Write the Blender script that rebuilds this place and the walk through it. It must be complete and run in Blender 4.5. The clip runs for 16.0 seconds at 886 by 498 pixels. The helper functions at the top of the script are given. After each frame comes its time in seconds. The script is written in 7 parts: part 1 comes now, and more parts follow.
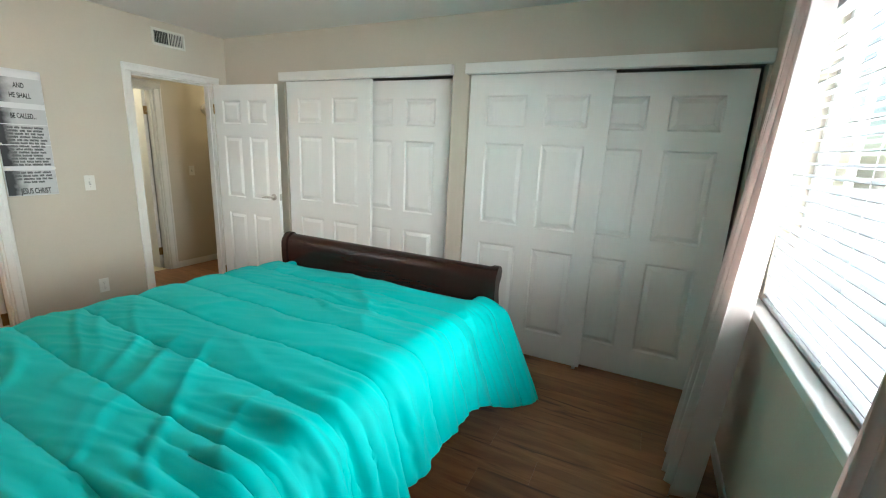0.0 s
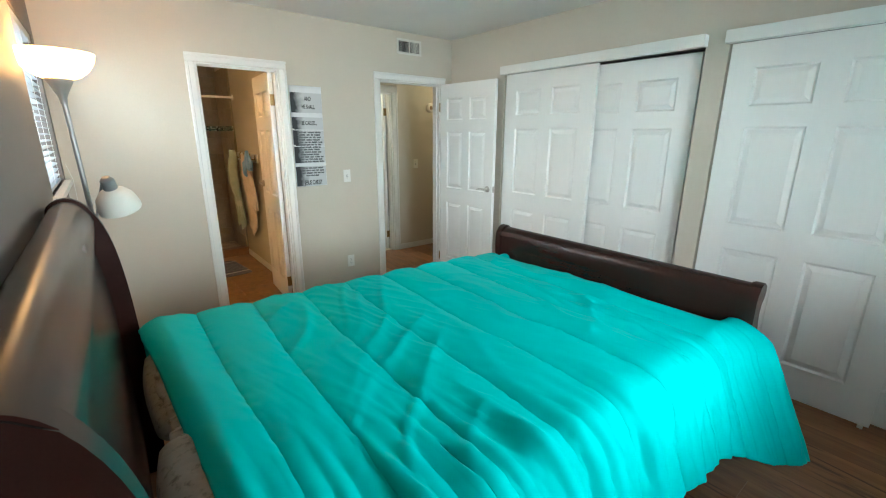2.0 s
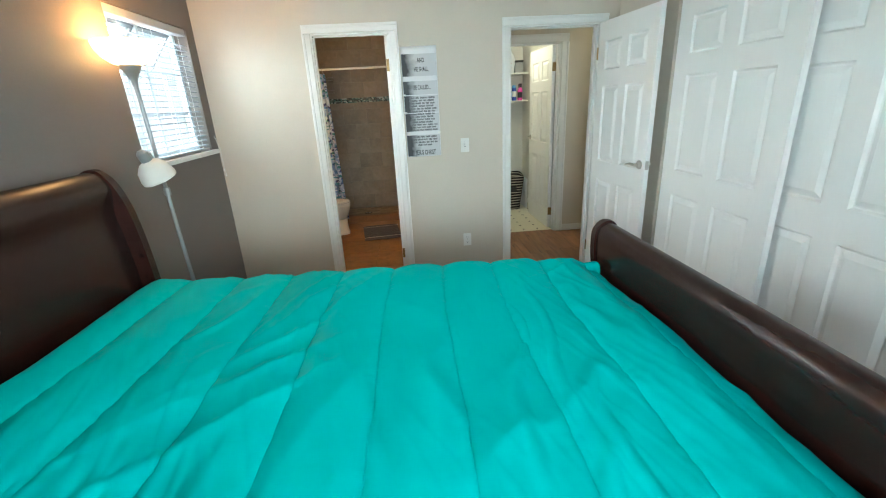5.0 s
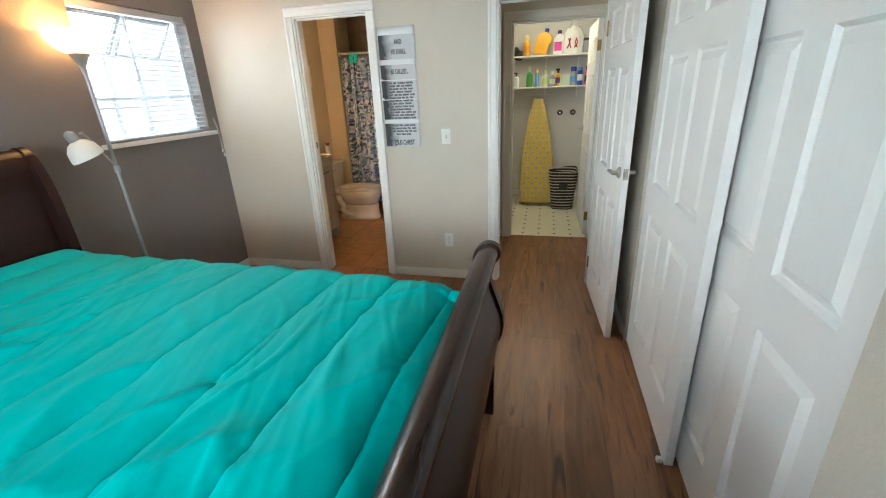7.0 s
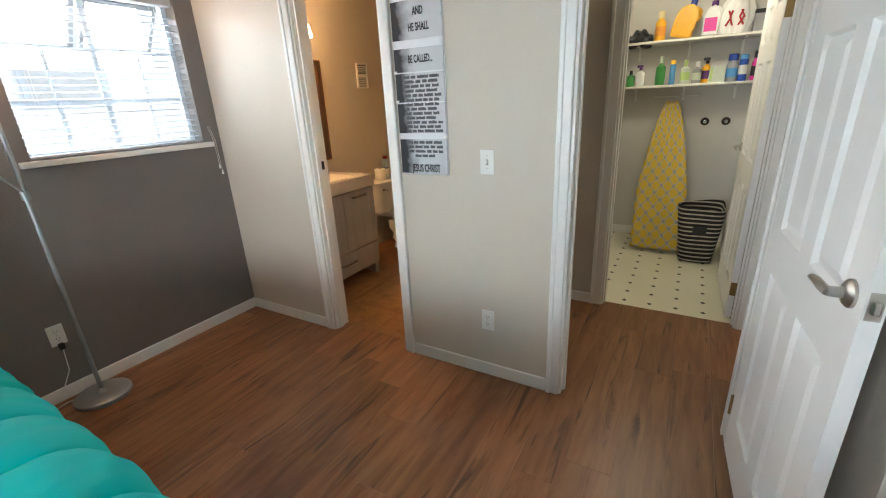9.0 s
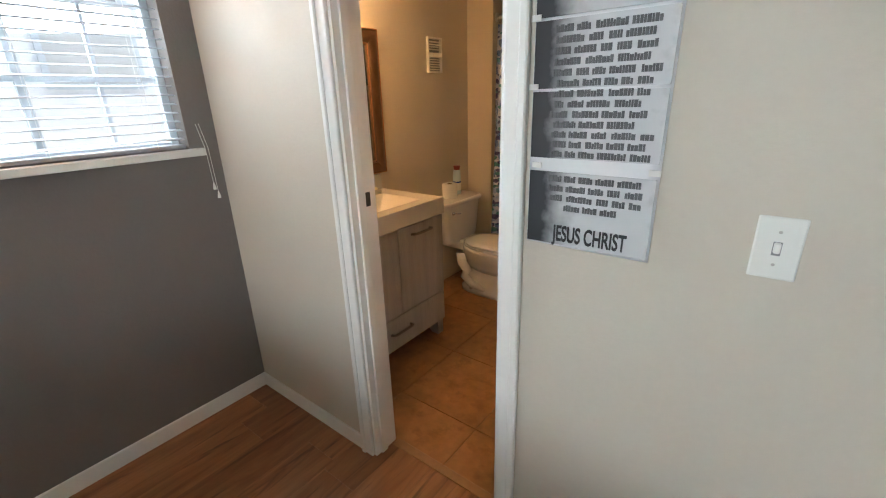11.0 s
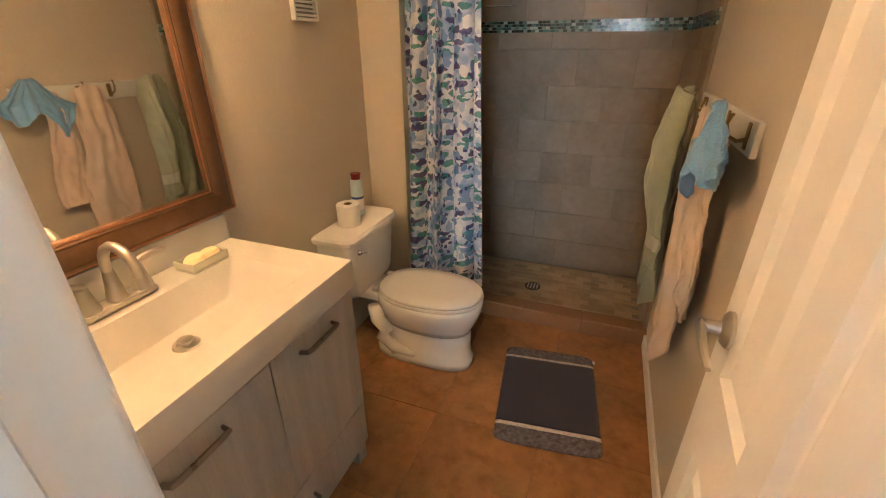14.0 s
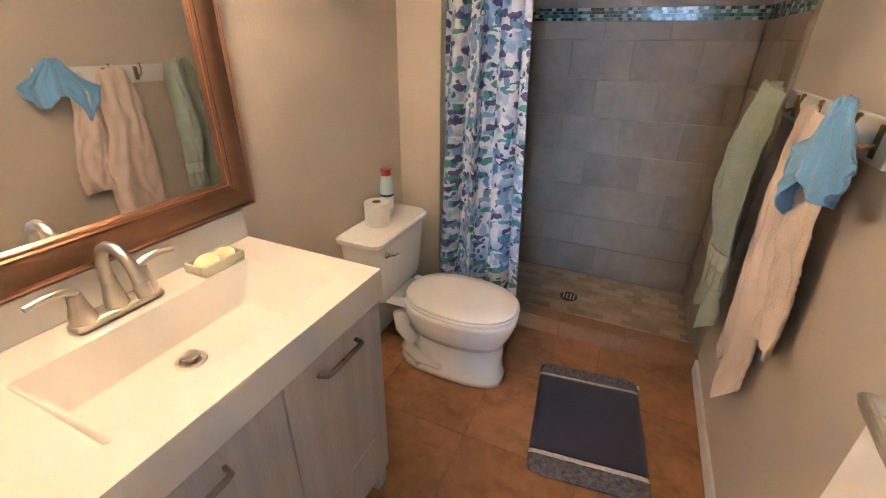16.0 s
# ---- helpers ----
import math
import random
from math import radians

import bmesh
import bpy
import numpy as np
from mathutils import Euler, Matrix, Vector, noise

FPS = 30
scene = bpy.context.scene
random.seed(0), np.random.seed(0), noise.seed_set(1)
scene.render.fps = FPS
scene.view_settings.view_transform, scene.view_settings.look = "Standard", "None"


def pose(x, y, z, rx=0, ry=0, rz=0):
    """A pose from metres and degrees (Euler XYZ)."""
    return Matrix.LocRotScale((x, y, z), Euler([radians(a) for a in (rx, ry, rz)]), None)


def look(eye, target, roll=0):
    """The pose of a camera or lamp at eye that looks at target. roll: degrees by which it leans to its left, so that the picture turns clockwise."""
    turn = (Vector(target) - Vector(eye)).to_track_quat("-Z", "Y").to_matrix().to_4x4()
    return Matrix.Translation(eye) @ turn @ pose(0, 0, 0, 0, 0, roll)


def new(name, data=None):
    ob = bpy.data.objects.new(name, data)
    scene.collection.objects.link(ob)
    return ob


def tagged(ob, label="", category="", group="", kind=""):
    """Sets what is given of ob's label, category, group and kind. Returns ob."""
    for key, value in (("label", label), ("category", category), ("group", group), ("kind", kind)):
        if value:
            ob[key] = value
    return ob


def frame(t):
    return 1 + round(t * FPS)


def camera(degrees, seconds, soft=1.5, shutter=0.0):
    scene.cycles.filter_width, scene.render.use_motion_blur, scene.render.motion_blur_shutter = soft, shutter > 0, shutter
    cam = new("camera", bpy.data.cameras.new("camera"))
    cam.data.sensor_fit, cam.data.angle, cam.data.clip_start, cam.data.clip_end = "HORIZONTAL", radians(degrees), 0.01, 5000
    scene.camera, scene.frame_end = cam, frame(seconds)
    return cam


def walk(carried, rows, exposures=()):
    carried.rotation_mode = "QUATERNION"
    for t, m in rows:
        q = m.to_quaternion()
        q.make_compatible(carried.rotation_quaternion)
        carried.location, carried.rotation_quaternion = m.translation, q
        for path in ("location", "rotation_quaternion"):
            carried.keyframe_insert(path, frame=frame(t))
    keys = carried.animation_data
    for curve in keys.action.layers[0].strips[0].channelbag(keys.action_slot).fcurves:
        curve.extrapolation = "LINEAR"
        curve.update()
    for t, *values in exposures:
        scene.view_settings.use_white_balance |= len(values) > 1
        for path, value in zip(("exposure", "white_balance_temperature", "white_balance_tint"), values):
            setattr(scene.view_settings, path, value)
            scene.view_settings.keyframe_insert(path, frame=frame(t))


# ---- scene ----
cam = camera(92.9, 16.0, soft=1.1)
PATH = [
    (0, (0.238, -3.882, 1.531), (1.991, -3.037, 1.071), 2.6),
    (0.5, (0.227, -3.883, 1.536), (1.95, -2.985, 1.061), 2.3),
    (1, (0.229, -3.875, 1.534), (1.876, -2.853, 1.042), 1.9),
    (1.5, (0.228, -3.801, 1.541), (1.699, -2.545, 1.034), 1.0),
    (2, (0.208, -3.671, 1.543), (1.408, -2.16, 1.015), 0.3),
    (2.5, (0.231, -3.601, 1.538), (1.12, -1.902, 0.97), -0.9),
    (3, (0.395, -3.616, 1.533), (0.995, -1.801, 0.947), -1.9),
    (3.5, (0.579, -3.655, 1.522), (1.038, -1.804, 0.92), -2.6),
    (4, (0.792, -3.65, 1.518), (1.169, -1.797, 0.866), -2.9),
    (4.2, (0.921, -3.629, 1.521), (1.265, -1.771, 0.865), -3.1),
    (6.5, (2.474, -3.375, 1.476), (2.131, -1.528, 0.788), -2.0),
    (7, (2.711, -3.179, 1.487), (2.254, -1.365, 0.781), -2.5),
    (7.5, (2.829, -2.917, 1.48), (2.25, -1.132, 0.787), -2.9),
    (8, (2.841, -2.551, 1.498), (2.159, -0.797, 0.822), -3.0),
    (8.5, (2.844, -2.173, 1.461), (2.02, -0.476, 0.798), -3.3),
    (9, (2.779, -1.807, 1.439), (1.82, -0.183, 0.773), -2.8),
    (9.5, (2.651, -1.484, 1.44), (1.53, 0.037, 0.783), -2.1),
    (9.7, (2.591, -1.382, 1.423), (1.392, 0.074, 0.758), -2.0),
    (11.8, (1.511, -0.569, 1.441), (0.508, 1.004, 0.72), -0.5),
    (12, (1.429, -0.464, 1.469), (0.497, 1.149, 0.742), -0.3),
    (12.5, (1.244, -0.297, 1.48), (0.482, 1.379, 0.699), -0.6),
    (13, (1.131, -0.181, 1.514), (0.486, 1.53, 0.702), -0.6),
    (13.5, (1.156, -0.095, 1.501), (0.534, 1.613, 0.666), -0.6),
    (14, (1.173, -0.021, 1.485), (0.531, 1.664, 0.62), -0.3),
    (14.5, (1.138, 0.039, 1.467), (0.491, 1.706, 0.571), 0.4),
    (15, (1.061, 0.093, 1.467), (0.399, 1.75, 0.563), 1.0),
    (15.5, (1.049, 0.112, 1.455), (0.342, 1.753, 0.556), 0.9),
    (16, (1.058, 0.119, 1.448), (0.324, 1.757, 0.565), 0.8),
]
EXPOSURE = [(0, 1.0, 6300, 1), (2.0, 1.1, 5800, -4), (4.2, 1.15, 5550, -7), (6.5, 1.15, 5850, 0), (9.0, 1.15, 5850, 5), (10.5, 1.05, 5850, 6), (12.0, 0.88, 6200, 6), (13.0, 1.08, 5800, 4), (14.0, 1.52, 5350, 3), (14.5, 1.68, 5500, 3), (15.0, 1.78, 4750, 3), (15.5, 1.86, 4400, 3), (16.0, 1.88, 4250, 3)]
walk(cam, [(t, look(e, g, r)) for t, e, g, r in PATH], EXPOSURE)

# ---- world, lights, exposure ----
world = bpy.data.worlds.new("sky")
scene.world = world
world.use_nodes = True
wn = world.node_tree
sky = wn.nodes.new("ShaderNodeTexSky")
sky.sky_type, sky.sun_disc = "NISHITA", False
sky.sun_elevation, sky.sun_rotation = radians(50), radians(200)
wn.links.new(sky.outputs[0], wn.nodes["Background"].inputs[0])
wn.nodes["Background"].inputs[1].default_value = 0.12


def lamp(name, kind, m, power, color, size=0.1, size_y=None):
    data = bpy.data.lights.new(name, kind)
    data.energy, data.color = power, color
    if kind == "AREA":
        data.shape, data.size, data.size_y = "RECTANGLE", size, size_y or size
    elif kind == "POINT":
        data.shadow_soft_size = size
    ob = new(name, data)
    ob.matrix_world = m
    return ob


sun_data = bpy.data.lights.new("sun", "SUN")
sun_data.energy, sun_data.angle, sun_data.color = 4.5, radians(0.6), (1, 0.96, 0.9)
sun = new("sun", sun_data)
sun.matrix_world = look((4, 9, 14), (0, 0, 0))

lamp("window_light_south", "AREA", look((1.68, -5.0, 1.32), (1.68, 0, 2.45)), 94, (0.97, 0.97, 0.98), 1.9, 1.4)
lamp("window_light_west", "AREA", look((-0.75, -0.56, 2.15), (1.6, -2.3, 0.6)), 63, (0.95, 0.98, 1.0), 1.1, 0.9)
lamp("floor_lamp_bulb", "POINT", pose(0.11, -1.1, 1.86), 5.6, (1.0, 0.42, 0.13), 0.05)
lamp("reading_bulb", "POINT", pose(0.23, -1.33, 1.28), 0.15, (1.0, 0.8, 0.6), 0.03)
for by in (0.42, 0.705):
    lamp("vanity_bulb", "POINT", pose(0.19, by, 2.0), 0.29, (1.0, 0.57, 0.26), 0.05)
# unseen lamp, added to brighten the hallway
lamp("hall_fill", "POINT", pose(4.15, 0.62, 2.36), 4, (1.0, 0.82, 0.52), 0.08)
lamp("laundry_bulb", "POINT", pose(2.66, 1.75, 2.33), 9, (1.0, 0.86, 0.62), 0.08)

# ---- helpers ----
ORG = {}


def srgb(r, g, b):
    return tuple(((c / 255 + 0.055) / 1.055) ** 2.4 if c > 10 else c / 255 / 12.92 for c in (r, g, b))


def thing(name, at, label, category, group="", kind="", turn=None):
    """An Empty at the base of a thing. With a turn (degrees about z) its parts are built round its own origin."""
    ob = new(name)
    ob.empty_display_size = 0.1
    if turn is None:
        ob.location, ORG[ob] = at, Vector(at)
    else:
        ob.matrix_basis = pose(*at, 0, 0, turn)
        ORG[ob] = Vector((0, 0, 0))
    return tagged(ob, label, category, group, kind)


def part(name, bm, material, parent=None, label="", smooth=False):
    """One mesh object out of a bmesh, under a thing or a part."""
    if parent is not None:
        bmesh.ops.translate(bm, verts=bm.verts, vec=-ORG[parent])
    me = bpy.data.meshes.new(name)
    bmesh.ops.recalc_face_normals(bm, faces=bm.faces)
    bm.to_mesh(me)
    bm.free()
    if smooth:
        for p in me.polygons:
            p.use_smooth = True
        if smooth != "all":
            me.set_sharp_from_angle(angle=radians(35))
    for m in material if isinstance(material, (list, tuple)) else [material]:
        me.materials.append(m)
    ob = new(name, me)
    if parent is not None:
        ob.parent = parent
        ORG[ob] = ORG[parent]
    if label:
        ob["label"] = label
    return ob


def solo(name, bm, material, at, label, category, group="", kind="", smooth=False):
    """A thing that is one mesh, with its origin at its base."""
    bmesh.ops.translate(bm, verts=bm.verts, vec=-Vector(at))
    ob = part(name, bm, material, smooth=smooth)
    ob.location = at
    ORG[ob] = Vector(at)
    return tagged(ob, label, category, group, kind)


def box(bm, x0, x1, y0, y1, z0, z1, bevel=0.0, seg=2):
    vs = [bm.verts.new((x, y, z)) for x in (x0, x1) for y in (y0, y1) for z in (z0, z1)]
    fs = [bm.faces.new([vs[i] for i in q]) for q in ((0, 1, 3, 2), (4, 6, 7, 5), (0, 4, 5, 1), (2, 3, 7, 6), (0, 2, 6, 4), (1, 5, 7, 3))]
    if bevel:
        es = {e for f in fs for e in f.edges}
        bmesh.ops.bevel(bm, geom=list(es), offset=bevel, segments=seg, profile=0.5, affect="EDGES")
    return vs


def boxed(*args, **kw):
    bm = bmesh.new()
    box(bm, *args, **kw)
    return bm


def lathe(bm, profile, seg=24, at=(0, 0, 0), m=None, sx=1.0, sy=1.0):
    """A turned body: profile of (radius, height)."""
    rings = []
    for r, z in profile:
        ring = []
        for i in range(seg):
            a = 2 * math.pi * i / seg
            v = Vector((r * sx * math.cos(a), r * sy * math.sin(a), z))
            ring.append(bm.verts.new((m @ v if m else v) + Vector(at)))
        rings.append(ring)
    for a, b in zip(rings, rings[1:]):
        for i in range(seg):
            bm.faces.new((a[i], a[(i + 1) % seg], b[(i + 1) % seg], b[i]))
    for ring, r in ((rings[0], profile[0][0]), (rings[-1], profile[-1][0])):
        if r > 1e-5:
            bm.faces.new(ring)
    bmesh.ops.remove_doubles(bm, verts=[v for r in rings for v in r], dist=1e-6)
    return bm


def tube(bm, pts, radius, seg=10, flat=1.0):
    """A round bar along points; radius may be a list."""
    pts = [Vector(p) for p in pts]
    rs = radius if isinstance(radius, (list, tuple)) else [radius] * len(pts)
    rings, side = [], None
    for i, p in enumerate(pts):
        d = (pts[min(i + 1, len(pts) - 1)] - pts[max(i - 1, 0)]).normalized()
        side = (side - side.dot(d) * d) if side is not None else d.orthogonal()
        side.normalize()
        up = d.cross(side)
        rings.append([bm.verts.new(p + rs[i] * (math.cos(a) * side + flat * math.sin(a) * up)) for a in (2 * math.pi * k / seg for k in range(seg))])
    for a, b in zip(rings, rings[1:]):
        for i in range(seg):
            bm.faces.new((a[i], a[(i + 1) % seg], b[(i + 1) % seg], b[i]))
    bm.faces.new(rings[0]), bm.faces.new(rings[-1])
    return bm


def sweep(bm, outline, y0, y1, axis="y"):
    """A flat outline of (a, z), drawn out along y (or x)."""
    put = (lambda a, s, z: (a, s, z)) if axis == "y" else (lambda a, s, z: (s, a, z))
    lo, hi = ([bm.verts.new(put(a, s, z)) for a, z in outline] for s in (y0, y1))
    n = len(outline)
    for i in range(n):
        bm.faces.new((lo[i], lo[(i + 1) % n], hi[(i + 1) % n], hi[i]))
    bm.faces.new(lo), bm.faces.new(hi)
    return bm


def sheet(bm, f, nu, nv, thick=0.0, uv=None):
    """A grid f(u, v) -> point for u, v in 0..1, given thickness along its normals."""
    g = [[Vector(f(i / nu, j / nv)) for j in range(nv + 1)] for i in range(nu + 1)]

    def normal(i, j):
        a = g[min(i + 1, nu)][j] - g[max(i - 1, 0)][j]
        b = g[i][min(j + 1, nv)] - g[i][max(j - 1, 0)]
        return a.cross(b).normalized() if a.cross(b).length > 1e-9 else Vector((0, 0, 1))
    front = [[bm.verts.new(p) for p in row] for row in g]
    layer = bm.loops.layers.uv.new("UVMap") if uv and not bm.loops.layers.uv else (bm.loops.layers.uv.active if uv else None)

    def quad(grid, i, j):
        fc = bm.faces.new((grid[i][j], grid[i + 1][j], grid[i + 1][j + 1], grid[i][j + 1]))
        if uv:
            for lp, (a, b) in zip(fc.loops, ((i, j), (i + 1, j), (i + 1, j + 1), (i, j + 1))):
                lp[layer].uv = (a / nu * uv[0], b / nv * uv[1])
    for i in range(nu):
        for j in range(nv):
            quad(front, i, j)
    if thick:
        back = [[bm.verts.new(g[i][j] - thick * normal(i, j)) for j in range(nv + 1)] for i in range(nu + 1)]
        for i in range(nu):
            for j in range(nv):
                quad(back, i, j)
        for j in range(nv):
            bm.faces.new((front[0][j], front[0][j + 1], back[0][j + 1], back[0][j]))
            bm.faces.new((front[nu][j], front[nu][j + 1], back[nu][j + 1], back[nu][j]))
        for i in range(nu):
            bm.faces.new((front[i][0], front[i + 1][0], back[i + 1][0], back[i][0]))
            bm.faces.new((front[i][nv], front[i + 1][nv], back[i + 1][nv], back[i][nv]))
    return bm


def lettering(name, text, size, m, material, parent, wide=1.0, center=True):
    """Words as a thin mesh, in the built-in font."""
    cu = bpy.data.curves.new(name, "FONT")
    cu.body, cu.size, cu.extrude, cu.offset = text, size, 0.0006, size * 0.022
    cu.align_x = "CENTER" if center else "LEFT"
    tmp = bpy.data.objects.new(name, cu)
    me = bpy.data.meshes.new_from_object(tmp)
    bpy.data.objects.remove(tmp)
    me.transform(m @ Matrix.Diagonal((wide, 1, 1, 1)))
    me.transform(Matrix.Translation(-ORG[parent]))
    me.materials.clear()
    me.materials.append(material)
    ob = new(name, me)
    ob.parent = parent
    return ob


# ---- materials ----
def mat(name, col, rough=0.5, metal=0.0, var=0.08, scale=3.0, fine=60.0, bump=0.0, bump_scale=300.0, gloss_var=0.06, stretch=(1, 1, 1), rand=0.0, coat=0.0, sheen=0.0, emit=None, trans=0.0, dark=None, dark_amt=0.0, ior=1.45):
    m = bpy.data.materials.new(name)
    m.use_nodes = True
    nt = m.node_tree
    nd, ln = nt.nodes, nt.links
    b = nd["Principled BSDF"]
    tc = nd.new("ShaderNodeTexCoord")
    mp = nd.new("ShaderNodeMapping")
    mp.inputs["Scale"].default_value = stretch
    ln.new(tc.outputs["Object"], mp.inputs[0])
    if rand:
        oi = nd.new("ShaderNodeObjectInfo")
        cb = nd.new("ShaderNodeVectorMath")
        cb.operation = "SCALE"
        cb.inputs[0].default_value = (37.0, 17.0, 23.0)
        ln.new(oi.outputs["Random"], cb.inputs["Scale"])
        ln.new(cb.outputs[0], mp.inputs["Location"])

    def noise_tex(sc, detail=4.0, rgh=0.55):
        n = nd.new("ShaderNodeTexNoise")
        n.inputs["Scale"].default_value, n.inputs["Detail"].default_value, n.inputs["Roughness"].default_value = sc, detail, rgh
        ln.new(mp.outputs[0], n.inputs["Vector"])
        return n.outputs["Fac"]

    def math_node(op, a, c):
        n = nd.new("ShaderNodeMath")
        n.operation = op
        for k, v in enumerate((a, c)):
            if isinstance(v, (int, float)):
                n.inputs[k].default_value = v
            else:
                ln.new(v, n.inputs[k])
        return n.outputs[0]
    big, small = noise_tex(scale), noise_tex(fine, 3)
    k = math_node("ADD", math_node("MULTIPLY", math_node("SUBTRACT", big, 0.5), 4 * var), math_node("MULTIPLY", math_node("SUBTRACT", small, 0.5), 2 * var))
    if rand:
        k = math_node("ADD", k, math_node("MULTIPLY", math_node("SUBTRACT", oi.outputs["Random"], 0.5), 2 * rand))
    k = math_node("ADD", k, 1.0)
    vm = nd.new("ShaderNodeVectorMath")
    vm.operation = "SCALE"
    vm.inputs[0].default_value = col[:3]
    ln.new(k, vm.inputs["Scale"])
    out = vm.outputs[0]
    if dark is not None:
        mx = nd.new("ShaderNodeMix")
        mx.data_type = "RGBA"
        r = nd.new("ShaderNodeMapRange")
        r.inputs["From Min"].default_value, r.inputs["From Max"].default_value = 0.52, 0.72
        r.inputs["To Max"].default_value = dark_amt
        ln.new(noise_tex(scale * 2.3, 6, 0.65), r.inputs["Value"])
        ln.new(r.outputs[0], mx.inputs["Factor"])
        ln.new(out, mx.inputs["A"])
        mx.inputs["B"].default_value = (*dark, 1)
        out = mx.outputs["Result"]
    ln.new(out, b.inputs["Base Color"])
    b.inputs["Metallic"].default_value = metal
    b.inputs["IOR"].default_value = ior
    ln.new(math_node("ADD", math_node("MULTIPLY", math_node("SUBTRACT", big, 0.5), gloss_var * 3), rough), b.inputs["Roughness"])
    if coat:
        b.inputs["Coat Weight"].default_value, b.inputs["Coat Roughness"].default_value = coat, 0.15
    if sheen:
        b.inputs["Sheen Weight"].default_value, b.inputs["Sheen Roughness"].default_value = sheen, 0.5
    if trans:
        b.inputs["Transmission Weight"].default_value = trans
    if emit:
        b.inputs["Emission Color"].default_value, b.inputs["Emission Strength"].default_value = (*emit[0], 1), emit[1]
    if bump:
        bp = nd.new("ShaderNodeBump")
        bp.inputs["Strength"].default_value, bp.inputs["Distance"].default_value = bump, 0.004
        ln.new(noise_tex(bump_scale, 3), bp.inputs["Height"])
        ln.new(bp.outputs[0], b.inputs["Normal"])
    return m


M = {}
M["wall"] = mat("wall_paint_beige", (0.60, 0.54, 0.455), 0.62, var=0.025, scale=1.3, bump=0.25, bump_scale=90)
M["wall_dark"] = mat("wall_paint_taupe", (0.195, 0.172, 0.162), 0.5, var=0.04, scale=1.5, bump=0.25, bump_scale=90)
M["wall_bath"] = mat("bath_paint_beige", (0.56, 0.50, 0.41), 0.5, var=0.03, scale=1.5, bump=0.3, bump_scale=110)
M["wall_laundry"] = mat("laundry_paint", (0.60, 0.58, 0.54), 0.55, var=0.04, scale=1.6, bump=0.2, bump_scale=90)
M["ceiling"] = mat("ceiling_paint", (0.78, 0.77, 0.74), 0.8, var=0.02, bump=0.5, bump_scale=60)
M["trim"] = mat("trim_paint_white", (0.80, 0.79, 0.76), 0.38, var=0.025, scale=4, bump=0.06, bump_scale=60)
M["door"] = mat("door_paint_white", (0.84, 0.83, 0.81), 0.36, var=0.02, scale=3, bump=0.10, bump_scale=120, stretch=(1, 1, 0.15))
M["gap"] = mat("dark_inside", (0.02, 0.02, 0.022), 0.8, var=0.1)
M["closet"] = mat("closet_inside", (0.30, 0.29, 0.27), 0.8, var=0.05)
M["bedwood"] = mat("cherry_wood_dark", (0.028, 0.0095, 0.0075), 0.27, var=0.14, scale=1.2, fine=22, stretch=(14, 1, 14), gloss_var=0.006, coat=0.06, bump=0.02, bump_scale=80)
M["teal"] = mat("teal_cotton", (0.004, 0.55, 0.54), 0.72, var=0.04, scale=3, fine=400, bump=0.12, bump_scale=900, sheen=0.02)
M["teal_seam"] = mat("teal_thread", (0.003, 0.13, 0.125), 0.8, var=0.08)
M["sheet"] = mat("blue_grey_sheet", (0.40, 0.45, 0.53), 0.8, var=0.05, bump=0.1, bump_scale=500)
M["mattress"] = mat("mattress_ticking", (0.55, 0.54, 0.52), 0.85, var=0.06, bump=0.2, bump_scale=400)
M["pattern"] = mat("patterned_pillow", (0.30, 0.265, 0.225), 0.85, var=0.12, scale=16, dark=(0.07, 0.058, 0.05), dark_amt=0.9, bump=0.2, bump_scale=300)
M["nickel"] = mat("brushed_nickel", (0.52, 0.49, 0.45), 0.36, metal=1.0, var=0.05, scale=20)
M["pull"] = mat("dark_brushed_nickel", (0.24, 0.22, 0.20), 0.3, metal=1.0, var=0.05, scale=20)
M["chrome"] = mat("chrome", (0.72, 0.72, 0.72), 0.12, metal=1.0, var=0.03)
M["silver"] = mat("silver_paint", (0.36, 0.37, 0.38), 0.38, metal=0.55, var=0.05)
M["bronze"] = mat("dark_bronze", (0.06, 0.045, 0.035), 0.4, metal=0.8, var=0.1)
M["white_plastic"] = mat("white_plastic", (0.78, 0.77, 0.73), 0.35, var=0.02)
M["grey_plastic"] = mat("grey_plastic", (0.25, 0.25, 0.25), 0.45, var=0.05)
M["black"] = mat("black_plastic", (0.015, 0.015, 0.016), 0.4, var=0.1)
M["blind"] = mat("blind_slat_white", (0.42, 0.44, 0.47), 0.42, var=0.02, trans=0.0)
M["curtain"] = mat("curtain_blush", (0.76, 0.69, 0.67), 0.7, var=0.04, scale=4, fine=300, bump=0.1, bump_scale=700, sheen=0.2)
nt = M["curtain"].node_tree
tl, ms = nt.nodes.new("ShaderNodeBsdfTranslucent"), nt.nodes.new("ShaderNodeMixShader")
tl.inputs["Color"].default_value = (0.74, 0.63, 0.60, 1)
ms.inputs[0].default_value = 0.45
nt.links.new(nt.nodes["Principled BSDF"].outputs[0], ms.inputs[1])
nt.links.new(tl.outputs[0], ms.inputs[2])
nt.links.new(ms.outputs[0], nt.nodes["Material Output"].inputs["Surface"])
M["alu"] = mat("window_frame_grey", (0.55, 0.58, 0.60), 0.4, metal=0.2, var=0.04)
M["bowl"] = mat("lamp_bowl_lit", (0.9, 0.85, 0.75), 0.4, var=0.02, emit=((1.0, 0.48, 0.16), 6.0))
M["read_shade"] = mat("frosted_shade", (0.78, 0.74, 0.68), 0.35, var=0.02)
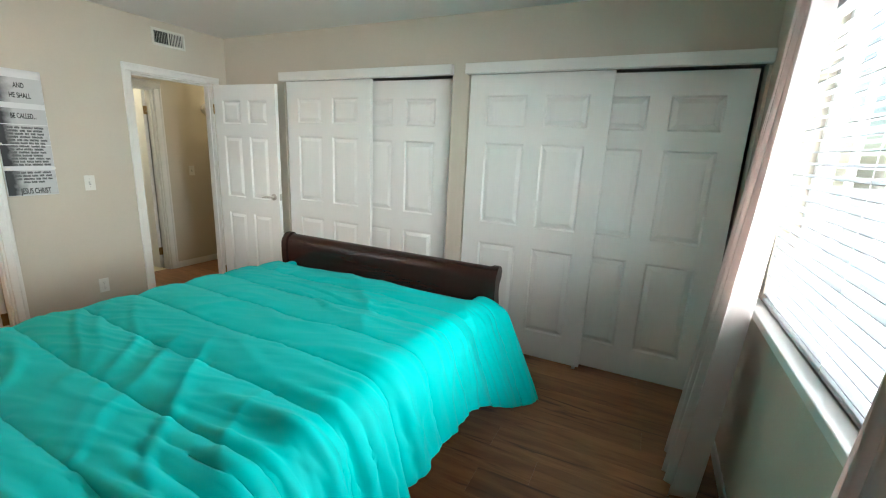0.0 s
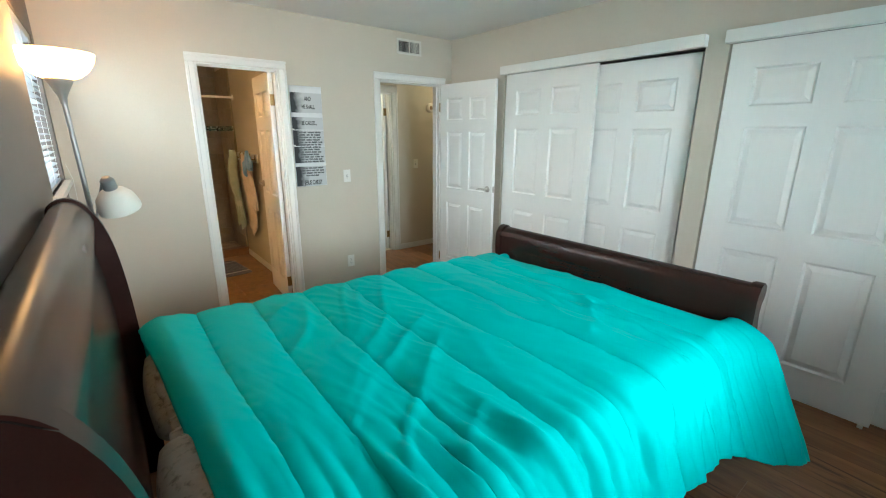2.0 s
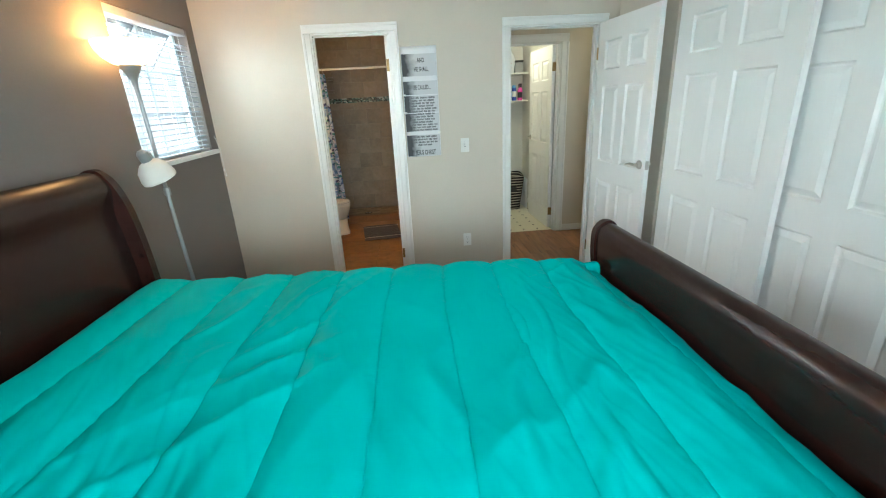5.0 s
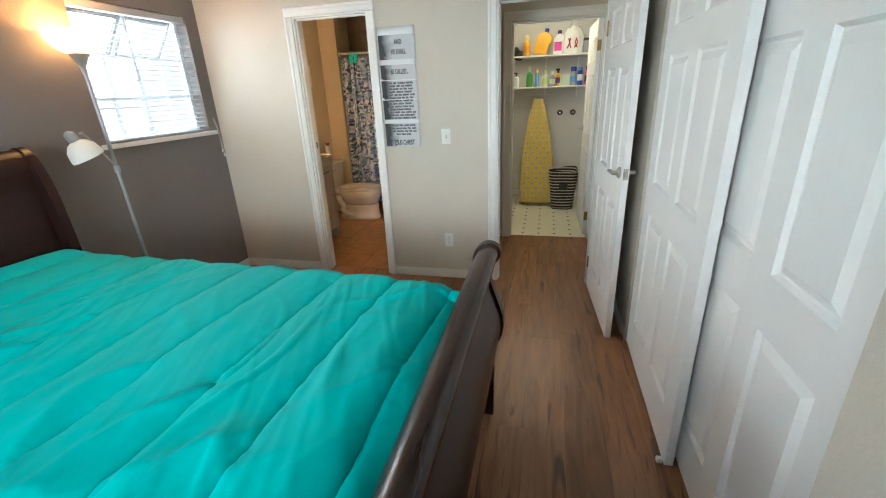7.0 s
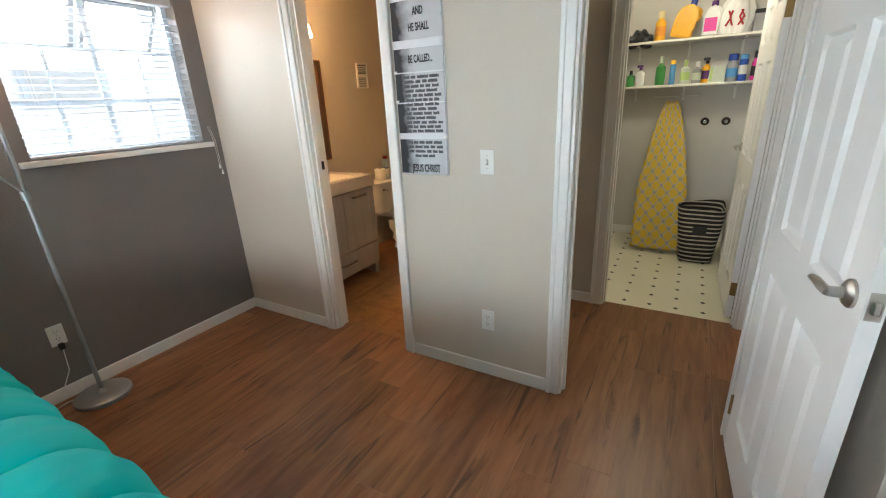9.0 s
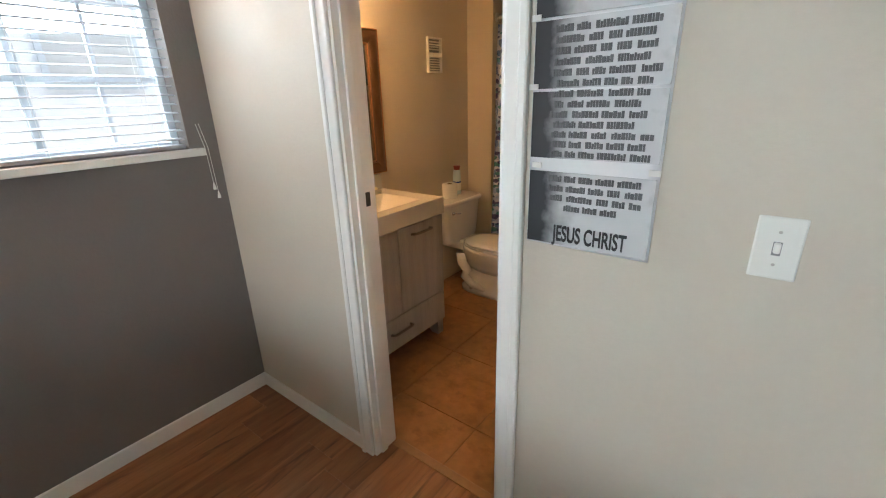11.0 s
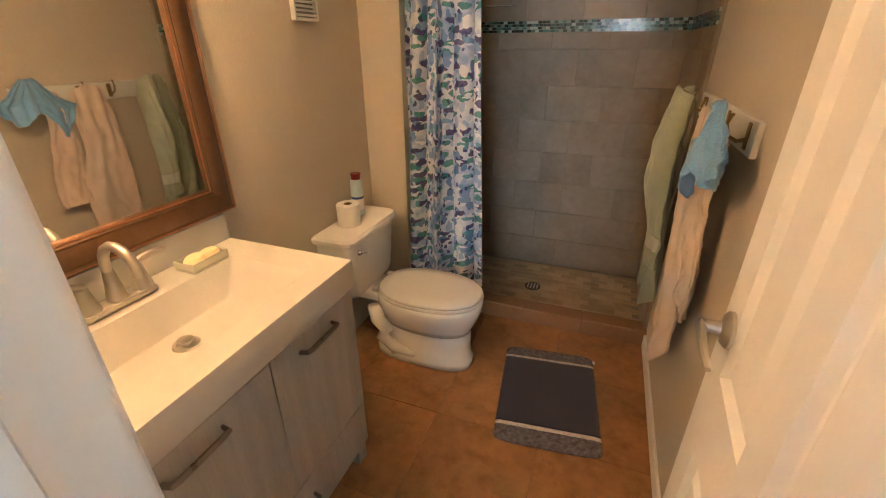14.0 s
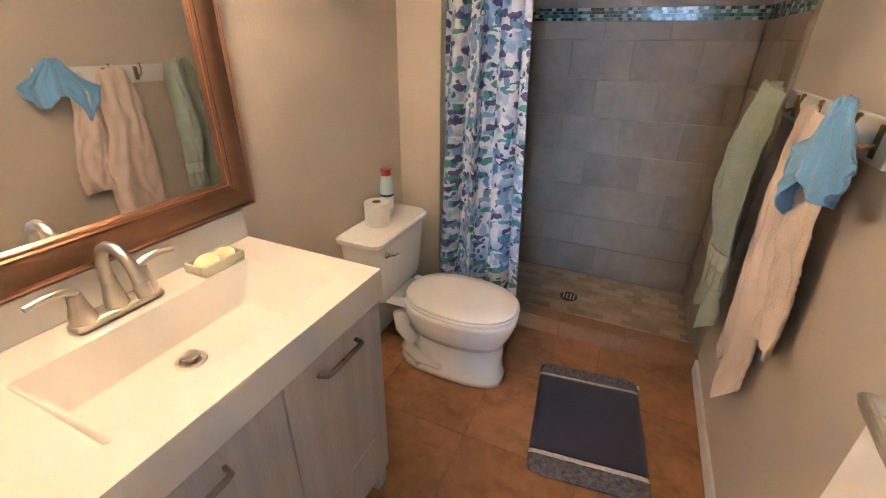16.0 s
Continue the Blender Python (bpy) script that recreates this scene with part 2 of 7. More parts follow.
M["vanity_shade"] = mat("vanity_shade_lit", (0.9, 0.82, 0.65), 0.4, var=0.02, emit=((1.0, 0.55, 0.23), 30.0))
M["porcelain"] = mat("porcelain", (0.80, 0.79, 0.76), 0.10, var=0.012, gloss_var=0.02, coat=0.4)
M["counter"] = mat("cultured_marble_white", (0.58, 0.565, 0.53), 0.16, var=0.012, gloss_var=0.03, coat=0.3)
M["vanity"] = mat("vanity_grey_woodgrain", (0.40, 0.385, 0.365), 0.45, var=0.16, scale=2.5, fine=40, stretch=(9, 9, 0.7), bump=0.12, bump_scale=60)
M["mirror_frame"] = mat("mirror_frame_bronze", (0.19, 0.105, 0.055), 0.33, metal=0.75, var=0.15, scale=8, fine=90, stretch=(1, 1, 1), coat=0.3)
M["frame_line"] = mat("mirror_frame_copper", (0.45, 0.20, 0.09), 0.3, metal=0.8, var=0.1)
M["mirror"] = mat("mirror_glass", (0.9, 0.91, 0.9), 0.02, metal=1.0, var=0.0, gloss_var=0.0)
M["towel_green"] = mat("towel_sage", (0.34, 0.36, 0.25), 0.95, var=0.12, scale=12, fine=250, bump=1.0, bump_scale=210, sheen=0.4)
M["towel_band"] = mat("towel_sage_band", (0.47, 0.48, 0.37), 0.85, var=0.06, fine=250, bump=0.3, bump_scale=420)
M["towel_pink"] = mat("towel_peach", (0.74, 0.61, 0.52), 0.95, var=0.07, scale=10, fine=250, bump=0.9, bump_scale=230, sheen=0.3)
M["towel_blue"] = mat("towel_blue", (0.22, 0.42, 0.70), 0.95, var=0.10, scale=14, fine=200, bump=1.0, bump_scale=180, sheen=0.4)
M["mat_grey"] = mat("bath_mat_pile", (0.022, 0.020, 0.046), 0.95, var=0.15, scale=25, fine=300, bump=0.9, bump_scale=350, sheen=0.3)
M["mat_band"] = mat("bath_mat_border", (0.14, 0.13, 0.15), 0.95, var=0.6, scale=55, fine=200, bump=1.0, bump_scale=250)
M["mat_line"] = mat("bath_mat_line", (0.62, 0.58, 0.52), 0.95, var=0.2, scale=60, bump=0.8, bump_scale=250)
M["paper"] = mat("toilet_paper", (0.82, 0.80, 0.76), 0.9, var=0.02, bump=0.2, bump_scale=300)
M["card"] = mat("cardboard", (0.25, 0.17, 0.10), 0.85, var=0.1)
M["dish"] = mat("soap_dish_plastic", (0.72, 0.70, 0.58), 0.15, var=0.03, trans=0.35)
M["soap"] = mat("soap_bar", (0.84, 0.74, 0.46), 0.4, var=0.04)
M["glass"] = mat("clear_glass", (0.95, 0.96, 0.95), 0.03, var=0.0, trans=1.0, gloss_var=0.0)
M["grout"] = mat("grout_brown", (0.22, 0.115, 0.05), 0.85, var=0.1, scale=10)
M["grout_wall"] = mat("grout_grey", (0.30, 0.27, 0.21), 0.85, var=0.1, scale=10)
M["tile"] = mat("bath_floor_tile", (0.33, 0.165, 0.062), 0.36, var=0.24, scale=4.5, fine=18, rand=0.10, gloss_var=0.03, bump=0.08, bump_scale=90, dark=(0.13, 0.055, 0.018), dark_amt=0.6)
M["slate"] = mat("shower_wall_tile", (0.27, 0.222, 0.165), 0.58, var=0.20, scale=4, fine=24, rand=0.12, dark=(0.26, 0.19, 0.11), dark_amt=0.6, bump=0.12, bump_scale=40)
M["slate_floor"] = mat("shower_floor_tile", (0.42, 0.32, 0.20), 0.5, var=0.12, scale=9, fine=60, rand=0.22, bump=0.1, bump_scale=60)
M["curb"] = mat("curb_tile", (0.27, 0.15, 0.07), 0.4, var=0.14, scale=6, rand=0.1, dark=(0.17, 0.09, 0.04), dark_amt=0.4)
M["lino"] = mat("linoleum_cream", (0.72, 0.68, 0.53), 0.35, var=0.04, scale=3, bump=0.05, bump_scale=40)
M["lino_dot"] = mat("linoleum_inset", (0.06, 0.05, 0.045), 0.4, var=0.1)
M["ground"] = mat("pale_concrete", (0.5, 0.49, 0.47), 0.9, var=0.08, bump=0.2)
M["stucco"] = mat("pale_stucco", (0.75, 0.74, 0.72), 0.9, var=0.04, bump=0.3)
M["roof"] = mat("roof_grey", (0.2, 0.19, 0.18), 0.9, var=0.1)
M["shelf"] = mat("shelf_white", (0.74, 0.72, 0.66), 0.45, var=0.03)
M["poster_paper"] = mat("poster_paper", (0.74, 0.74, 0.75), 0.6, var=0.03, scale=6)
M["ink"] = mat("ink_black", (0.03, 0.03, 0.032), 0.6, var=0.1)
M["ink_grey"] = mat("ink_dark_grey", (0.115, 0.115, 0.12), 0.6, var=0.25, scale=40)
M["brass"] = mat("aged_brass", (0.30, 0.20, 0.08), 0.35, metal=0.9, var=0.1)


def wood_floor():
    """Laminate: long grain with dark streaks, each plank its own cut."""
    m = bpy.data.materials.new("laminate_oak_brown")
    m.use_nodes = True
    nd, ln = m.node_tree.nodes, m.node_tree.links
    b = nd["Principled BSDF"]
    tc, oi = nd.new("ShaderNodeTexCoord"), nd.new("ShaderNodeObjectInfo")
    off = nd.new("ShaderNodeVectorMath")
    off.operation = "SCALE"
    off.inputs[0].default_value = (91.0, 53.0, 7.0)
    ln.new(oi.outputs["Random"], off.inputs["Scale"])

    def grain(scale, stretch, detail, rough, dist=0.0):
        mp, n = nd.new("ShaderNodeMapping"), nd.new("ShaderNodeTexNoise")
        mp.inputs["Scale"].default_value = stretch
        ln.new(tc.outputs["Object"], mp.inputs[0])
        ln.new(off.outputs[0], mp.inputs["Location"])
        ln.new(mp.outputs[0], n.inputs["Vector"])
        for key, v in (("Scale", scale), ("Detail", detail), ("Roughness", rough), ("Distortion", dist)):
            n.inputs[key].default_value = v
        return n.outputs["Fac"]
    ramp = nd.new("ShaderNodeValToRGB")
    ramp.color_ramp.elements[0].position, ramp.color_ramp.elements[0].color = 0.28, (0.165, 0.068, 0.027, 1)
    ramp.color_ramp.elements[1].position, ramp.color_ramp.elements[1].color = 0.74, (0.37, 0.175, 0.077, 1)
    ln.new(grain(6, (3.2, 0.35, 1), 6, 0.6, 0.6), ramp.inputs[0])
    streak = nd.new("ShaderNodeMapRange")
    streak.inputs["From Min"].default_value, streak.inputs["From Max"].default_value = 0.575, 0.70
    streak.inputs["To Max"].default_value = 0.85
    ln.new(grain(4, (4.2, 0.40, 1), 4, 0.55, 1.4), streak.inputs["Value"])
    mx = nd.new("ShaderNodeMix")
    mx.data_type = "RGBA"
    ln.new(streak.outputs[0], mx.inputs["Factor"])
    ln.new(ramp.outputs[0], mx.inputs["A"])
    mx.inputs["B"].default_value = (0.055, 0.024, 0.012, 1)
    hs = nd.new("ShaderNodeHueSaturation")
    tone = nd.new("ShaderNodeMapRange")
    tone.inputs["To Min"].default_value, tone.inputs["To Max"].default_value = 0.82, 1.18
    ln.new(oi.outputs["Random"], tone.inputs["Value"])
    ln.new(tone.outputs[0], hs.inputs["Value"])
    ln.new(mx.outputs["Result"], hs.inputs["Color"])
    ln.new(hs.outputs[0], b.inputs["Base Color"])
    b.inputs["Roughness"].default_value = 0.36
    bp = nd.new("ShaderNodeBump")
    bp.inputs["Strength"].default_value, bp.inputs["Distance"].default_value = 0.12, 0.002
    ln.new(grain(60, (3, 0.12, 1), 3, 0.6), bp.inputs["Height"])
    ln.new(bp.outputs[0], b.inputs["Normal"])
    return m


M["plank"] = wood_floor()

# ---- structure ----
CEIL = 2.47


def slabs(name, boxes, material, label, kind="structure", category="wall"):
    bm = bmesh.new()
    for b in boxes:
        box(bm, *b)
    ob = part(name, bm, material)
    ORG[ob] = Vector((0, 0, 0))
    return tagged(ob, label, category, "", kind)


def wall_y(name, y0, y1, x0, x1, holes, material, label):
    """A wall along x with openings (x0, x1, z0, z1) through it."""
    bs, at = [], x0
    for a, b, lo, hi in holes:
        bs.append((at, a, y0, y1, 0, CEIL))
        bs.append((a, b, y0, y1, hi, CEIL))
        if lo > 0:
            bs.append((a, b, y0, y1, 0, lo))
        at = b
    bs.append((at, x1, y0, y1, 0, CEIL))
    return slabs(name, bs, material, label)


def wall_x(name, x0, x1, y0, y1, holes, material, label):
    bs, at = [], y0
    for a, b, lo, hi in holes:
        bs.append((x0, x1, at, a, 0, CEIL))
        bs.append((x0, x1, a, b, hi, CEIL))
        if lo > 0:
            bs.append((x0, x1, a, b, 0, lo))
        at = b
    bs.append((x0, x1, at, y1, 0, CEIL))
    return slabs(name, bs, material, label)


WIN_W = (-1.00, -0.12, 1.25, 2.08)      # y, y, z, z of the small window
WIN_S = (0.95, 2.42, 0.95, 2.12)        # x, x, z, z of the large window
wall_north = wall_y("wall_north", 0, 0.115, 0.0, 3.34, [(0.832, 1.425, 0, 2.035), (2.35, 3.075, 0, 2.035)], M["wall"], "beige painted bedroom wall with two door openings")
wall_west = wall_x("wall_west", -0.14, 0, -4.52, 0.13, [WIN_W], M["wall_dark"], "dark taupe painted accent wall behind the bed")
wall_south = wall_y("wall_south", -4.52, -4.38, 0, 3.34, [WIN_S], M["wall"], "beige painted wall with the large window")
wall_east = wall_x("wall_east", 3.225, 3.36, -4.38, 0, [(-4.365, -2.59, 0, 2.07), (-2.46, -0.77, 0, 2.07)], M["wall"], "beige painted wall with two wide closet openings")
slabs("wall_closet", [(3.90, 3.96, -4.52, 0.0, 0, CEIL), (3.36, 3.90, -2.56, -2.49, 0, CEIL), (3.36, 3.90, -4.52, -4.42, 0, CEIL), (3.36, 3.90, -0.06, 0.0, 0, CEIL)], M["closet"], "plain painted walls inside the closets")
slabs("ceiling", [(-0.14, 4.8, -4.52, 3.2, CEIL, CEIL + 0.1)], M["ceiling"], "white textured ceiling", category="ceiling")
slabs("wall_hall", [(1.66, 2.36, 1.10, 1.22, 0, CEIL), (2.36, 3.165, 1.10, 1.22, 2.035, CEIL), (3.165, 4.7, 1.10, 1.22, 0, CEIL), (4.7, 4.8, 0.0, 1.22, 0, CEIL), (3.34, 4.7, 0.03, 0.13, 0, CEIL)], M["wall"], "beige painted hallway walls with the laundry opening")
slabs("wall_laundry", [(2.0, 2.10, 1.22, 2.95, 0, CEIL), (3.26, 3.36, 1.22, 2.95, 0, CEIL), (2.0, 3.36, 2.95, 3.05, 0, CEIL)], M["wall_laundry"], "pale painted walls of the laundry closet")
slabs("wall_bath_west", [(-0.14, -0.02, 0.115, 3.0, 0, CEIL)], M["wall_bath"], "beige painted bathroom wall behind vanity and toilet")
slabs("wall_bath_east", [(1.54, 1.66, 0.115, 3.0, 0, CEIL)], M["wall_bath"], "beige painted bathroom wall with towel hooks")
slabs("wall_bath_partition", [(-0.02, 0.20, 1.98, 2.10, 0, CEIL)], M["wall_bath"], "short painted wall end beside the shower")
shower_wall = slabs("wall_shower", [(-0.02, 1.54, 2.83, 3.0, 0, CEIL)], M["grout_wall"], "shower back wall of brown stone-look tiles with a mosaic band")
shower_side = slabs("wall_shower_side", [(1.525, 1.54, 2.13, 2.83, 0, 2.30)], M["grout_wall"], "shower side wall of brown stone-look tiles")
floor = slabs("floor", [(-0.14, 4.8, -4.52, 0.10, -0.12, -0.006), (1.66, 4.8, 0.10, 1.16, -0.12, -0.006)], M["gap"], "brown laminate plank floor", category="floor")
floor_bath = slabs("floor_bath", [(-0.14, 1.66, 0.10, 2.13, -0.12, -0.004)], M["grout"], "orange-brown stone-look tile bathroom floor", category="floor")
floor_shower = slabs("floor_shower", [(-0.02, 1.54, 2.13, 2.83, -0.12, 0.034)], M["grout_wall"], "shower floor of small tan tiles", category="floor")
slabs("floor_laundry", [(2.0, 3.36, 1.16, 3.05, -0.12, 0.0)], M["lino"], "cream linoleum laundry floor", category="floor")
ground = slabs("ground", [(-60, 60, -60, 60, -0.6, -0.5)], M["ground"], "pale concrete ground outside", category="ground")
slabs("roof", [(-0.4, 5.1, -4.8, 3.3, CEIL + 0.1, CEIL + 0.2)], M["roof"], "flat roof over the rooms", category="roof")

# trim
BASE = 0.075


def baseboard(runs, label="white painted wooden baseboard"):
    bm = bmesh.new()
    for x0, x1, y0, y1 in runs:
        box(bm, x0, x1, y0, y1, 0, BASE, bevel=0.004, seg=1)
    ob = part("baseboard", bm, M["trim"])
    tagged(ob, label, "baseboard", "", "structure")


baseboard([(0.012, 0.78, -0.012, 0.0)])
baseboard([(1.49, 2.285, -0.012, 0.0)])
baseboard([(0.0, 0.012, -4.38, 0.0)])
baseboard([(0.012, 3.22, -4.38, -4.368)])
baseboard([(3.213, 3.225, -0.70, -0.02)])
baseboard([(3.213, 3.225, -2.585, -2.465)])
baseboard([(1.66, 2.30, 1.088, 1.10), (3.245, 4.7, 1.088, 1.10)])
baseboard([(1.528, 1.54, 0.2, 2.10)])
baseboard([(2.10, 2.112, 1.22, 2.95), (2.112, 3.26, 2.938, 2.95), (3.248, 3.26, 1.22, 2.938)])


def casing(name, x0, x1, top, y, side, w=0.06, label="white painted wooden door casing"):
    """Three stepped boards round an opening, on the face at y; side is -1 or 1."""
    t = thing(name, ((x0 + x1) / 2, y, 0), label, "door casing", "", "structure")
    for nm, (a, b, lo, hi) in (("casing_board", (x0 - w, x0, 0, top)), ("casing_board", (x1, x1 + w, 0, top)), ("casing_head", (x0 - w, x1 + w, top + 0.001, top + w))):
        bm = bmesh.new()
        ya, yb = sorted((y, y + side * 0.014))
        box(bm, a, b, ya, yb, lo, hi, bevel=0.005, seg=2)
        yc, yd = sorted((y + side * 0.006, y + side * 0.021))
        if nm == "casing_board":
            o = a if a < x0 else b - 0.022
            box(bm, o, o + 0.022, yc, yd, lo, hi, bevel=0.004, seg=1)
        else:
            box(bm, a, b, yc, yd, hi - 0.022, hi, bevel=0.004, seg=1)
        part(nm, bm, M["trim"], t)
    return t


def jamb(x0, x1, y0, y1, top, stop_y):
    t = thing("door_jamb", ((x0 + x1) / 2, y0, 0), "white painted door jamb with a stop strip", "door jamb", "", "structure")
    for a, b, s in ((x0, x0 + 0.012, 1), (x1 - 0.012, x1, -1)):
        bm = boxed(a, b, y0, y1, 0, top - 0.012)
        c, d = sorted((a if s < 0 else b, (a if s < 0 else b) + s * 0.010))
        box(bm, c, d, stop_y - 0.016, stop_y + 0.016, 0, top - 0.022, bevel=0.002, seg=1)
        part("jamb_post", bm, M["trim"], t)
    bm = boxed(x0, x1, y0, y1, top - 0.0115, top)
    box(bm, x0 + 0.022, x1 - 0.022, stop_y - 0.016, stop_y + 0.016, top - 0.022, top - 0.012)
    part("jamb_head", bm, M["trim"], t)
    return t


casing("door_casing_bath", 0.832, 1.425, 2.035, 0, -1)
casing("door_casing_bath_inner", 0.832, 1.425, 2.035, 0.115, 1)
jb = jamb(0.832, 1.425, 0, 0.115, 2.035, 0.042)
bm = boxed(0.8435, 0.8455, 0.063, 0.093, 1.060, 1.135)
part("strike_plate", bm, M["trim"], jb, "painted strike plate")
# black block on the plate paints the shade inside the latch hole
bm = boxed(0.8440, 0.8462, 0.067, 0.088, 1.072, 1.122)
part("latch_hole", bm, M["black"], jb)
casing("door_casing_entry", 2.35, 3.075, 2.035, 0, -1)
jb2 = jamb(2.35, 3.075, 0, 0.115, 2.035, 0.055)
bm = boxed(2.3615, 2.3635, 0.004, 0.03, 0.93, 1.0)
part("strike_plate", bm, M["nickel"], jb2, "nickel strike plate")
casing("door_casing_laundry", 2.36, 3.165, 2.035, 1.10, -1, w=0.075)
jamb(2.36, 3.165, 1.10, 1.22, 2.035, 1.15)


# ---- doors ----
def door_leaf(name, w, h, label, group="", t=0.035, handles=(), hinges=0, latch=False, kind="", hz=0.0):
    """A six-panel moulded door, hinge side at x = 0, standing along +x, thickness along y."""
    d = thing(name, (0, 0, 0), label, "door", group, kind, turn=0)
    st, mid = 0.105 * w / 0.76, 0.095 * w / 0.76
    pw = (w - 2 * st - mid) / 2
    cols = ((st, st + pw), (st + pw + mid, w - st))
    rows = ((0.20, 0.83), (0.985, 1.565), (1.68, 1.89))
    xs = sorted({0, w, *(c for p in cols for c in p)})
    zs = sorted({0, h, *(r * h / 2.03 for p in rows for r in p)})
    bm = bmesh.new()
    for y in (0, t):
        grid = [[bm.verts.new((x, y, z)) for z in zs] for x in xs]
        for i in range(len(xs) - 1):
            for j in range(len(zs) - 1):
                q = (grid[i][j], grid[i + 1][j], grid[i + 1][j + 1], grid[i][j + 1])
                if i in (1, 3) and j in (1, 3, 5):
                    yi = y + (0.013 if y == 0 else -0.013)
                    k = 0.010
                    r = [bm.verts.new(p) for p in ((xs[i] + k, yi, zs[j] + k), (xs[i + 1] - k, yi, zs[j] + k), (xs[i + 1] - k, yi, zs[j + 1] - k), (xs[i] + k, yi, zs[j + 1] - k))]
                    bm.faces.new(r)
                    for e in range(4):
                        bm.faces.new((q[e], q[(e + 1) % 4], r[(e + 1) % 4], r[e]))
                else:
                    bm.faces.new(q)
    edge = [e for e in bm.edges if e.is_boundary]
    bmesh.ops.bridge_loops(bm, edges=edge)
    part("body", bm, M["door"], d)
    for c in cols:
        for r in rows:
            a, b, lo, hi = c[0] + 0.014, c[1] - 0.014, r[0] * h / 2.03 + 0.014, r[1] * h / 2.03 - 0.014
            bm = bmesh.new()
            for y0, y1 in ((0.0145, 0.0015), (t - 0.0145, t - 0.0015)):
                k = 0.030
                lo4 = [bm.verts.new(p) for p in ((a, y0, lo), (b, y0, lo), (b, y0, hi), (a, y0, hi))]
                hi4 = [bm.verts.new(p) for p in ((a + k, y1, lo + k), (b - k, y1, lo + k), (b - k, y1, hi - k), (a + k, y1, hi - k))]
                bm.faces.new(hi4), bm.faces.new(lo4)
                for i in range(4):
                    bm.faces.new((lo4[i], lo4[(i + 1) % 4], hi4[(i + 1) % 4], hi4[i]))
            part("panel", bm, M["door"], d)
    for z in (0.20, 1.80, 1.0)[:hinges]:
        bm = bmesh.new()
        lathe(bm, [(0.006, z - 0.045), (0.006, z + 0.045)], 8, at=(-0.004, -0.004, 0))
        box(bm, -0.0015, 0.0, 0.0, t * 0.9, z - 0.045, z + 0.045)
        part("hinge", bm, M["brass"], d)
    for side in handles:
        y0 = 0 if side < 0 else t
        bm = bmesh.new()
        mm = Matrix.Rotation(radians(90 if side < 0 else -90), 4, "X")
        lathe(bm, [(0.031, 0.0), (0.031, 0.006), (0.024, 0.013), (0.012, 0.016), (0.011, 0.042), (0.0, 0.043)], 20, at=(w - 0.06, y0, 1.015 + hz), m=mm)
        y = y0 + side * 0.045
        tube(bm, [(w - 0.055, y - side * 0.004, 1.015 + hz), (w - 0.075, y, 1.017 + hz), (w - 0.11, y + side * 0.002, 1.019 + hz), (w - 0.145, y, 1.013 + hz), (w - 0.168, y - side * 0.004, 1.006 + hz)], [0.010, 0.0105, 0.0095, 0.008, 0.006], 10, flat=0.75)
        part("door_handle", bm, M["nickel"], d, "brushed nickel lever handle", smooth=True)
    if latch:
        bm = boxed(w - 0.0005, w + 0.0015, 0.005, t - 0.005, 0.985 + hz, 1.045 + hz)
        box(bm, w + 0.001, w + 0.011, 0.010, t - 0.010, 1.0 + hz, 1.028 + hz, bevel=0.003, seg=1)
        part("latch", bm, M["nickel"], d, "nickel latch plate")
    return d


dr = door_leaf("door_entry", 0.75, 2.02, "white six-panel bedroom door standing wide open", handles=(-1, 1), hinges=2, latch=True)
dr.matrix_basis = pose(3.062, -0.022, 0.008, 0, 0, -86.2)
dr = door_leaf("door_bath", 0.60, 2.02, "white six-panel bathroom door standing open inward", handles=(-1, 1), hinges=2, latch=True, hz=0.045)
dr.matrix_basis = pose(1.411, 0.125, 0.008, 0, 0, 86.3)
dr = door_leaf("door_laundry", 0.775, 2.02, "white six-panel laundry door standing open inward", handles=(-1, 1), hinges=2)
dr.matrix_basis = pose(3.148, 1.232, 0.008, 0, 0, 91)

# closets: doors hang from a track behind a white head board; the front leaf of each pair reaches up behind it
for a, b in ((-2.47, -0.76), (-4.378, -2.58)):
    solo("closet_header", boxed(3.168, 3.225, a, b, 2.062, 2.132, bevel=0.003, seg=1), M["trim"], (3.195, (a + b) / 2, 2.062), "white painted head board above sliding closet doors", "closet header", kind="structure")
    solo("closet_track", boxed(3.240, 3.345, a + 0.02, b - 0.015, 2.0665, 2.0695), M["bronze"], (3.29, (a + b) / 2, 2.0665), "dark metal sliding door track behind the head board", "door track", kind="structure")
G = "sliding closet doors"
dA = door_leaf("closet_door", 0.93, 2.05, "white six-panel sliding closet door", G, t=0.034)
dA.matrix_basis = pose(3.236, -0.785, 0.012, 0, 0, -90)
dA = door_leaf("closet_door", 0.93, 2.040, "white six-panel sliding closet door standing behind the other leaf", G, t=0.034)
dA.matrix_basis = pose(3.292, -1.492, 0.012, 0, 0, -90)
dA = door_leaf("closet_door", 0.98, 2.05, "white six-panel sliding closet door", G, t=0.034)
dA.matrix_basis = pose(3.236, -2.602, 0.012, 0, 0, -90)
dA = door_leaf("closet_door", 0.965, 2.040, "white six-panel sliding closet door standing behind the other leaf", G, t=0.034)
dA.matrix_basis = pose(3.292, -3.375, 0.012, 0, 0, -90)


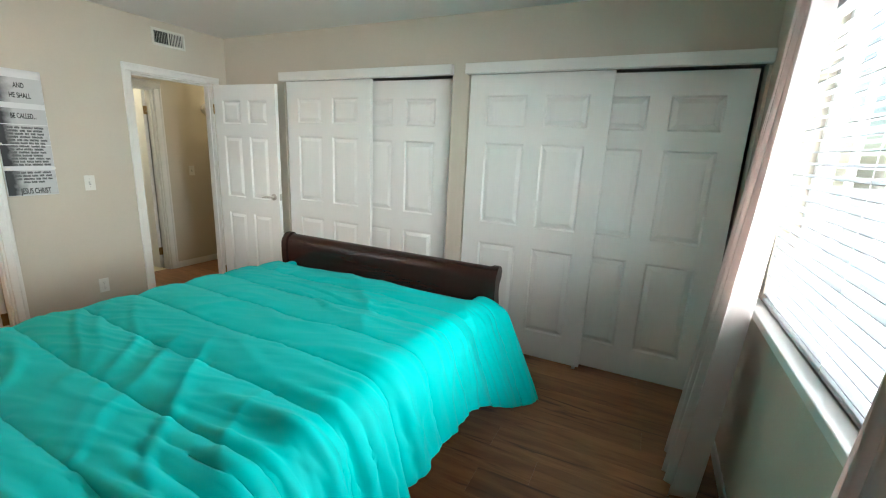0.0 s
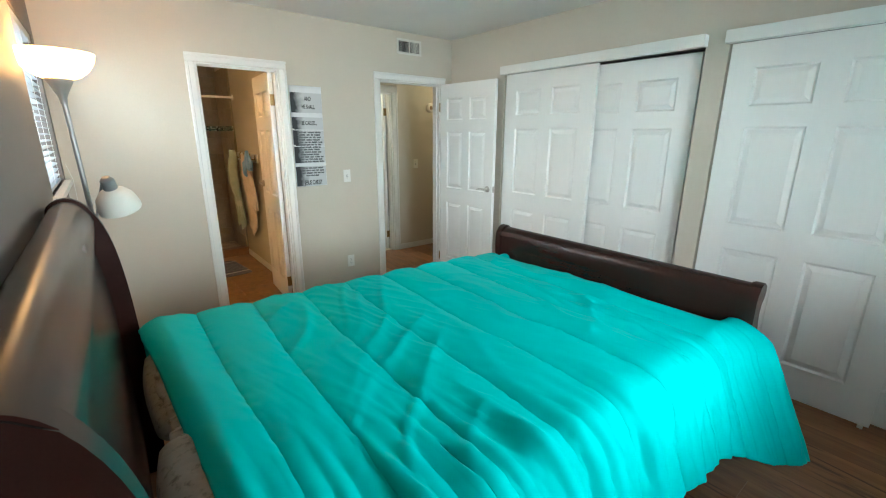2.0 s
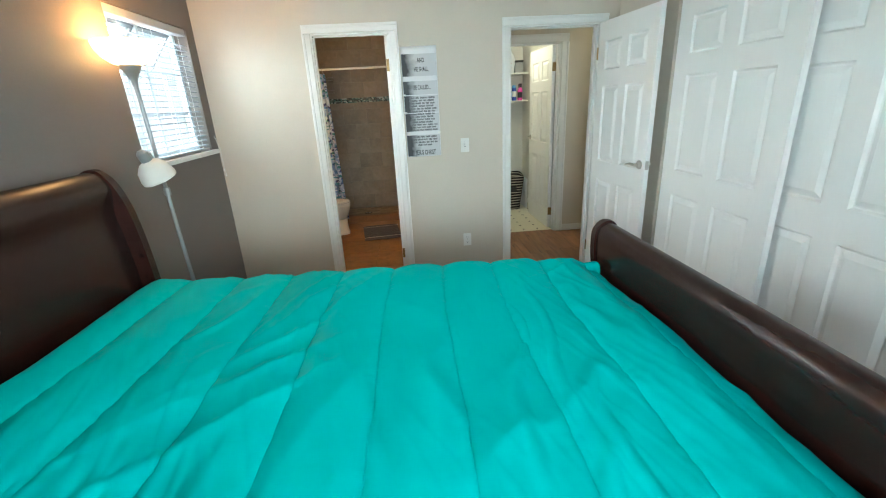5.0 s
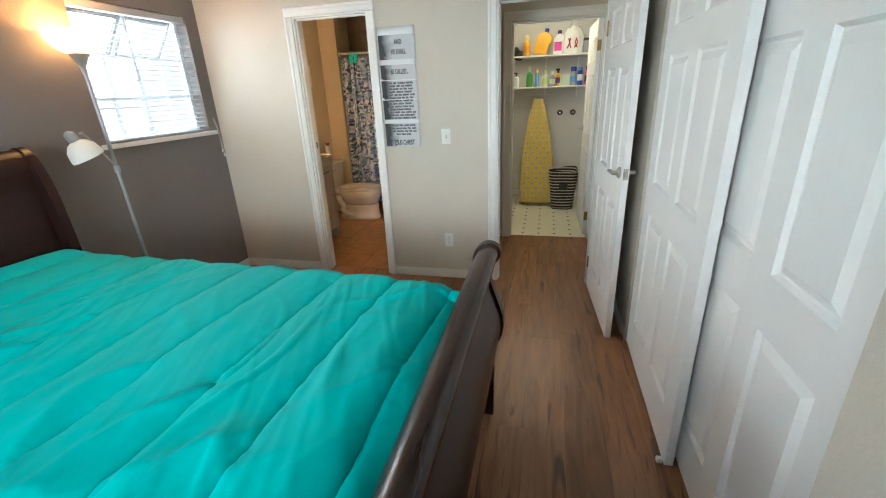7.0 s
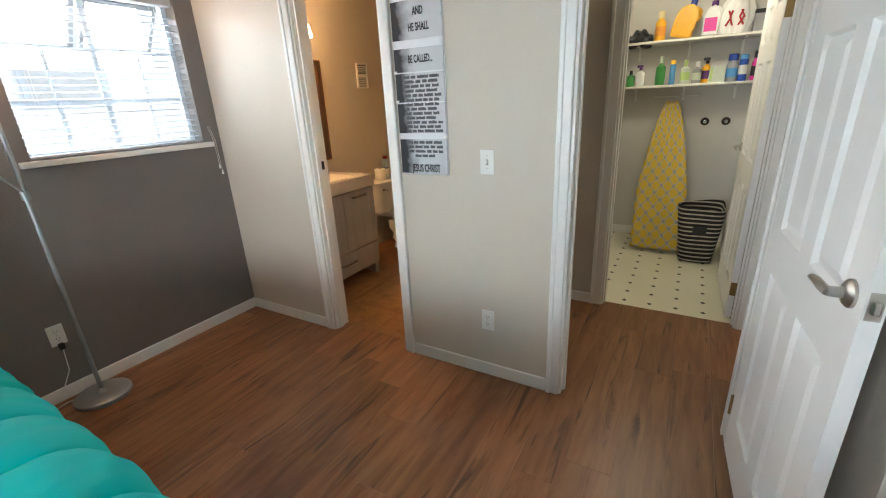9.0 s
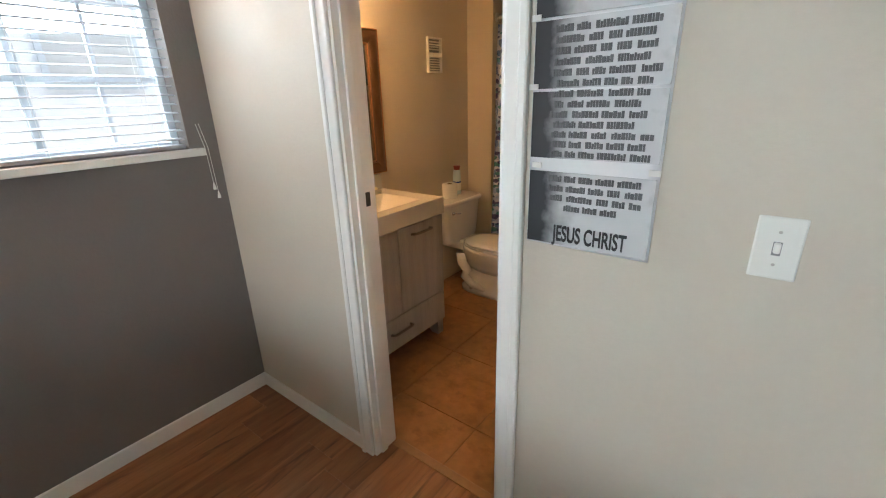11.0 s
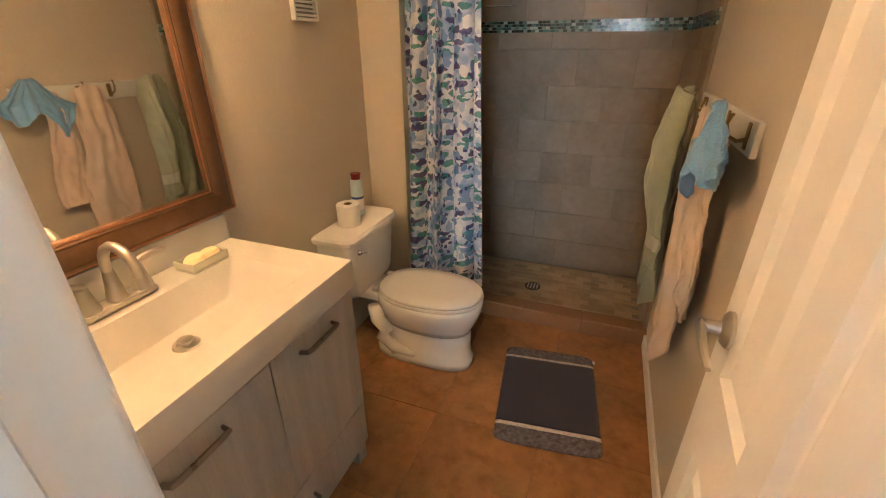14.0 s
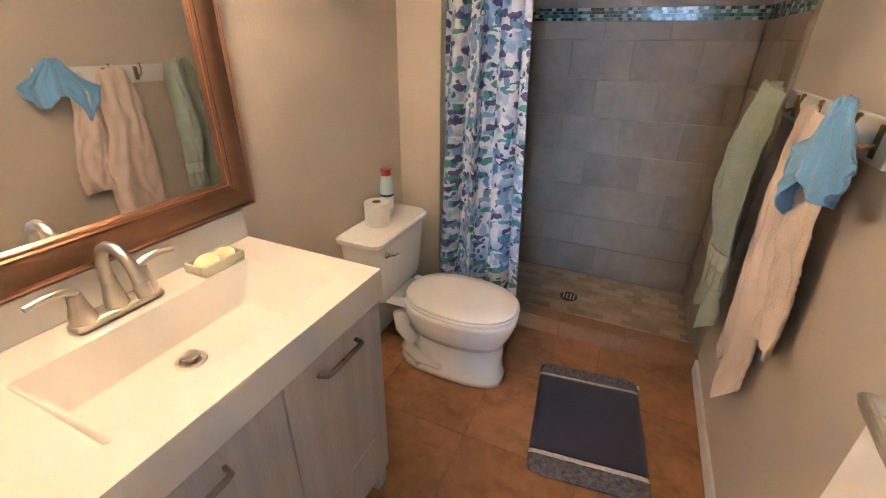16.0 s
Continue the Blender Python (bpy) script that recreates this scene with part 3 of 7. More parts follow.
# ---- windows and blinds ----
def slat_blind(name, along, a, b, z0, z1, deep, tilt, label, group, step=0.036, width=0.046):
    """Horizontal slats with ladder cords, head rail and bottom rail; along 'x' or 'y'."""
    t = thing(name, ((a + b) / 2, deep, z0) if along == "x" else (deep, (a + b) / 2, z0), label, "blind", group)

    def bar(p, q, lo, hi, d0, d1, bev=0.003):
        return boxed(p, q, deep + d0, deep + d1, lo, hi, bevel=bev, seg=1) if along == "x" else boxed(deep + d0, deep + d1, p, q, lo, hi, bevel=bev, seg=1)
    part("head_rail", bar(a, b, z1 - 0.045, z1, -0.028, 0.028), M["blind"], t)
    part("bottom_rail", bar(a, b, z0, z0 + 0.016, -0.024, 0.024), M["blind"], t)
    c, s = math.cos(radians(tilt)) * width / 2, math.sin(radians(tilt)) * width / 2
    bm = bmesh.new()
    out = [(-c, -s), (-c * 0.4, -s * 0.4 + 0.003), (c * 0.4, s * 0.4 + 0.003), (c, s), (c, s - 0.0025), (0, 0.0005), (-c, -s - 0.0025)]
    sweep(bm, [(deep + o[0], o[1]) for o in out], a, b, "y" if along == "y" else "x")
    first = part("slat", bm, M["blind"], t)
    n = int((z1 - 0.06 - z0 - 0.03) / step)
    first.location.z = z0 + 0.04
    for k in range(1, n):
        o = first.copy()
        scene.collection.objects.link(o)
        o.location.z = z0 + 0.04 + k * step
    for k in (0.12, 0.5, 0.88):
        p = a + (b - a) * k
        bm = bmesh.new()
        for d in (-width / 2 - 0.001, width / 2 + 0.001):
            q = (p, deep + d) if along == "x" else (deep + d, p)
            tube(bm, [(*q, z0 + 0.01), (*q, z1 - 0.03)], 0.0011, 5)
        part("ladder_cord", bm, M["white_plastic"], t)
    return t


y0, y1, z0, z1 = WIN_W
w1 = thing("window_1", (-0.10, (y0 + y1) / 2, z0), "grey metal window with an open awning sash at the top", "window", "", "structure")
bm = bmesh.new()
for b in ((-0.125, -0.085, y0, y0 + 0.03, z0, z1), (-0.125, -0.085, y1 - 0.03, y1, z0, z1), (-0.125, -0.085, y0 + 0.03, y1 - 0.03, z0, z0 + 0.03), (-0.125, -0.085, y0 + 0.03, y1 - 0.03, z1 - 0.03, z1)):
    box(bm, *b, bevel=0.003, seg=1)
part("window_frame", bm, M["alu"], w1)
for p in (0.25, 0.5, 0.75):
    yy = y0 + (y1 - y0) * p
    hw = 0.012 if p == 0.5 else 0.006
    part("mullion", boxed(-0.118, -0.092, yy - hw, yy + hw, z0 + 0.0305, z1 - 0.0305 if p == 0.5 else z0 + 0.52), M["alu"], w1)
for zz in (z0 + 0.27, z0 + 0.53):
    part("transom", boxed(-0.117, -0.093, y0 + 0.0305, y1 - 0.0305, zz - 0.008, zz + 0.008), M["alu"], w1)
for k in (0, 1):
    a, b = (y0 + 0.045, (y0 + y1) / 2 - 0.015) if k == 0 else ((y0 + y1) / 2 + 0.015, y1 - 0.045)
    bm = bmesh.new()
    mt = Matrix.Translation((-0.105, 0, z1 - 0.04)) @ Matrix.Rotation(radians(38), 4, "Y")
    vs = box(bm, -0.012, 0.012, a, a + 0.022, -0.30, 0) + box(bm, -0.012, 0.012, b - 0.022, b, -0.30, 0) + box(bm, -0.012, 0.012, a + 0.022, b - 0.022, -0.30, -0.278) + box(bm, -0.012, 0.012, a + 0.022, b - 0.022, -0.022, 0)
    bmesh.ops.transform(bm, matrix=mt, verts=bm.verts)
    sash = part("awning_sash", bm, M["grey_plastic"], w1, "open dark grey awning sash")
    bm = boxed(-0.002, 0.002, a + 0.022, b - 0.022, -0.278, -0.022)
    bmesh.ops.transform(bm, matrix=mt, verts=bm.verts)
    g = part("pane", bm, M["glass"], sash)
    g.visible_shadow = False
for a, b, lo, hi in ((y0 + 0.03, y1 - 0.03, z0 + 0.03, z0 + 0.522),):
    g = part("pane", boxed(-0.107, -0.103, a, b, lo, hi), M["glass"], w1)
    g.visible_shadow = False
part("window_sill", boxed(-0.08, 0.035, y0 - 0.05, y1 + 0.05, z0 - 0.03, z0, bevel=0.004), M["trim"], w1, "white painted sill board")
slat_blind("blind", "y", y0 + 0.005, y1 - 0.005, z0 + 0.002, z1 - 0.002, -0.035, -4, "white horizontal blind with open slats in the small window", "", step=0.034, width=0.045)
bl = thing("pull_string", (0.012, -0.075, 1.08), "white pull cord with small tassels beside the window", "pull string")
for k, (dy, zb) in enumerate(((0.0, 1.10), (0.012, 1.06))):
    bm = bmesh.new()
    tube(bm, [(0.02, -0.085 + dy, z0 - 0.002 + 0.1), (0.04, -0.075 + dy, z0 + 0.0), (0.04, -0.07 + dy, zb)], 0.0012, 5)
    part("cord", bm, M["white_plastic"], bl)
    bm = bmesh.new()
    lathe(bm, [(0.002, 0.03), (0.006, 0.012), (0.007, 0.0), (0.0, -0.002)], 10, at=(0.04, -0.07 + dy, zb - 0.025))
    part("tassel", bm, M["white_plastic"], bl, smooth=True)

x0, x1, z0, z1 = WIN_S
w2 = thing("window_2", ((x0 + x1) / 2, -4.48, z0), "large white window with a divided sash", "window", "", "structure")
bm = bmesh.new()
for b in ((x0, x0 + 0.04, -4.50, -4.45, z0, z1), (x1 - 0.04, x1, -4.50, -4.45, z0, z1), (x0 + 0.04, x1 - 0.04, -4.50, -4.45, z0, z0 + 0.04), (x0 + 0.04, x1 - 0.04, -4.50, -4.45, z1 - 0.04, z1)):
    box(bm, *b, bevel=0.003, seg=1)
part("window_frame", bm, M["trim"], w2)
for p in (0.2, 0.4, 0.6, 0.8):
    xx = x0 + (x1 - x0) * p
    part("mullion", boxed(xx - 0.008, xx + 0.008, -4.487, -4.463, z0 + 0.0405, z1 - 0.0405), M["trim"], w2)
for p in (0.25, 0.5, 0.75):
    zz = z0 + (z1 - z0) * p
    part("transom", boxed(x0 + 0.0405, x1 - 0.0405, -4.486, -4.464, zz - 0.008, zz + 0.008), M["trim"], w2)
g = part("pane", boxed(x0 + 0.04, x1 - 0.04, -4.477, -4.473, z0 + 0.04, z1 - 0.04), M["glass"], w2)
g.visible_shadow = False
part("window_sill", boxed(x0 - 0.06, x1 + 0.06, -4.455, -4.325, z0 - 0.035, z0, bevel=0.005), M["trim"], w2, "white painted sill board")
slat_blind("blind", "x", x0 + 0.01, x1 - 0.01, z0 + 0.003, z1 - 0.004, -4.405, -8, "white horizontal blind with open slats in the large window", "", step=0.042, width=0.05)


def curtain(name, xa, xb, xa2, xb2, z0, z1, y, label, folds, seed, swing=0.0, dx=0.0):
    rnd = random.Random(seed)
    ph = [rnd.uniform(0, 6.28) for _ in range(4)]

    def f(u, v):
        z = z1 + (z0 - z1) * v
        a, b = xa + (xa2 - xa) * v, xb + (xb2 - xb) * v
        w = 0.028 + 0.03 * v
        yy = y + w * math.sin(2 * math.pi * folds * u + ph[0] + 0.5 * math.sin(3 * v + ph[1])) + 0.012 * math.sin(2 * math.pi * folds * 2.3 * u + ph[2] + 2 * v) + swing * v ** 1.5
        return (a + (b - a) * u + dx * v * v + 0.01 * math.sin(5 * v + 9 * u), yy, z)
    bm = sheet(bmesh.new(), f, 90, 50, 0.0025)
    return solo(name, bm, M["curtain"], ((xa2 + xb2) / 2, y, z0), label, "curtain", "blush window curtains", smooth="all")


curtain("curtain", 2.03, 2.30, 2.20, 2.56, 0.02, 2.22, -4.285, "pale blush fabric curtain gathered beside the large window", 4.5, 3, 0.09)
curtain("curtain", 0.80, 0.98, 0.78, 1.08, 0.02, 2.22, -4.27, "pale blush fabric curtain gathered beside the large window", 4.5, 5, 0.05)
rod = thing("curtain_rod", (1.68, -4.27, 2.24), "dark bronze curtain rod over the large window", "curtain rod")
bm = bmesh.new()
tube(bm, [(0.72, -4.27, 2.24), (2.68, -4.27, 2.24)], 0.009, 12)
part("rod", bm, M["bronze"], rod, smooth=True)
for xx in (0.72, 2.68):
    bm = bmesh.new()
    lathe(bm, [(0.0, -0.02), (0.014, -0.012), (0.018, 0.0), (0.014, 0.014), (0.0, 0.02)], 14, at=(xx, -4.27, 2.24))
    part("finial", bm, M["bronze"], rod, smooth=True)
for xx in (0.76, 2.64):
    bm = boxed(xx - 0.008, xx + 0.008, -4.38, -4.262, 2.225, 2.233)
    box(bm, xx - 0.012, xx + 0.012, -4.38, -4.374, 2.19, 2.27, bevel=0.002, seg=1)
    part("bracket", bm, M["bronze"], rod)
bm = bmesh.new()
tube(bm, [(2.30, -4.335, 2.08), (2.285, -4.33, 1.30)], 0.0045, 8)
solo("blind_wand", bm, M["white_plastic"], (2.285, -4.33, 1.30), "thin clear plastic wand hanging from the blind", "blind wand", smooth=True)


# ---- neighbouring house outside the small window ----
nb = thing("neighbor_house", (-4.0, -0.5, -0.5), "pale stucco house across the side yard", "house")
part("wall", boxed(-4.3, -4.0, -9, 8, -0.5, 4.2), M["stucco"], nb)
part("roof", boxed(-4.6, -3.7, -9.2, 8.2, 4.2, 4.35), M["roof"], nb)
for yy in (-1.9, 0.3):
    wv = part("window", boxed(-4.02, -3.985, yy, yy + 0.9, 1.6, 2.5), M["alu"], nb)
    part("pane", boxed(-3.986, -3.982, yy + 0.06, yy + 0.84, 1.66, 2.44), M["ground"], wv)


# ---- bedroom: bed ----
bed = thing("bed", (1.35, -2.40, 0), "dark cherry wooden sleigh bed with scrolled head and foot boards", "bed")
BY0, BY1 = -3.165, -1.51
FOOT = [(2.515, 0), (2.52, 0.36), (2.545, 0.43), (2.56, 0.50), (2.555, 0.57), (2.53, 0.65), (2.507, 0.72), (2.50, 0.77), (2.51, 0.80), (2.532, 0.825), (2.545, 0.855), (2.54, 0.885), (2.518, 0.903), (2.49, 0.906), (2.46, 0.893), (2.437, 0.865), (2.427, 0.82), (2.428, 0.72), (2.44, 0.62), (2.455, 0.50), (2.46, 0.36), (2.463, 0)]
HEAD = [(0.25, 0), (0.25, 0.45), (0.245, 0.70), (0.236, 0.90), (0.22, 1.05), (0.196, 1.15), (0.16, 1.222), (0.118, 1.256), (0.075, 1.256), (0.042, 1.233), (0.034, 1.197), (0.052, 1.168), (0.085, 1.162), (0.115, 1.13), (0.137, 1.02), (0.15, 0.85), (0.158, 0.60), (0.165, 0.40), (0.17, 0)]
FOOT = [(x, z - 0.018 * max(0.0, z - 0.3) / 0.6) for x, z in FOOT]
HEAD = [(x - 0.028, z + 0.04 * max(0.0, z - 0.6) / 0.65) for x, z in HEAD]


def shrink(outline, d, zmin):
    """The outline drawn in by d, cut off below zmin."""
    n, out = len(outline), []
    for i in range(n):
        p, a, b = Vector(outline[i]), Vector(outline[i - 1]), Vector(outline[(i + 1) % n])
        t = (b - a).normalized()
        q = p + d * Vector((-t.y, t.x))
        out.append((q.x, max(q.y, zmin)))
    return out


def smooth_outline(pts, k=3):
    """A rounder outline through the points."""
    n, out = len(pts), []
    for i in range(n):
        p0, p1, p2, p3 = (Vector(pts[(i + j - 1) % n]) for j in range(4))
        if abs(p1.y) < 1e-6 or abs(p2.y) < 1e-6:
            out.append(tuple(p1))
            continue
        for s in range(k):
            t = s / k
            q = 0.5 * (2 * p1 + (p2 - p0) * t + (2 * p0 - 5 * p1 + 4 * p2 - p3) * t * t + (3 * p1 - p0 - 3 * p2 + p3) * t ** 3)
            out.append((q.x, max(q.y, 0)))
    return out


for outline, nm, zmin, w in ((FOOT, "footboard", 0.24, 1.0), (HEAD, "headboard", 0.26, 1.0)):
    o = smooth_outline(outline)
    for a, b in ((BY0, BY0 + 0.045), (BY1 - 0.045, BY1)):
        bm = sweep(bmesh.new(), o, a, b)
        rim = [e for e in bm.edges if abs(e.verts[0].co.y - e.verts[1].co.y) < 1e-6]
        bmesh.ops.bevel(bm, geom=rim, offset=0.005, segments=2, affect="EDGES")
        part(nm + "_post", bm, M["bedwood"], bed, smooth=True)
    inner = shrink(o, 0.010, zmin)
    if nm == "headboard":
        inner = [(x - 0.055 * max(0.0, min(1.0, (1.22 - z) / 0.12)) if i < len(inner) * 0.42 else x, z) for i, (x, z) in enumerate(inner)]
        inner = [(x if z > 1.1 or i < len(inner) * 0.42 else x - 0.035, z) for i, (x, z) in enumerate(inner)]
    bm = sweep(bmesh.new(), inner, BY0 + 0.0455, BY1 - 0.0455)
    part(nm, bm, M["bedwood"], bed, smooth=True)
for a in (BY0 + 0.012, BY1 - 0.040):
    part("side_rail", boxed(0.235, 2.455, a, a + 0.028, 0.24, 0.44, bevel=0.006), M["bedwood"], bed)
for xx in (0.7, 1.35, 2.0):
    part("slat", boxed(xx - 0.04, xx + 0.04, BY0 + 0.041, BY1 - 0.041, 0.26, 0.28), M["bedwood"], bed)
solo("mattress", boxed(0.24, 2.40, -3.08, -1.60, 0.28, 0.65, bevel=0.05, seg=4), M["mattress"], (1.35, -2.40, 0.28), "white quilted mattress on the sleigh bed", "mattress", smooth=True)


def pillow(name, x, y, z, sx, sy, sz, tilt, material, label):
    def f(u, v):
        a, b = 2 * u - 1, 2 * v - 1
        k = (1 - a ** 4) ** 0.5 * (1 - b ** 4) ** 0.5
        pinch = 1 - 0.10 * (a * a + b * b) * (1 - 0.5 * k)
        return a * sx / 2 * pinch, b * sy / 2 * pinch, k
    bm = bmesh.new()
    for s in (1, -1):
        n = 24
        g = [[None] * (n + 1) for _ in range(n + 1)]
        for i in range(n + 1):
            for j in range(n + 1):
                p = f(i / n, j / n)
                g[i][j] = bm.verts.new((p[0], p[1], s * sz / 2 * p[2] * (1 + 0.12 * noise.noise((p[0] * 9, p[1] * 9, s * 3)))))
        for i in range(n):
            for j in range(n):
                bm.faces.new((g[i][j], g[i + 1][j], g[i + 1][j + 1], g[i][j + 1]))
    bmesh.ops.remove_doubles(bm, verts=bm.verts, dist=1e-5)
    bmesh.ops.transform(bm, matrix=Matrix.Translation((x, y, z)) @ Matrix.Rotation(radians(tilt), 4, "Y"), verts=bm.verts)
    return solo(name, bm, material, (x, y, z - sz / 2), label, "pillow", "pillows at the headboard", smooth="all")


pillow("pillow", 0.365, -2.80, 0.72, 0.42, 0.70, 0.16, 7, M["pattern"], "grey and beige patterned pillow against the headboard")
pillow("pillow", 0.37, -2.05, 0.655, 0.40, 0.66, 0.12, 6, M["pattern"], "grey and beige patterned pillow against the headboard")

# comforter: one sheet over the mattress, hanging on both sides
YC, HALF, ROUND, TOPZ = -2.365, 0.70, 0.13, 0.738
CX0, CLEN = 0.205, 2.205
SEAMS = [0.385 + 0.2415 * k for k in range(9)]


def drape(s, x):
    """Across the bed at arc length s from the middle: y offset, z, and the outward normal (y, z)."""
    sg, a = (1 if s >= 0 else -1), abs(s)
    foot = max(0.0, min(1.0, (x - 0.5) / 1.8))
    out = 0.09 + 0.12 * foot if sg < 0 else 0.05
    if a <= HALF:
        return sg * a, 0.0, 0.0, 1.0
    arc = ROUND * math.pi * 0.43
    if a <= HALF + arc:
        th = (a - HALF) / ROUND
        return sg * (HALF + ROUND * math.sin(th)), -ROUND * (1 - math.cos(th)), sg * math.sin(th), math.cos(th)
    th = arc / ROUND
    d = a - HALF - arc
    return sg * (HALF + ROUND * math.sin(th) + d * out * 2.0), -ROUND * (1 - math.cos(th)) - d * (1 - 0.3 * out), sg * 0.97, 0.22


def reach(u):
    """Arc length of the hem on the near and on the far side."""
    end = max(0.0, min(1.0, (u - 0.72) / 0.24))
    return HALF + 0.204 + 0.25 + 0.03 * math.sin(7 * u) + 0.17 * end * end * (3 - 2 * end), HALF + 0.204 + 0.33


def seam_shift(s):
    return -0.03 * s + 0.010 * math.sin(4.1 * s + 0.5)


CR = (0.10, 0.995)


def comforter(u, v):
    x = CX0 + CLEN * u
    near, far = reach(u)
    s = -near + (near + far) * v
    y, z, ny, nz = drape(s, x)
    hang = max(0.0, abs(s) - HALF + (0.16 + 0.26 * max(0.0, min(1.0, (1.5 - x) / 0.6)) if s < 0 else 0.10))
    k = min(1.0, hang / 0.42)
    gap = min(abs(x + seam_shift(s) - c) for c in SEAMS)
    d = 0.013 * (1 - math.exp(-(gap / 0.045) ** 2)) - 0.010 * math.exp(-(gap / 0.009) ** 2)
    d += 0.016 * noise.noise((x * 1.5, s * 1.5, 3.1))
    # drawn wrinkles, running mostly across the bed and slightly aslant, in loose patches
    patch = max(0.0, min(1.0, 0.30 + 1.9 * noise.noise((x * 1.6, s * 1.3, 9.0))))
    q = s + 0.75 * x
    bend = 0.5 * noise.noise((x * 2.2, s * 2.2, 21.0))
    wr = noise.noise((x * 8.0 - q * 3.4 + bend, q * 1.1, 1.0))
    d += 0.009 * patch * max(0.0, 1 - abs(wr) * 3.8) ** 1.7
    wr2 = noise.noise((x * 13 + s * 4.5 + bend, s * 1.7, 4.0))
    d += 0.005 * (0.25 + 0.75 * patch) * max(0.0, 1 - abs(wr2) * 3.0) ** 1.8
    d += 0.0022 * noise.noise((x * 22, s * 10, 5.0))
    # pucker beside each seam
    d += 0.0022 * math.exp(-(gap / 0.028) ** 2) * math.sin(s * 62 + 9 * noise.noise((s * 8, x * 3, 2.0)))
    fold = math.sin(2 * math.pi * (x / 0.19) + 3.4 * noise.noise((x * 2.1, s * 0.7, 6.0)) + (0 if s < 0 else 1.7))
    fine = math.sin(2 * math.pi * x / 0.074 + 5 * noise.noise((x * 4, s * 0.6, 2.0)))
    amp = 0.5 + 1.0 * abs(noise.noise((x * 1.3, 7.7, 1.0)))
    calm = 1.0 - 0.72 * max(0.0, min(1.0, (x - 0.9) / 0.7)) if s < 0 else 0.42
    d += k ** 1.4 * amp * calm * ((0.027 if s < 0 else 0.017) * fold + 0.011 * fine)
    if s < 0:
        crease = abs(math.sin(math.pi * (x / 0.125 + 0.12 * s) + 2.6 * noise.noise((x * 2.3, s * 1.1, 8.0))))
        d += 0.030 * k * calm * amp * (1 - crease) ** 2.2
    # long drawn creases on the half towards the foot
    qa, qb = x * CR[1] - s * CR[0], x * CR[0] + s * CR[1]
    ridge = noise.noise((qa * 6.0 + 1.2 * noise.noise((qb * 2, qa * 2, 3.0)), qb * 1.5, 12.0))
    zone = max(0.0, min(1.0, (x - 1.05) / 0.5)) * max(0.0, min(1.0, (0.55 - s) / 0.4))
    d += 0.012 * zone * max(0.0, 1 - abs(ridge) * 4.2) ** 1.6
    lift = (0.045 + 0.05 * math.exp(-((s + 0.42) / 0.36) ** 2)) * max(0.0, 1 - (x - CX0) / 0.60) ** 1.3 * max(0.0, 1 - (abs(s) / 0.95) ** 4)
    end = max(0.0, (u - 0.925) / 0.075)
    sag = max(0.0, min(1.0, (x - 1.3) / 1.05))
    zz = TOPZ - 0.035 * sag * sag + z + nz * d + lift - 0.08 * end * end * (1 if abs(s) < HALF else 0.3)
    head = max(0.0, 0.035 - u) / 0.035
    zz -= 0.05 * head * head * (1 - 0.6 * k)
    yy = YC + y + ny * d
    flare = max(0.0, u - 0.86) / 0.14
    if s < -HALF:
        x += 0.05 * flare * k
        yy -= 0.05 * flare * k
    x += 0.02 * (1 - u) * math.sin(3 * s) * (1 - u) + max(0.0, 1 - u * 5) * (0.10 * max(0.0, min(1.0, 0.6 - s)) - 0.19 * max(0.0, min(1.0, (-s - HALF + 0.12) / 0.32)))
    return x, yy, max(zz, 0.02)


bm = sheet(bmesh.new(), comforter, 400, 250, -0.014)
comf = solo("comforter", bm, M["teal"], (1.35, -2.40, 0.66), "teal quilted comforter with stitched channels spread over the bed", "comforter", smooth="all")
for c in SEAMS:
    pts = []
    for j in range(3, 118):
        v = j / 121
        u = (c - CX0) / CLEN
        near, far = reach(u)
        s = -near + (near + far) * v
        u = (c - seam_shift(s) - CX0) / CLEN
        q = drape(s, c)
        p = comforter(u, v)
        pts.append((p[0], p[1] + q[2] * 0.0012, p[2] + q[3] * 0.0012))
    bm = tube(bmesh.new(), pts, 0.0028, 5)
    part("stitched_seam", bm, M["teal_seam"], comf, "dark teal stitched seam", smooth="all")


def coverlet(u, v):
    """The edge of a ruffled coverlet that shows between comforter and headboard."""
    q = comforter(0.055, 0.10 + 0.84 * v)
    edge = 0.232 + 0.008 * math.sin(31 * v) + 0.006 * noise.noise((v * 40, 1.0, 2.0))
    ruffle = 0.007 * math.sin(2 * math.pi * 26 * v + 2 * noise.noise((v * 9, 0.0, 5.0)))
    drop = 0.018 * (1 - u) ** 2
    return edge + (q[0] + 0.02 - edge) * u, q[1], q[2] - 0.016 - drop + ruffle * (1 - 0.5 * u)


solo("coverlet", sheet(bmesh.new(), coverlet, 14, 240, 0.006), M["pattern"], (0.28, -2.40, 0.62), "grey and beige patterned coverlet edge under the comforter", "coverlet", smooth="all")


def bedsheet(u, v):
    x = 0.205 + 0.13 * u
    z = 0.73 - 0.44 * v
    return x, -3.105 - 0.03 * math.sin(v * 2.5) - 0.05 * v - 0.016 * math.sin(20 * u + 5 * v), z + 0.02 * math.sin(9 * u)


solo("bed_sheet", sheet(bmesh.new(), bedsheet, 24, 30, 0.004), M["sheet"], (0.32, -3.18, 0.29), "pale blue-grey bed sheet hanging beside the mattress at the head end", "bed sheet", smooth="all")

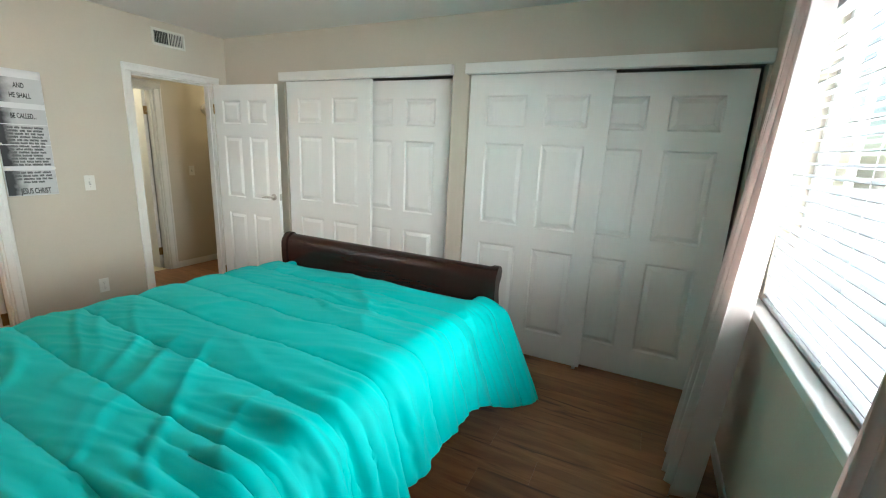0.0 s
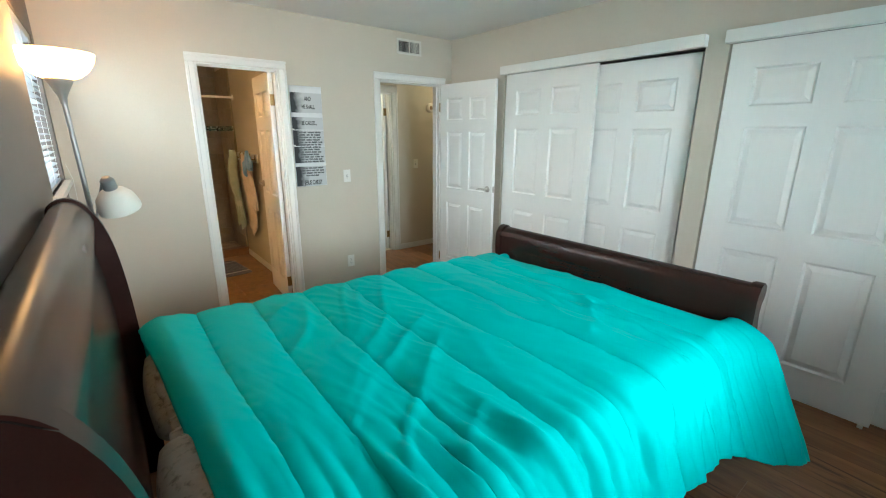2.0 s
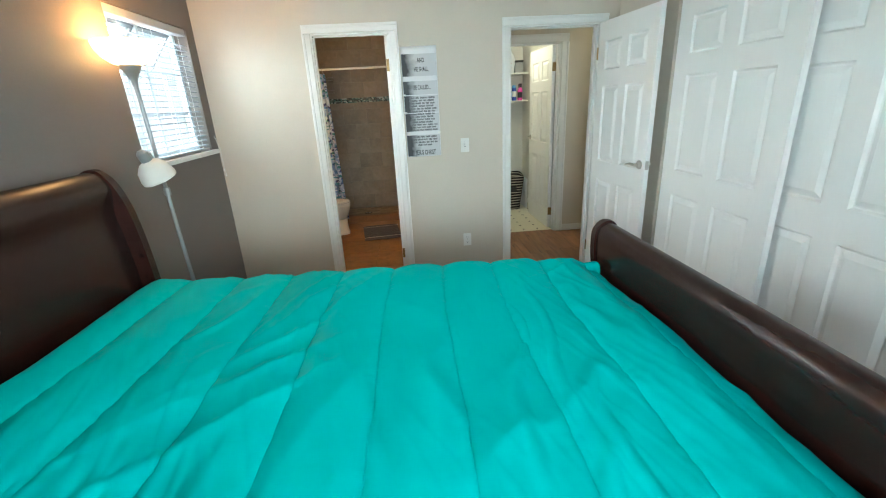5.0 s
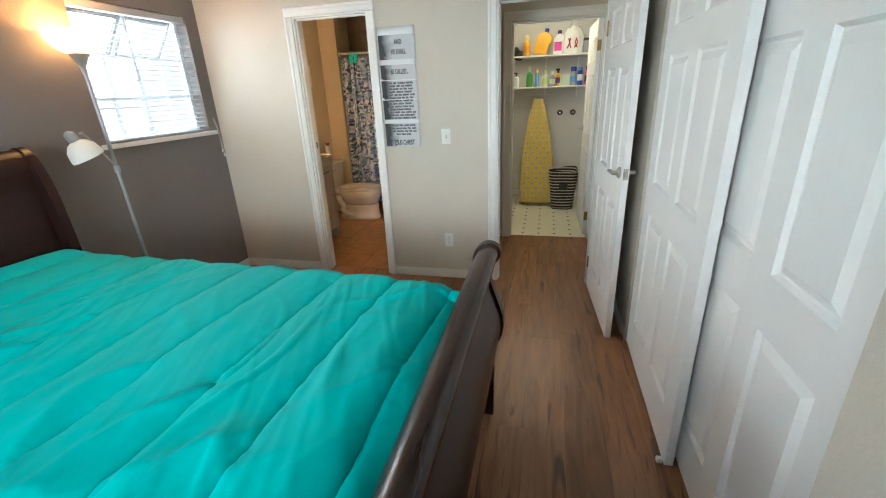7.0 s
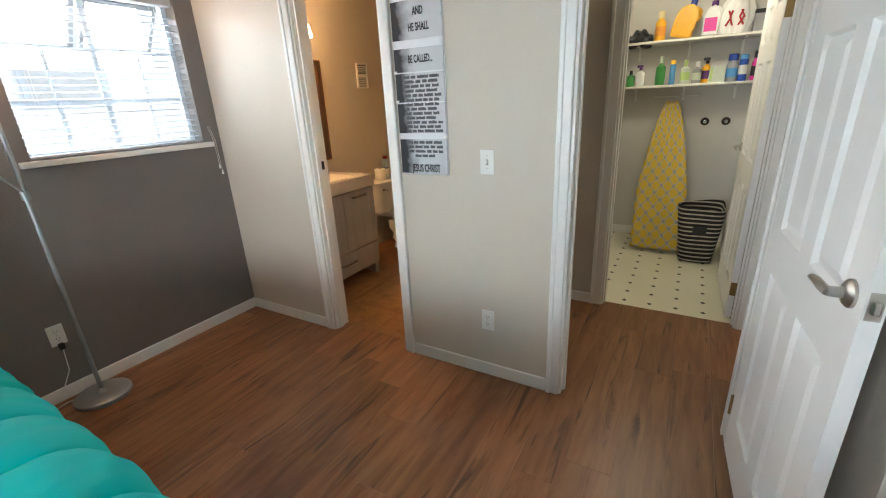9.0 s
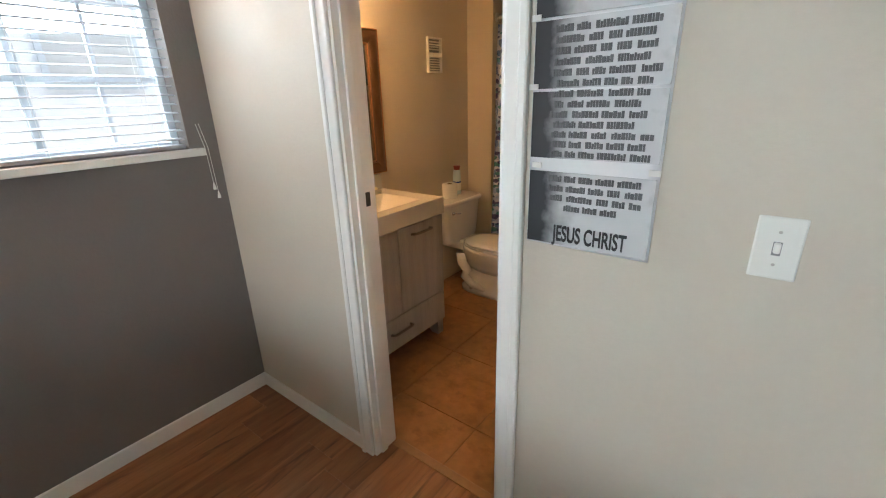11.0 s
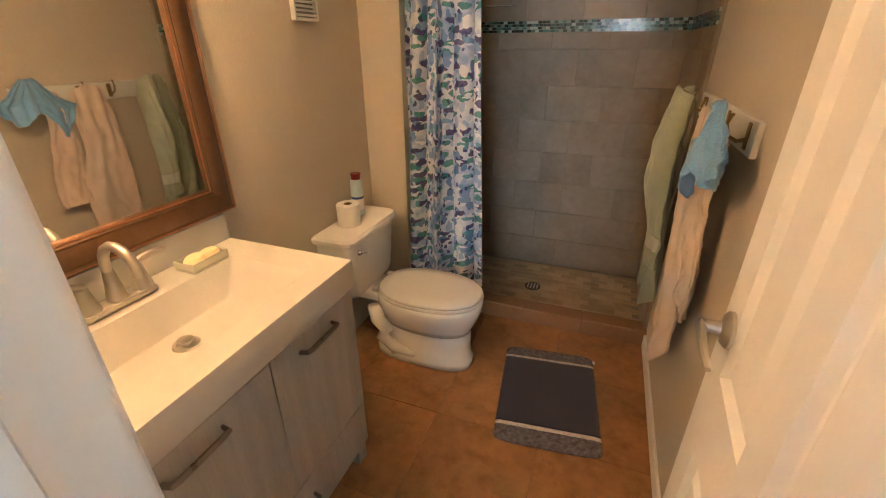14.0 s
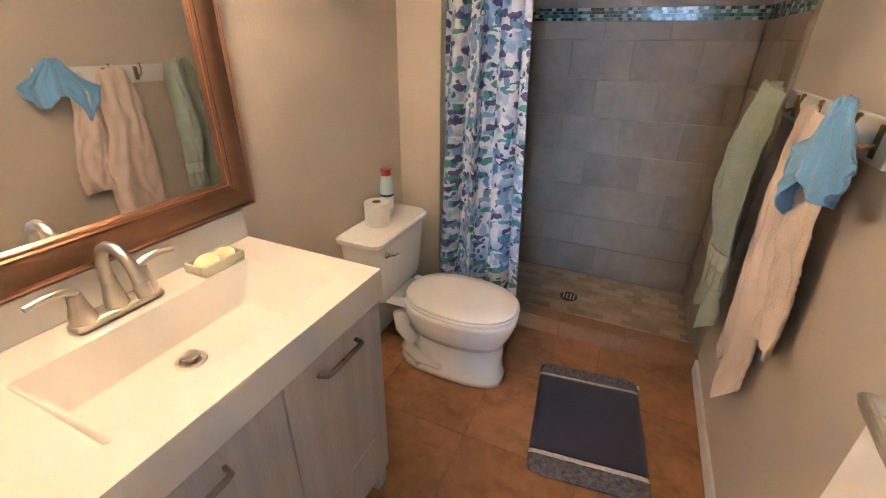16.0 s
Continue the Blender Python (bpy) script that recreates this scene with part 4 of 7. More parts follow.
# ---- bedroom: floor lamp ----
LX, LY = 0.115, -1.10
fl = thing("floor_lamp", (LX, LY, 0), "silver floor lamp with a lit white bowl and a reading arm", "floor lamp")
part("base", lathe(bmesh.new(), [(0.0, 0.0), (0.128, 0.0), (0.132, 0.006), (0.130, 0.022), (0.118, 0.030), (0.03, 0.033), (0.018, 0.05), (0.011, 0.055), (0.0, 0.056)], 40, at=(LX + 0.05, LY, 0)), M["silver"], fl, smooth=True)
part("pole", tube(bmesh.new(), [(LX + 0.05, LY, 0.05), (LX + 0.02, LY, 0.9), (LX, LY, 1.72)], 0.0105, 14), M["silver"], fl, smooth=True)
part("socket_cup", lathe(bmesh.new(), [(0.012, 1.66), (0.016, 1.69), (0.03, 1.72), (0.048, 1.755), (0.05, 1.765), (0.0, 1.766)], 24, at=(LX, LY, 0)), M["silver"], fl, smooth=True)
bowl_profile = [(0.046, 1.762), (0.075, 1.772), (0.11, 1.80), (0.132, 1.835), (0.142, 1.872), (0.138, 1.874), (0.128, 1.838), (0.106, 1.806), (0.072, 1.779), (0.0, 1.768)]
part("bowl_shade", lathe(bmesh.new(), bowl_profile, 40, at=(LX, LY, 0)), M["bowl"], fl, "lit frosted white bowl shade", smooth=True)
arm = [(LX + 0.018, LY, 1.12), (LX + 0.03, LY - 0.03, 1.16), (LX + 0.05, LY - 0.09, 1.235), (LX + 0.07, LY - 0.15, 1.31), (LX + 0.085, LY - 0.19, 1.345), (LX + 0.10, LY - 0.215, 1.345)]
ra = part("reading_arm", tube(bmesh.new(), arm, 0.006, 10), M["silver"], fl, smooth=True)
rot = Matrix.Rotation(radians(18), 4, "X") @ Matrix.Rotation(radians(-12), 4, "Y")
hx = (LX + 0.115, LY - 0.235, 1.245)
part("lamp_cap", lathe(bmesh.new(), [(0.0, 0.125), (0.014, 0.122), (0.026, 0.108), (0.027, 0.07), (0.022, 0.062)], 20, at=hx, m=rot), M["silver"], ra, smooth=True)
part("reading_shade", lathe(bmesh.new(), [(0.024, 0.066), (0.048, 0.055), (0.072, 0.025), (0.082, -0.02), (0.080, -0.035), (0.077, -0.034), (0.078, -0.018), (0.068, 0.022), (0.045, 0.05), (0.0, 0.058)], 32, at=hx, m=rot), M["read_shade"], ra, "frosted white bell shade", smooth=True)
part("arm_clamp", lathe(bmesh.new(), [(0.0, 1.09), (0.017, 1.09), (0.018, 1.10), (0.018, 1.13), (0.0, 1.132)], 16, at=(LX + 0.016, LY, 0)), M["silver"], ra, smooth=True)
cord = [(LX - 0.06, LY, 0.02), (0.07, -1.17, 0.008), (0.06, -1.23, 0.008), (0.09, -1.32, 0.008), (0.04, -1.30, 0.008), (0.022, -1.22, 0.05), (0.02, -1.16, 0.16), (0.022, -1.152, 0.29)]
part("cord", tube(bmesh.new(), cord, 0.0028, 6), M["white_plastic"], fl, smooth=True)
part("plug", boxed(0.007, 0.03, -1.165, -1.140, 0.285, 0.32, bevel=0.004, seg=1), M["black"], fl)


# ---- wall plates, vent, poster ----
def plate(kind, m, label):
    """A switch or outlet plate facing -y, standing at its middle."""
    t = thing("light_switch" if kind == "switch" else "wall_outlet", (0, 0, 0), label, "switch" if kind == "switch" else "outlet", "", turn=0)
    part("cover_plate", boxed(-0.035, 0.035, -0.006, 0, -0.057, 0.057, bevel=0.003), M["white_plastic"], t)
    if kind == "switch":
        part("toggle", boxed(-0.005, 0.005, -0.018, -0.006, -0.006, 0.012, bevel=0.002, seg=1), M["white_plastic"], t)
        part("toggle_slot", boxed(-0.0065, 0.0065, -0.0068, -0.004, -0.0125, 0.0125), M["grey_plastic"], t)
    else:
        for z in (-0.021, 0.021):
            r = part("receptacle", lathe(bmesh.new(), [(0.0, 0.0), (0.017, 0.0), (0.016, 0.0022), (0.0, 0.0022)], 20, at=(0, -0.0058, z), m=Matrix.Rotation(radians(90), 4, "X")), M["white_plastic"], t)
            part("slot", boxed(-0.0075, -0.0055, -0.0086, -0.005, z - 0.001, z + 0.008), M["black"], r)
            part("slot", boxed(0.0055, 0.0075, -0.0086, -0.005, z - 0.001, z + 0.007), M["black"], r)
            part("slot", boxed(-0.002, 0.002, -0.0086, -0.005, z - 0.010, z - 0.006), M["black"], r)
    for z in ((-0.03, 0.03) if kind == "switch" else (0,)):
        part("screw", lathe(bmesh.new(), [(0.0, 0.0), (0.003, 0.0), (0.0025, 0.001), (0.0, 0.001)], 8, at=(0, -0.006, z), m=Matrix.Rotation(radians(90), 4, "X")), M["nickel"], t)
    t.matrix_basis = m
    return t


plate("switch", pose(1.973, 0, 1.16), "white toggle light switch on the beige wall")
plate("outlet", pose(1.968, 0, 0.335), "white duplex wall outlet on the beige wall")
plate("outlet", pose(0, -1.152, 0.365, 0, 0, 90), "white duplex wall outlet beside the floor lamp")
plate("switch", pose(3.515, 1.10, 1.15), "white light switch in the hallway")

vt = thing("ceiling_vent", (2.69, 0, 2.30), "cream metal air vent grille high on the wall", "vent")
VX0, VX1, VZ0, VZ1 = 2.55, 2.832, 2.275, 2.41
bm = bmesh.new()
for b in ((VX0, VX1, VZ0, VZ0 + 0.02), (VX0, VX1, VZ1 - 0.02, VZ1), (VX0, VX0 + 0.02, VZ0 + 0.02, VZ1 - 0.02), (VX1 - 0.02, VX1, VZ0 + 0.02, VZ1 - 0.02), (2.685, 2.697, VZ0 + 0.02, VZ1 - 0.02)):
    box(bm, b[0], b[1], -0.012, 0, b[2], b[3], bevel=0.003, seg=1)
part("frame", bm, M["shelf"], vt)
# near-black sheet on the wall stands in for the shade behind the louvers
part("duct", boxed(VX0 + 0.02, VX1 - 0.02, -0.002, -0.0005, VZ0 + 0.02, VZ1 - 0.02), M["gap"], vt)
for k in range(18):
    xx = VX0 + 0.027 + k * 0.0134
    if abs(xx - 2.691) > 0.008:
        bm = boxed(-0.0045, 0.0045, -0.0008, 0.0008, VZ0 + 0.021, VZ1 - 0.021)
        bmesh.ops.transform(bm, matrix=Matrix.Translation((xx, -0.007, 0)) @ Matrix.Rotation(radians(62 if xx < 2.691 else 25), 4, "Z"), verts=bm.verts)
        part("louver", bm, M["shelf"], vt)


def poster_print():
    """Grey printed sheet, darker and mottled towards its edges."""
    m = bpy.data.materials.new("poster_print")
    m.use_nodes = True
    nd, ln = m.node_tree.nodes, m.node_tree.links
    tc, sp, n = nd.new("ShaderNodeTexCoord"), nd.new("ShaderNodeSeparateXYZ"), nd.new("ShaderNodeTexNoise")
    n.inputs["Scale"].default_value, n.inputs["Detail"].default_value = 22, 6
    ln.new(tc.outputs["Object"], sp.inputs[0])
    ln.new(tc.outputs["Object"], n.inputs["Vector"])

    def mth(op, a, b):
        k = nd.new("ShaderNodeMath")
        k.operation = op
        for i, v in enumerate((a, b)):
            if isinstance(v, (int, float)):
                k.inputs[i].default_value = v
            else:
                ln.new(v, k.inputs[i])
        return k.outputs[0]
    edge = mth("POWER", mth("ABSOLUTE", mth("DIVIDE", mth("SUBTRACT", sp.outputs["X"], 0.055), 0.172), 0.0), 2.2)
    k = mth("ADD", edge, mth("MULTIPLY", mth("SUBTRACT", n.outputs["Fac"], 0.5), 0.7))
    r = nd.new("ShaderNodeValToRGB")
    r.color_ramp.elements[0].position, r.color_ramp.elements[0].color = 0.18, (0.56, 0.56, 0.57, 1)
    r.color_ramp.elements[1].position, r.color_ramp.elements[1].color = 0.80, (0.025, 0.025, 0.03, 1)
    ln.new(k, r.inputs[0])
    ln.new(r.outputs[0], nd["Principled BSDF"].inputs["Base Color"])
    nd["Principled BSDF"].inputs["Roughness"].default_value = 0.5
    return m


M["poster"] = poster_print()
PX0, PX1, PZ0, PZ1 = 1.495, 1.772, 1.09, 1.922
ps = thing("poster", ((PX0 + PX1) / 2, 0, PZ0), "black and white typographic paper poster taped to the wall", "poster")
bm = sheet(bmesh.new(), lambda u, v: (PX0 + (PX1 - PX0) * u, -0.004 - 0.0025 * math.sin(math.pi * u) - 0.004 * (abs(2 * v - 1) ** 6) * u, PZ0 + (PZ1 - PZ0) * v), 10, 24, 0.0008)
part("paper", bm, M["poster_paper"], ps, "white paper backing", smooth="all")
WORDS = pose((PX0 + PX1) / 2 + 0.012, -0.0122, 0, 90)
for lo, hi in ((1.095, 1.262), (1.292, 1.430), (1.436, 1.565), (1.571, 1.672), (1.708, 1.868)):
    part("printed_panel", boxed(PX0 + 0.004, PX1 - 0.004, -0.0105, -0.0085, lo, hi), M["poster"], ps, "grey printed panel")
rn = random.Random(4)
for z, n in [(1.548 - 0.0205 * k, k) for k in range(13)] + [(1.248 - 0.0215 * k, k + 20) for k in range(4)]:
    x, end = PX0 + 0.045 + rn.uniform(0, 0.012), PX1 - 0.018 - rn.uniform(0, 0.02)
    if n == 23:
        x, end = PX0 + 0.09, PX1 - 0.07
    bm = bmesh.new()
    while x < end - 0.02:
        w = min(rn.uniform(0.022, 0.06), end - x)
        k = x
        while k < x + w - 0.003:
            lw = rn.uniform(0.0035, 0.0075)
            box(bm, k, min(k + lw, x + w), -0.0125, -0.0106, z - 0.0068, z + 0.0068 - rn.choice((0, 0, 0.0025)))
            k += lw + 0.0012
        x += w + 0.007
    part("text_line", bm, M["ink_grey"], ps, "illegible line of print")
for txt, size, z in (("AND", 0.046, 1.806), ("HE SHALL", 0.046, 1.742), ("BE CALLED...", 0.046, 1.610), ("JESUS CHRIST", 0.052, 1.105)):
    lettering("lettering", txt, size, Matrix.Translation((0, 0, z)) @ WORDS, M["ink"], ps, wide=0.52 if len(txt) > 9 else 0.56)
for xx, zz in ((PX0 - 0.006, 1.572), (PX0 - 0.006, 1.44), (PX0 + 0.01, 1.275), (PX1 - 0.02, 1.275)):
    part("tape", boxed(xx, xx + 0.022, -0.0131, -0.0112, zz - 0.006, zz + 0.006), M["paper"], ps, "bit of white tape")

# ---- hallway ----
dt = thing("door_chime", (3.76, 1.10, 1.82), "small round cream chime on the hallway wall", "door chime")
part("housing", lathe(bmesh.new(), [(0.0, 0.0), (0.062, 0.0), (0.06, 0.018), (0.045, 0.03), (0.0, 0.032)], 28, at=(3.76, 1.10, 1.875), m=Matrix.Rotation(radians(90), 4, "X")), M["shelf"], dt, smooth=True)
part("grille", lathe(bmesh.new(), [(0.0, 0.0), (0.026, 0.0), (0.022, 0.006), (0.0, 0.006)], 18, at=(3.76, 1.0685, 1.875), m=Matrix.Rotation(radians(90), 4, "X")), M["card"], dt, smooth=True)

# ---- laundry closet ----
def shelf(z, group="laundry shelves"):
    t = thing("wall_shelf", (2.67, 2.80, z), "white painted laundry shelf board on brackets", "shelf", group)
    part("board", boxed(2.10, 3.26, 2.65, 2.95, z, z + 0.02, bevel=0.003, seg=1), M["shelf"], t)
    for xx in (2.25, 2.66, 3.06):
        bm = boxed(xx - 0.009, xx + 0.009, 2.944, 2.95, z - 0.12, z - 0.0005)
        box(bm, xx - 0.009, xx + 0.009, 2.72, 2.944, z - 0.012, z - 0.0005)
        part("bracket", bm, M["white_plastic"], t)
    return t


shelf(1.455)
shelf(1.82)
rl = thing("towel_rail", (2.60, 2.93, 1.365), "thin white rail under the lower shelf", "rail")
part("bar", tube(bmesh.new(), [(2.42, 2.90, 1.372), (2.78, 2.90, 1.372)], 0.006, 10), M["white_plastic"], rl, smooth=True)
for xx in (2.44, 2.76):
    part("post", boxed(xx - 0.006, xx + 0.006, 2.90, 2.95, 1.366, 1.378), M["white_plastic"], rl)


def flat(name, col, rough=0.35):
    return mat(name, col, rough, var=0.05, scale=8)


C = {k: flat("label_" + k, v) for k, v in dict(orange=(0.75, 0.30, 0.03), yellow=(0.80, 0.42, 0.01), blue=(0.02, 0.06, 0.33), pink=(0.70, 0.05, 0.33), white=(0.78, 0.77, 0.75), green=(0.06, 0.25, 0.06), red=(0.42, 0.02, 0.02), lime=(0.45, 0.60, 0.20), purple=(0.10, 0.03, 0.16), black=(0.02, 0.02, 0.022), grey=(0.30, 0.30, 0.31), skyblue=(0.10, 0.30, 0.60), pale=(0.55, 0.60, 0.50), cream=(0.75, 0.62, 0.30)).items()}


def bottle(name, x, y, z, h, r, body, cap, label, band=None, neck=0.35, flat_y=1.0, turn=0, kind="round", category="bottle"):
    """A turned or oval bottle with cap and label band."""
    t = thing(name, (x, y, z), label, category, "laundry supplies", turn=turn)
    sh = h * 0.72
    part("body", lathe(bmesh.new(), [(0.0, 0.0), (r * 0.92, 0.0), (r, r * 0.1), (r, sh * 0.80), (r * 0.93, sh * 0.9), (r * neck * 1.1, sh), (r * neck, sh + h * 0.04), (0.0, sh + h * 0.04)], 20, sy=flat_y), body, t, smooth=True)
    if kind == "spray":
        bm = bmesh.new()
        lathe(bm, [(0.0, sh + h * 0.04), (r * neck * 1.2, sh + h * 0.04), (r * neck * 1.2, sh + h * 0.12), (r * 0.3, sh + h * 0.16), (0.0, sh + h * 0.17)], 14)
        box(bm, -r * 0.95, r * 0.55, -r * 0.25, r * 0.25, sh + h * 0.165, h, bevel=0.004, seg=1)
        part("spray_head", bm, cap, t)
    else:
        part("cap", lathe(bmesh.new(), [(0.0, sh + h * 0.041), (r * neck * 1.25, sh + h * 0.041), (r * neck * 1.2, h * 0.985), (r * neck, h), (0.0, h)], 18), cap, t, smooth=True)
    if band:
        part("paper_label", lathe(bmesh.new(), [(r * 0.99, sh * 0.22), (r * 1.012, sh * 0.222), (r * 1.012, sh * 0.68), (r * 0.99, sh * 0.682)], 20, sy=flat_y), band, t, smooth=True)
    return t


def can(name, x, y, z, h, r, body, cap, label, band=None):
    t = thing(name, (x, y, z), label, "can", "laundry supplies", turn=0)
    part("body", lathe(bmesh.new(), [(0.0, 0.0), (r, 0.0), (r, h * 0.80), (r * 0.9, h * 0.82), (0.0, h * 0.82)], 20), body, t, smooth=True)
    part("cap", lathe(bmesh.new(), [(0.0, h * 0.821), (r * 0.88, h * 0.821), (r * 0.86, h * 0.97), (r * 0.7, h), (0.0, h)], 20), cap, t, smooth=True)
    if band:
        part("paper_label", lathe(bmesh.new(), [(r * 0.99, h * 0.25), (r * 1.015, h * 0.252), (r * 1.015, h * 0.6), (r * 0.99, h * 0.602)], 20), band, t, smooth=True)
    return t


def jug(name, m, h, w, body, cap, band, label):
    """A flat-sided jug with a handle hole."""
    t = thing(name, (0, 0, 0), label, "jug", "laundry supplies", turn=0)
    d = 0.055
    bm = bmesh.new()
    prof = [(-w, 0.0), (w, 0.0), (w, h * 0.55), (w * 0.92, h * 0.72), (w * 0.45, h * 0.86), (-w * 0.15, h * 0.86), (-w * 0.75, h * 0.74), (-w, h * 0.55)]
    sweep(bm, prof, -d, d)
    bmesh.ops.bevel(bm, geom=list(bm.edges), offset=0.014, segments=3, affect="EDGES")
    part("body", bm, body, t, smooth=True)
    part("handle", tube(bmesh.new(), [(w * 0.55, 0, h * 0.80), (w * 1.02, 0, h * 0.74), (w * 1.10, 0, h * 0.60), (w * 1.0, 0, h * 0.48)], 0.014, 10), body, t, smooth=True)
    part("cap", lathe(bmesh.new(), [(0.0, h * 0.861), (0.026, h * 0.861), (0.024, h * 0.985), (0.02, h), (0.0, h)], 18, at=(w * 0.15, 0, 0)), cap, t, smooth=True)
    if band:
        part("paper_label", boxed(-w * 0.82, w * 0.62, -d - 0.002, -d + 0.001, h * 0.14, h * 0.52), band, t)
    t.matrix_basis = m
    return t


U, L = 1.8405, 1.4755
bottle("bottle", 2.42, 2.74, U, 0.235, 0.042, C["yellow"], C["cream"], "yellow-orange plastic bottle on the upper laundry shelf", C["orange"], neck=0.5)
jug("detergent_jug", pose(2.575, 2.77, U + 0.012, 0, 14, 0), 0.30, 0.085, C["yellow"], C["blue"], None, "leaning yellow detergent jug with a blue cap")
jug("bleach_jug", pose(2.80, 2.77, U, 0, 0, 0), 0.27, 0.062, C["white"], C["purple"], C["pink"], "white plastic jug with a pink label")
bx = thing("tin_box", (3.15, 2.78, U), "grey patterned tin box on the upper laundry shelf", "box", "laundry supplies")
part("box_body", boxed(3.095, 3.205, 2.72, 2.85, U, U + 0.135, bevel=0.005), C["grey"], bx)
part("lid", boxed(3.092, 3.208, 2.717, 2.853, U + 0.1355, U + 0.165, bevel=0.006), C["black"], bx)


def bagf(u, v):
    a = 2 * math.pi * u
    w = 0.105 * (1 + 0.25 * math.sin(math.pi * v) - 0.45 * v ** 3)
    rr = 1 + 0.07 * math.sin(5 * a + 3 * v) + 0.06 * math.sin(9 * a - 4 * v)
    return 2.97 + w * rr * math.cos(a), 2.79 + 0.085 * rr * math.sin(a) * (1 - 0.4 * v), U + 0.30 * v + 0.012 * math.sin(3 * a) * v


bag = thing("shopping_bag", (2.97, 2.79, U), "crumpled white plastic shopping bag with red print", "bag", "laundry supplies")
bm = sheet(bmesh.new(), bagf, 60, 24)
bmesh.ops.remove_doubles(bm, verts=bm.verts, dist=1e-5)
part("bag_body", bm, C["white"], bag, smooth="all")
for xx, lean in ((2.90, 0.03), (2.945, -0.02), (2.985, 0.035), (3.02, -0.03)):
    bm = tube(bmesh.new(), [(xx, 2.684, U + 0.06), (xx + lean, 2.680, U + 0.12), (xx + lean * 0.4, 2.690, U + 0.17)], 0.010, 6, flat=0.5)
    part("red_print", bm, C["red"], bag, "red printed shape")
part("bag_handle", tube(bmesh.new(), [(2.93, 2.79, U + 0.27), (2.935, 2.78, U + 0.36), (2.97, 2.78, U + 0.40), (3.0, 2.785, U + 0.36), (3.01, 2.79, U + 0.27)], 0.008, 8, flat=0.4), C["white"], bag, smooth=True)
solo("folded_bag", sheet(bmesh.new(), lambda u, v: (2.16 + 0.20 * u, 2.66 + 0.22 * v, U + 0.002 + 0.11 * math.sin(math.pi * (0.15 + 0.7 * u)) * (0.6 + 0.4 * math.sin(math.pi * v)) + 0.012 * math.sin(17 * u + 6 * v)), 24, 20, 0.1), C["black"], (2.26, 2.77, U), "dark slumped fabric bag on the upper laundry shelf", "bag", "laundry supplies", smooth="all")

bottle("bottle", 2.215, 2.73, L, 0.14, 0.034, C["green"], C["black"], "small green bottle with a dark cap", None)
bottle("spray_bottle", 2.295, 2.74, L, 0.18, 0.034, C["white"], C["purple"], "white spray bottle with a dark trigger head", None, kind="spray", category="bottle")
bottle("dish_soap_bottle", 2.46, 2.74, L, 0.24, 0.040, C["green"], C["pale"], "green bottle with a red base label", None)
can("spray_can", 2.555, 2.75, L, 0.205, 0.024, C["skyblue"], C["yellow"], "blue spray can with a yellow cap")
bottle("bottle", 2.655, 2.74, L, 0.195, 0.036, C["pale"], C["lime"], "pale bottle with a yellow-green label", C["lime"])
bottle("bottle", 2.745, 2.74, L, 0.175, 0.036, C["grey"], C["white"], "clear greyish bottle with a white cap", C["pale"])
bottle("spray_bottle", 2.815, 2.80, L, 0.205, 0.034, C["yellow"], C["black"], "yellow and purple spray bottle", C["purple"], kind="spray", category="bottle")
pc = thing("refill_pouch", (2.895, 2.73, L), "pale green refill pouch standing on the shelf", "pouch", "laundry supplies")
part("pouch_body", sweep(bmesh.new(), [(2.835, L), (2.955, L), (2.948, L + 0.13), (2.842, L + 0.13)], 2.715, 2.765), C["pale"], pc)
part("printed_leaf", boxed(2.846, 2.862, 2.713, 2.7155, L + 0.01, L + 0.12), C["lime"], pc)
bottle("bottle", 3.0, 2.75, L, 0.215, 0.042, C["grey"], C["blue"], "grey bottle with a large blue cap", C["skyblue"], neck=0.7)
can("wipes_tube", 3.075, 2.73, L, 0.205, 0.032, C["blue"], C["skyblue"], "blue cylinder tub of wipes", C["white"])
bottle("bottle", 3.165, 2.74, L, 0.225, 0.034, C["pink"], C["black"], "pink bottle with a tall black cap", C["black"], neck=0.6)

for xx in (2.865, 3.03):
    v = thing("hose_valve", (xx, 2.95, 1.11), "round dark wall cup with a chrome washer valve", "valve", "washer valves")
    rx = Matrix.Rotation(radians(90), 4, "X")
    part("escutcheon", lathe(bmesh.new(), [(0.0, 0.0), (0.036, 0.0), (0.035, 0.008), (0.022, 0.012), (0.0, 0.012)], 24, at=(xx, 2.95, 1.14), m=rx), M["bronze"], v, smooth=True)
    part("valve_stem", lathe(bmesh.new(), [(0.0, 0.0125), (0.016, 0.0125), (0.015, 0.045), (0.010, 0.052), (0.0, 0.053)], 16, at=(xx, 2.95, 1.14), m=rx), M["chrome"], v, smooth=True)


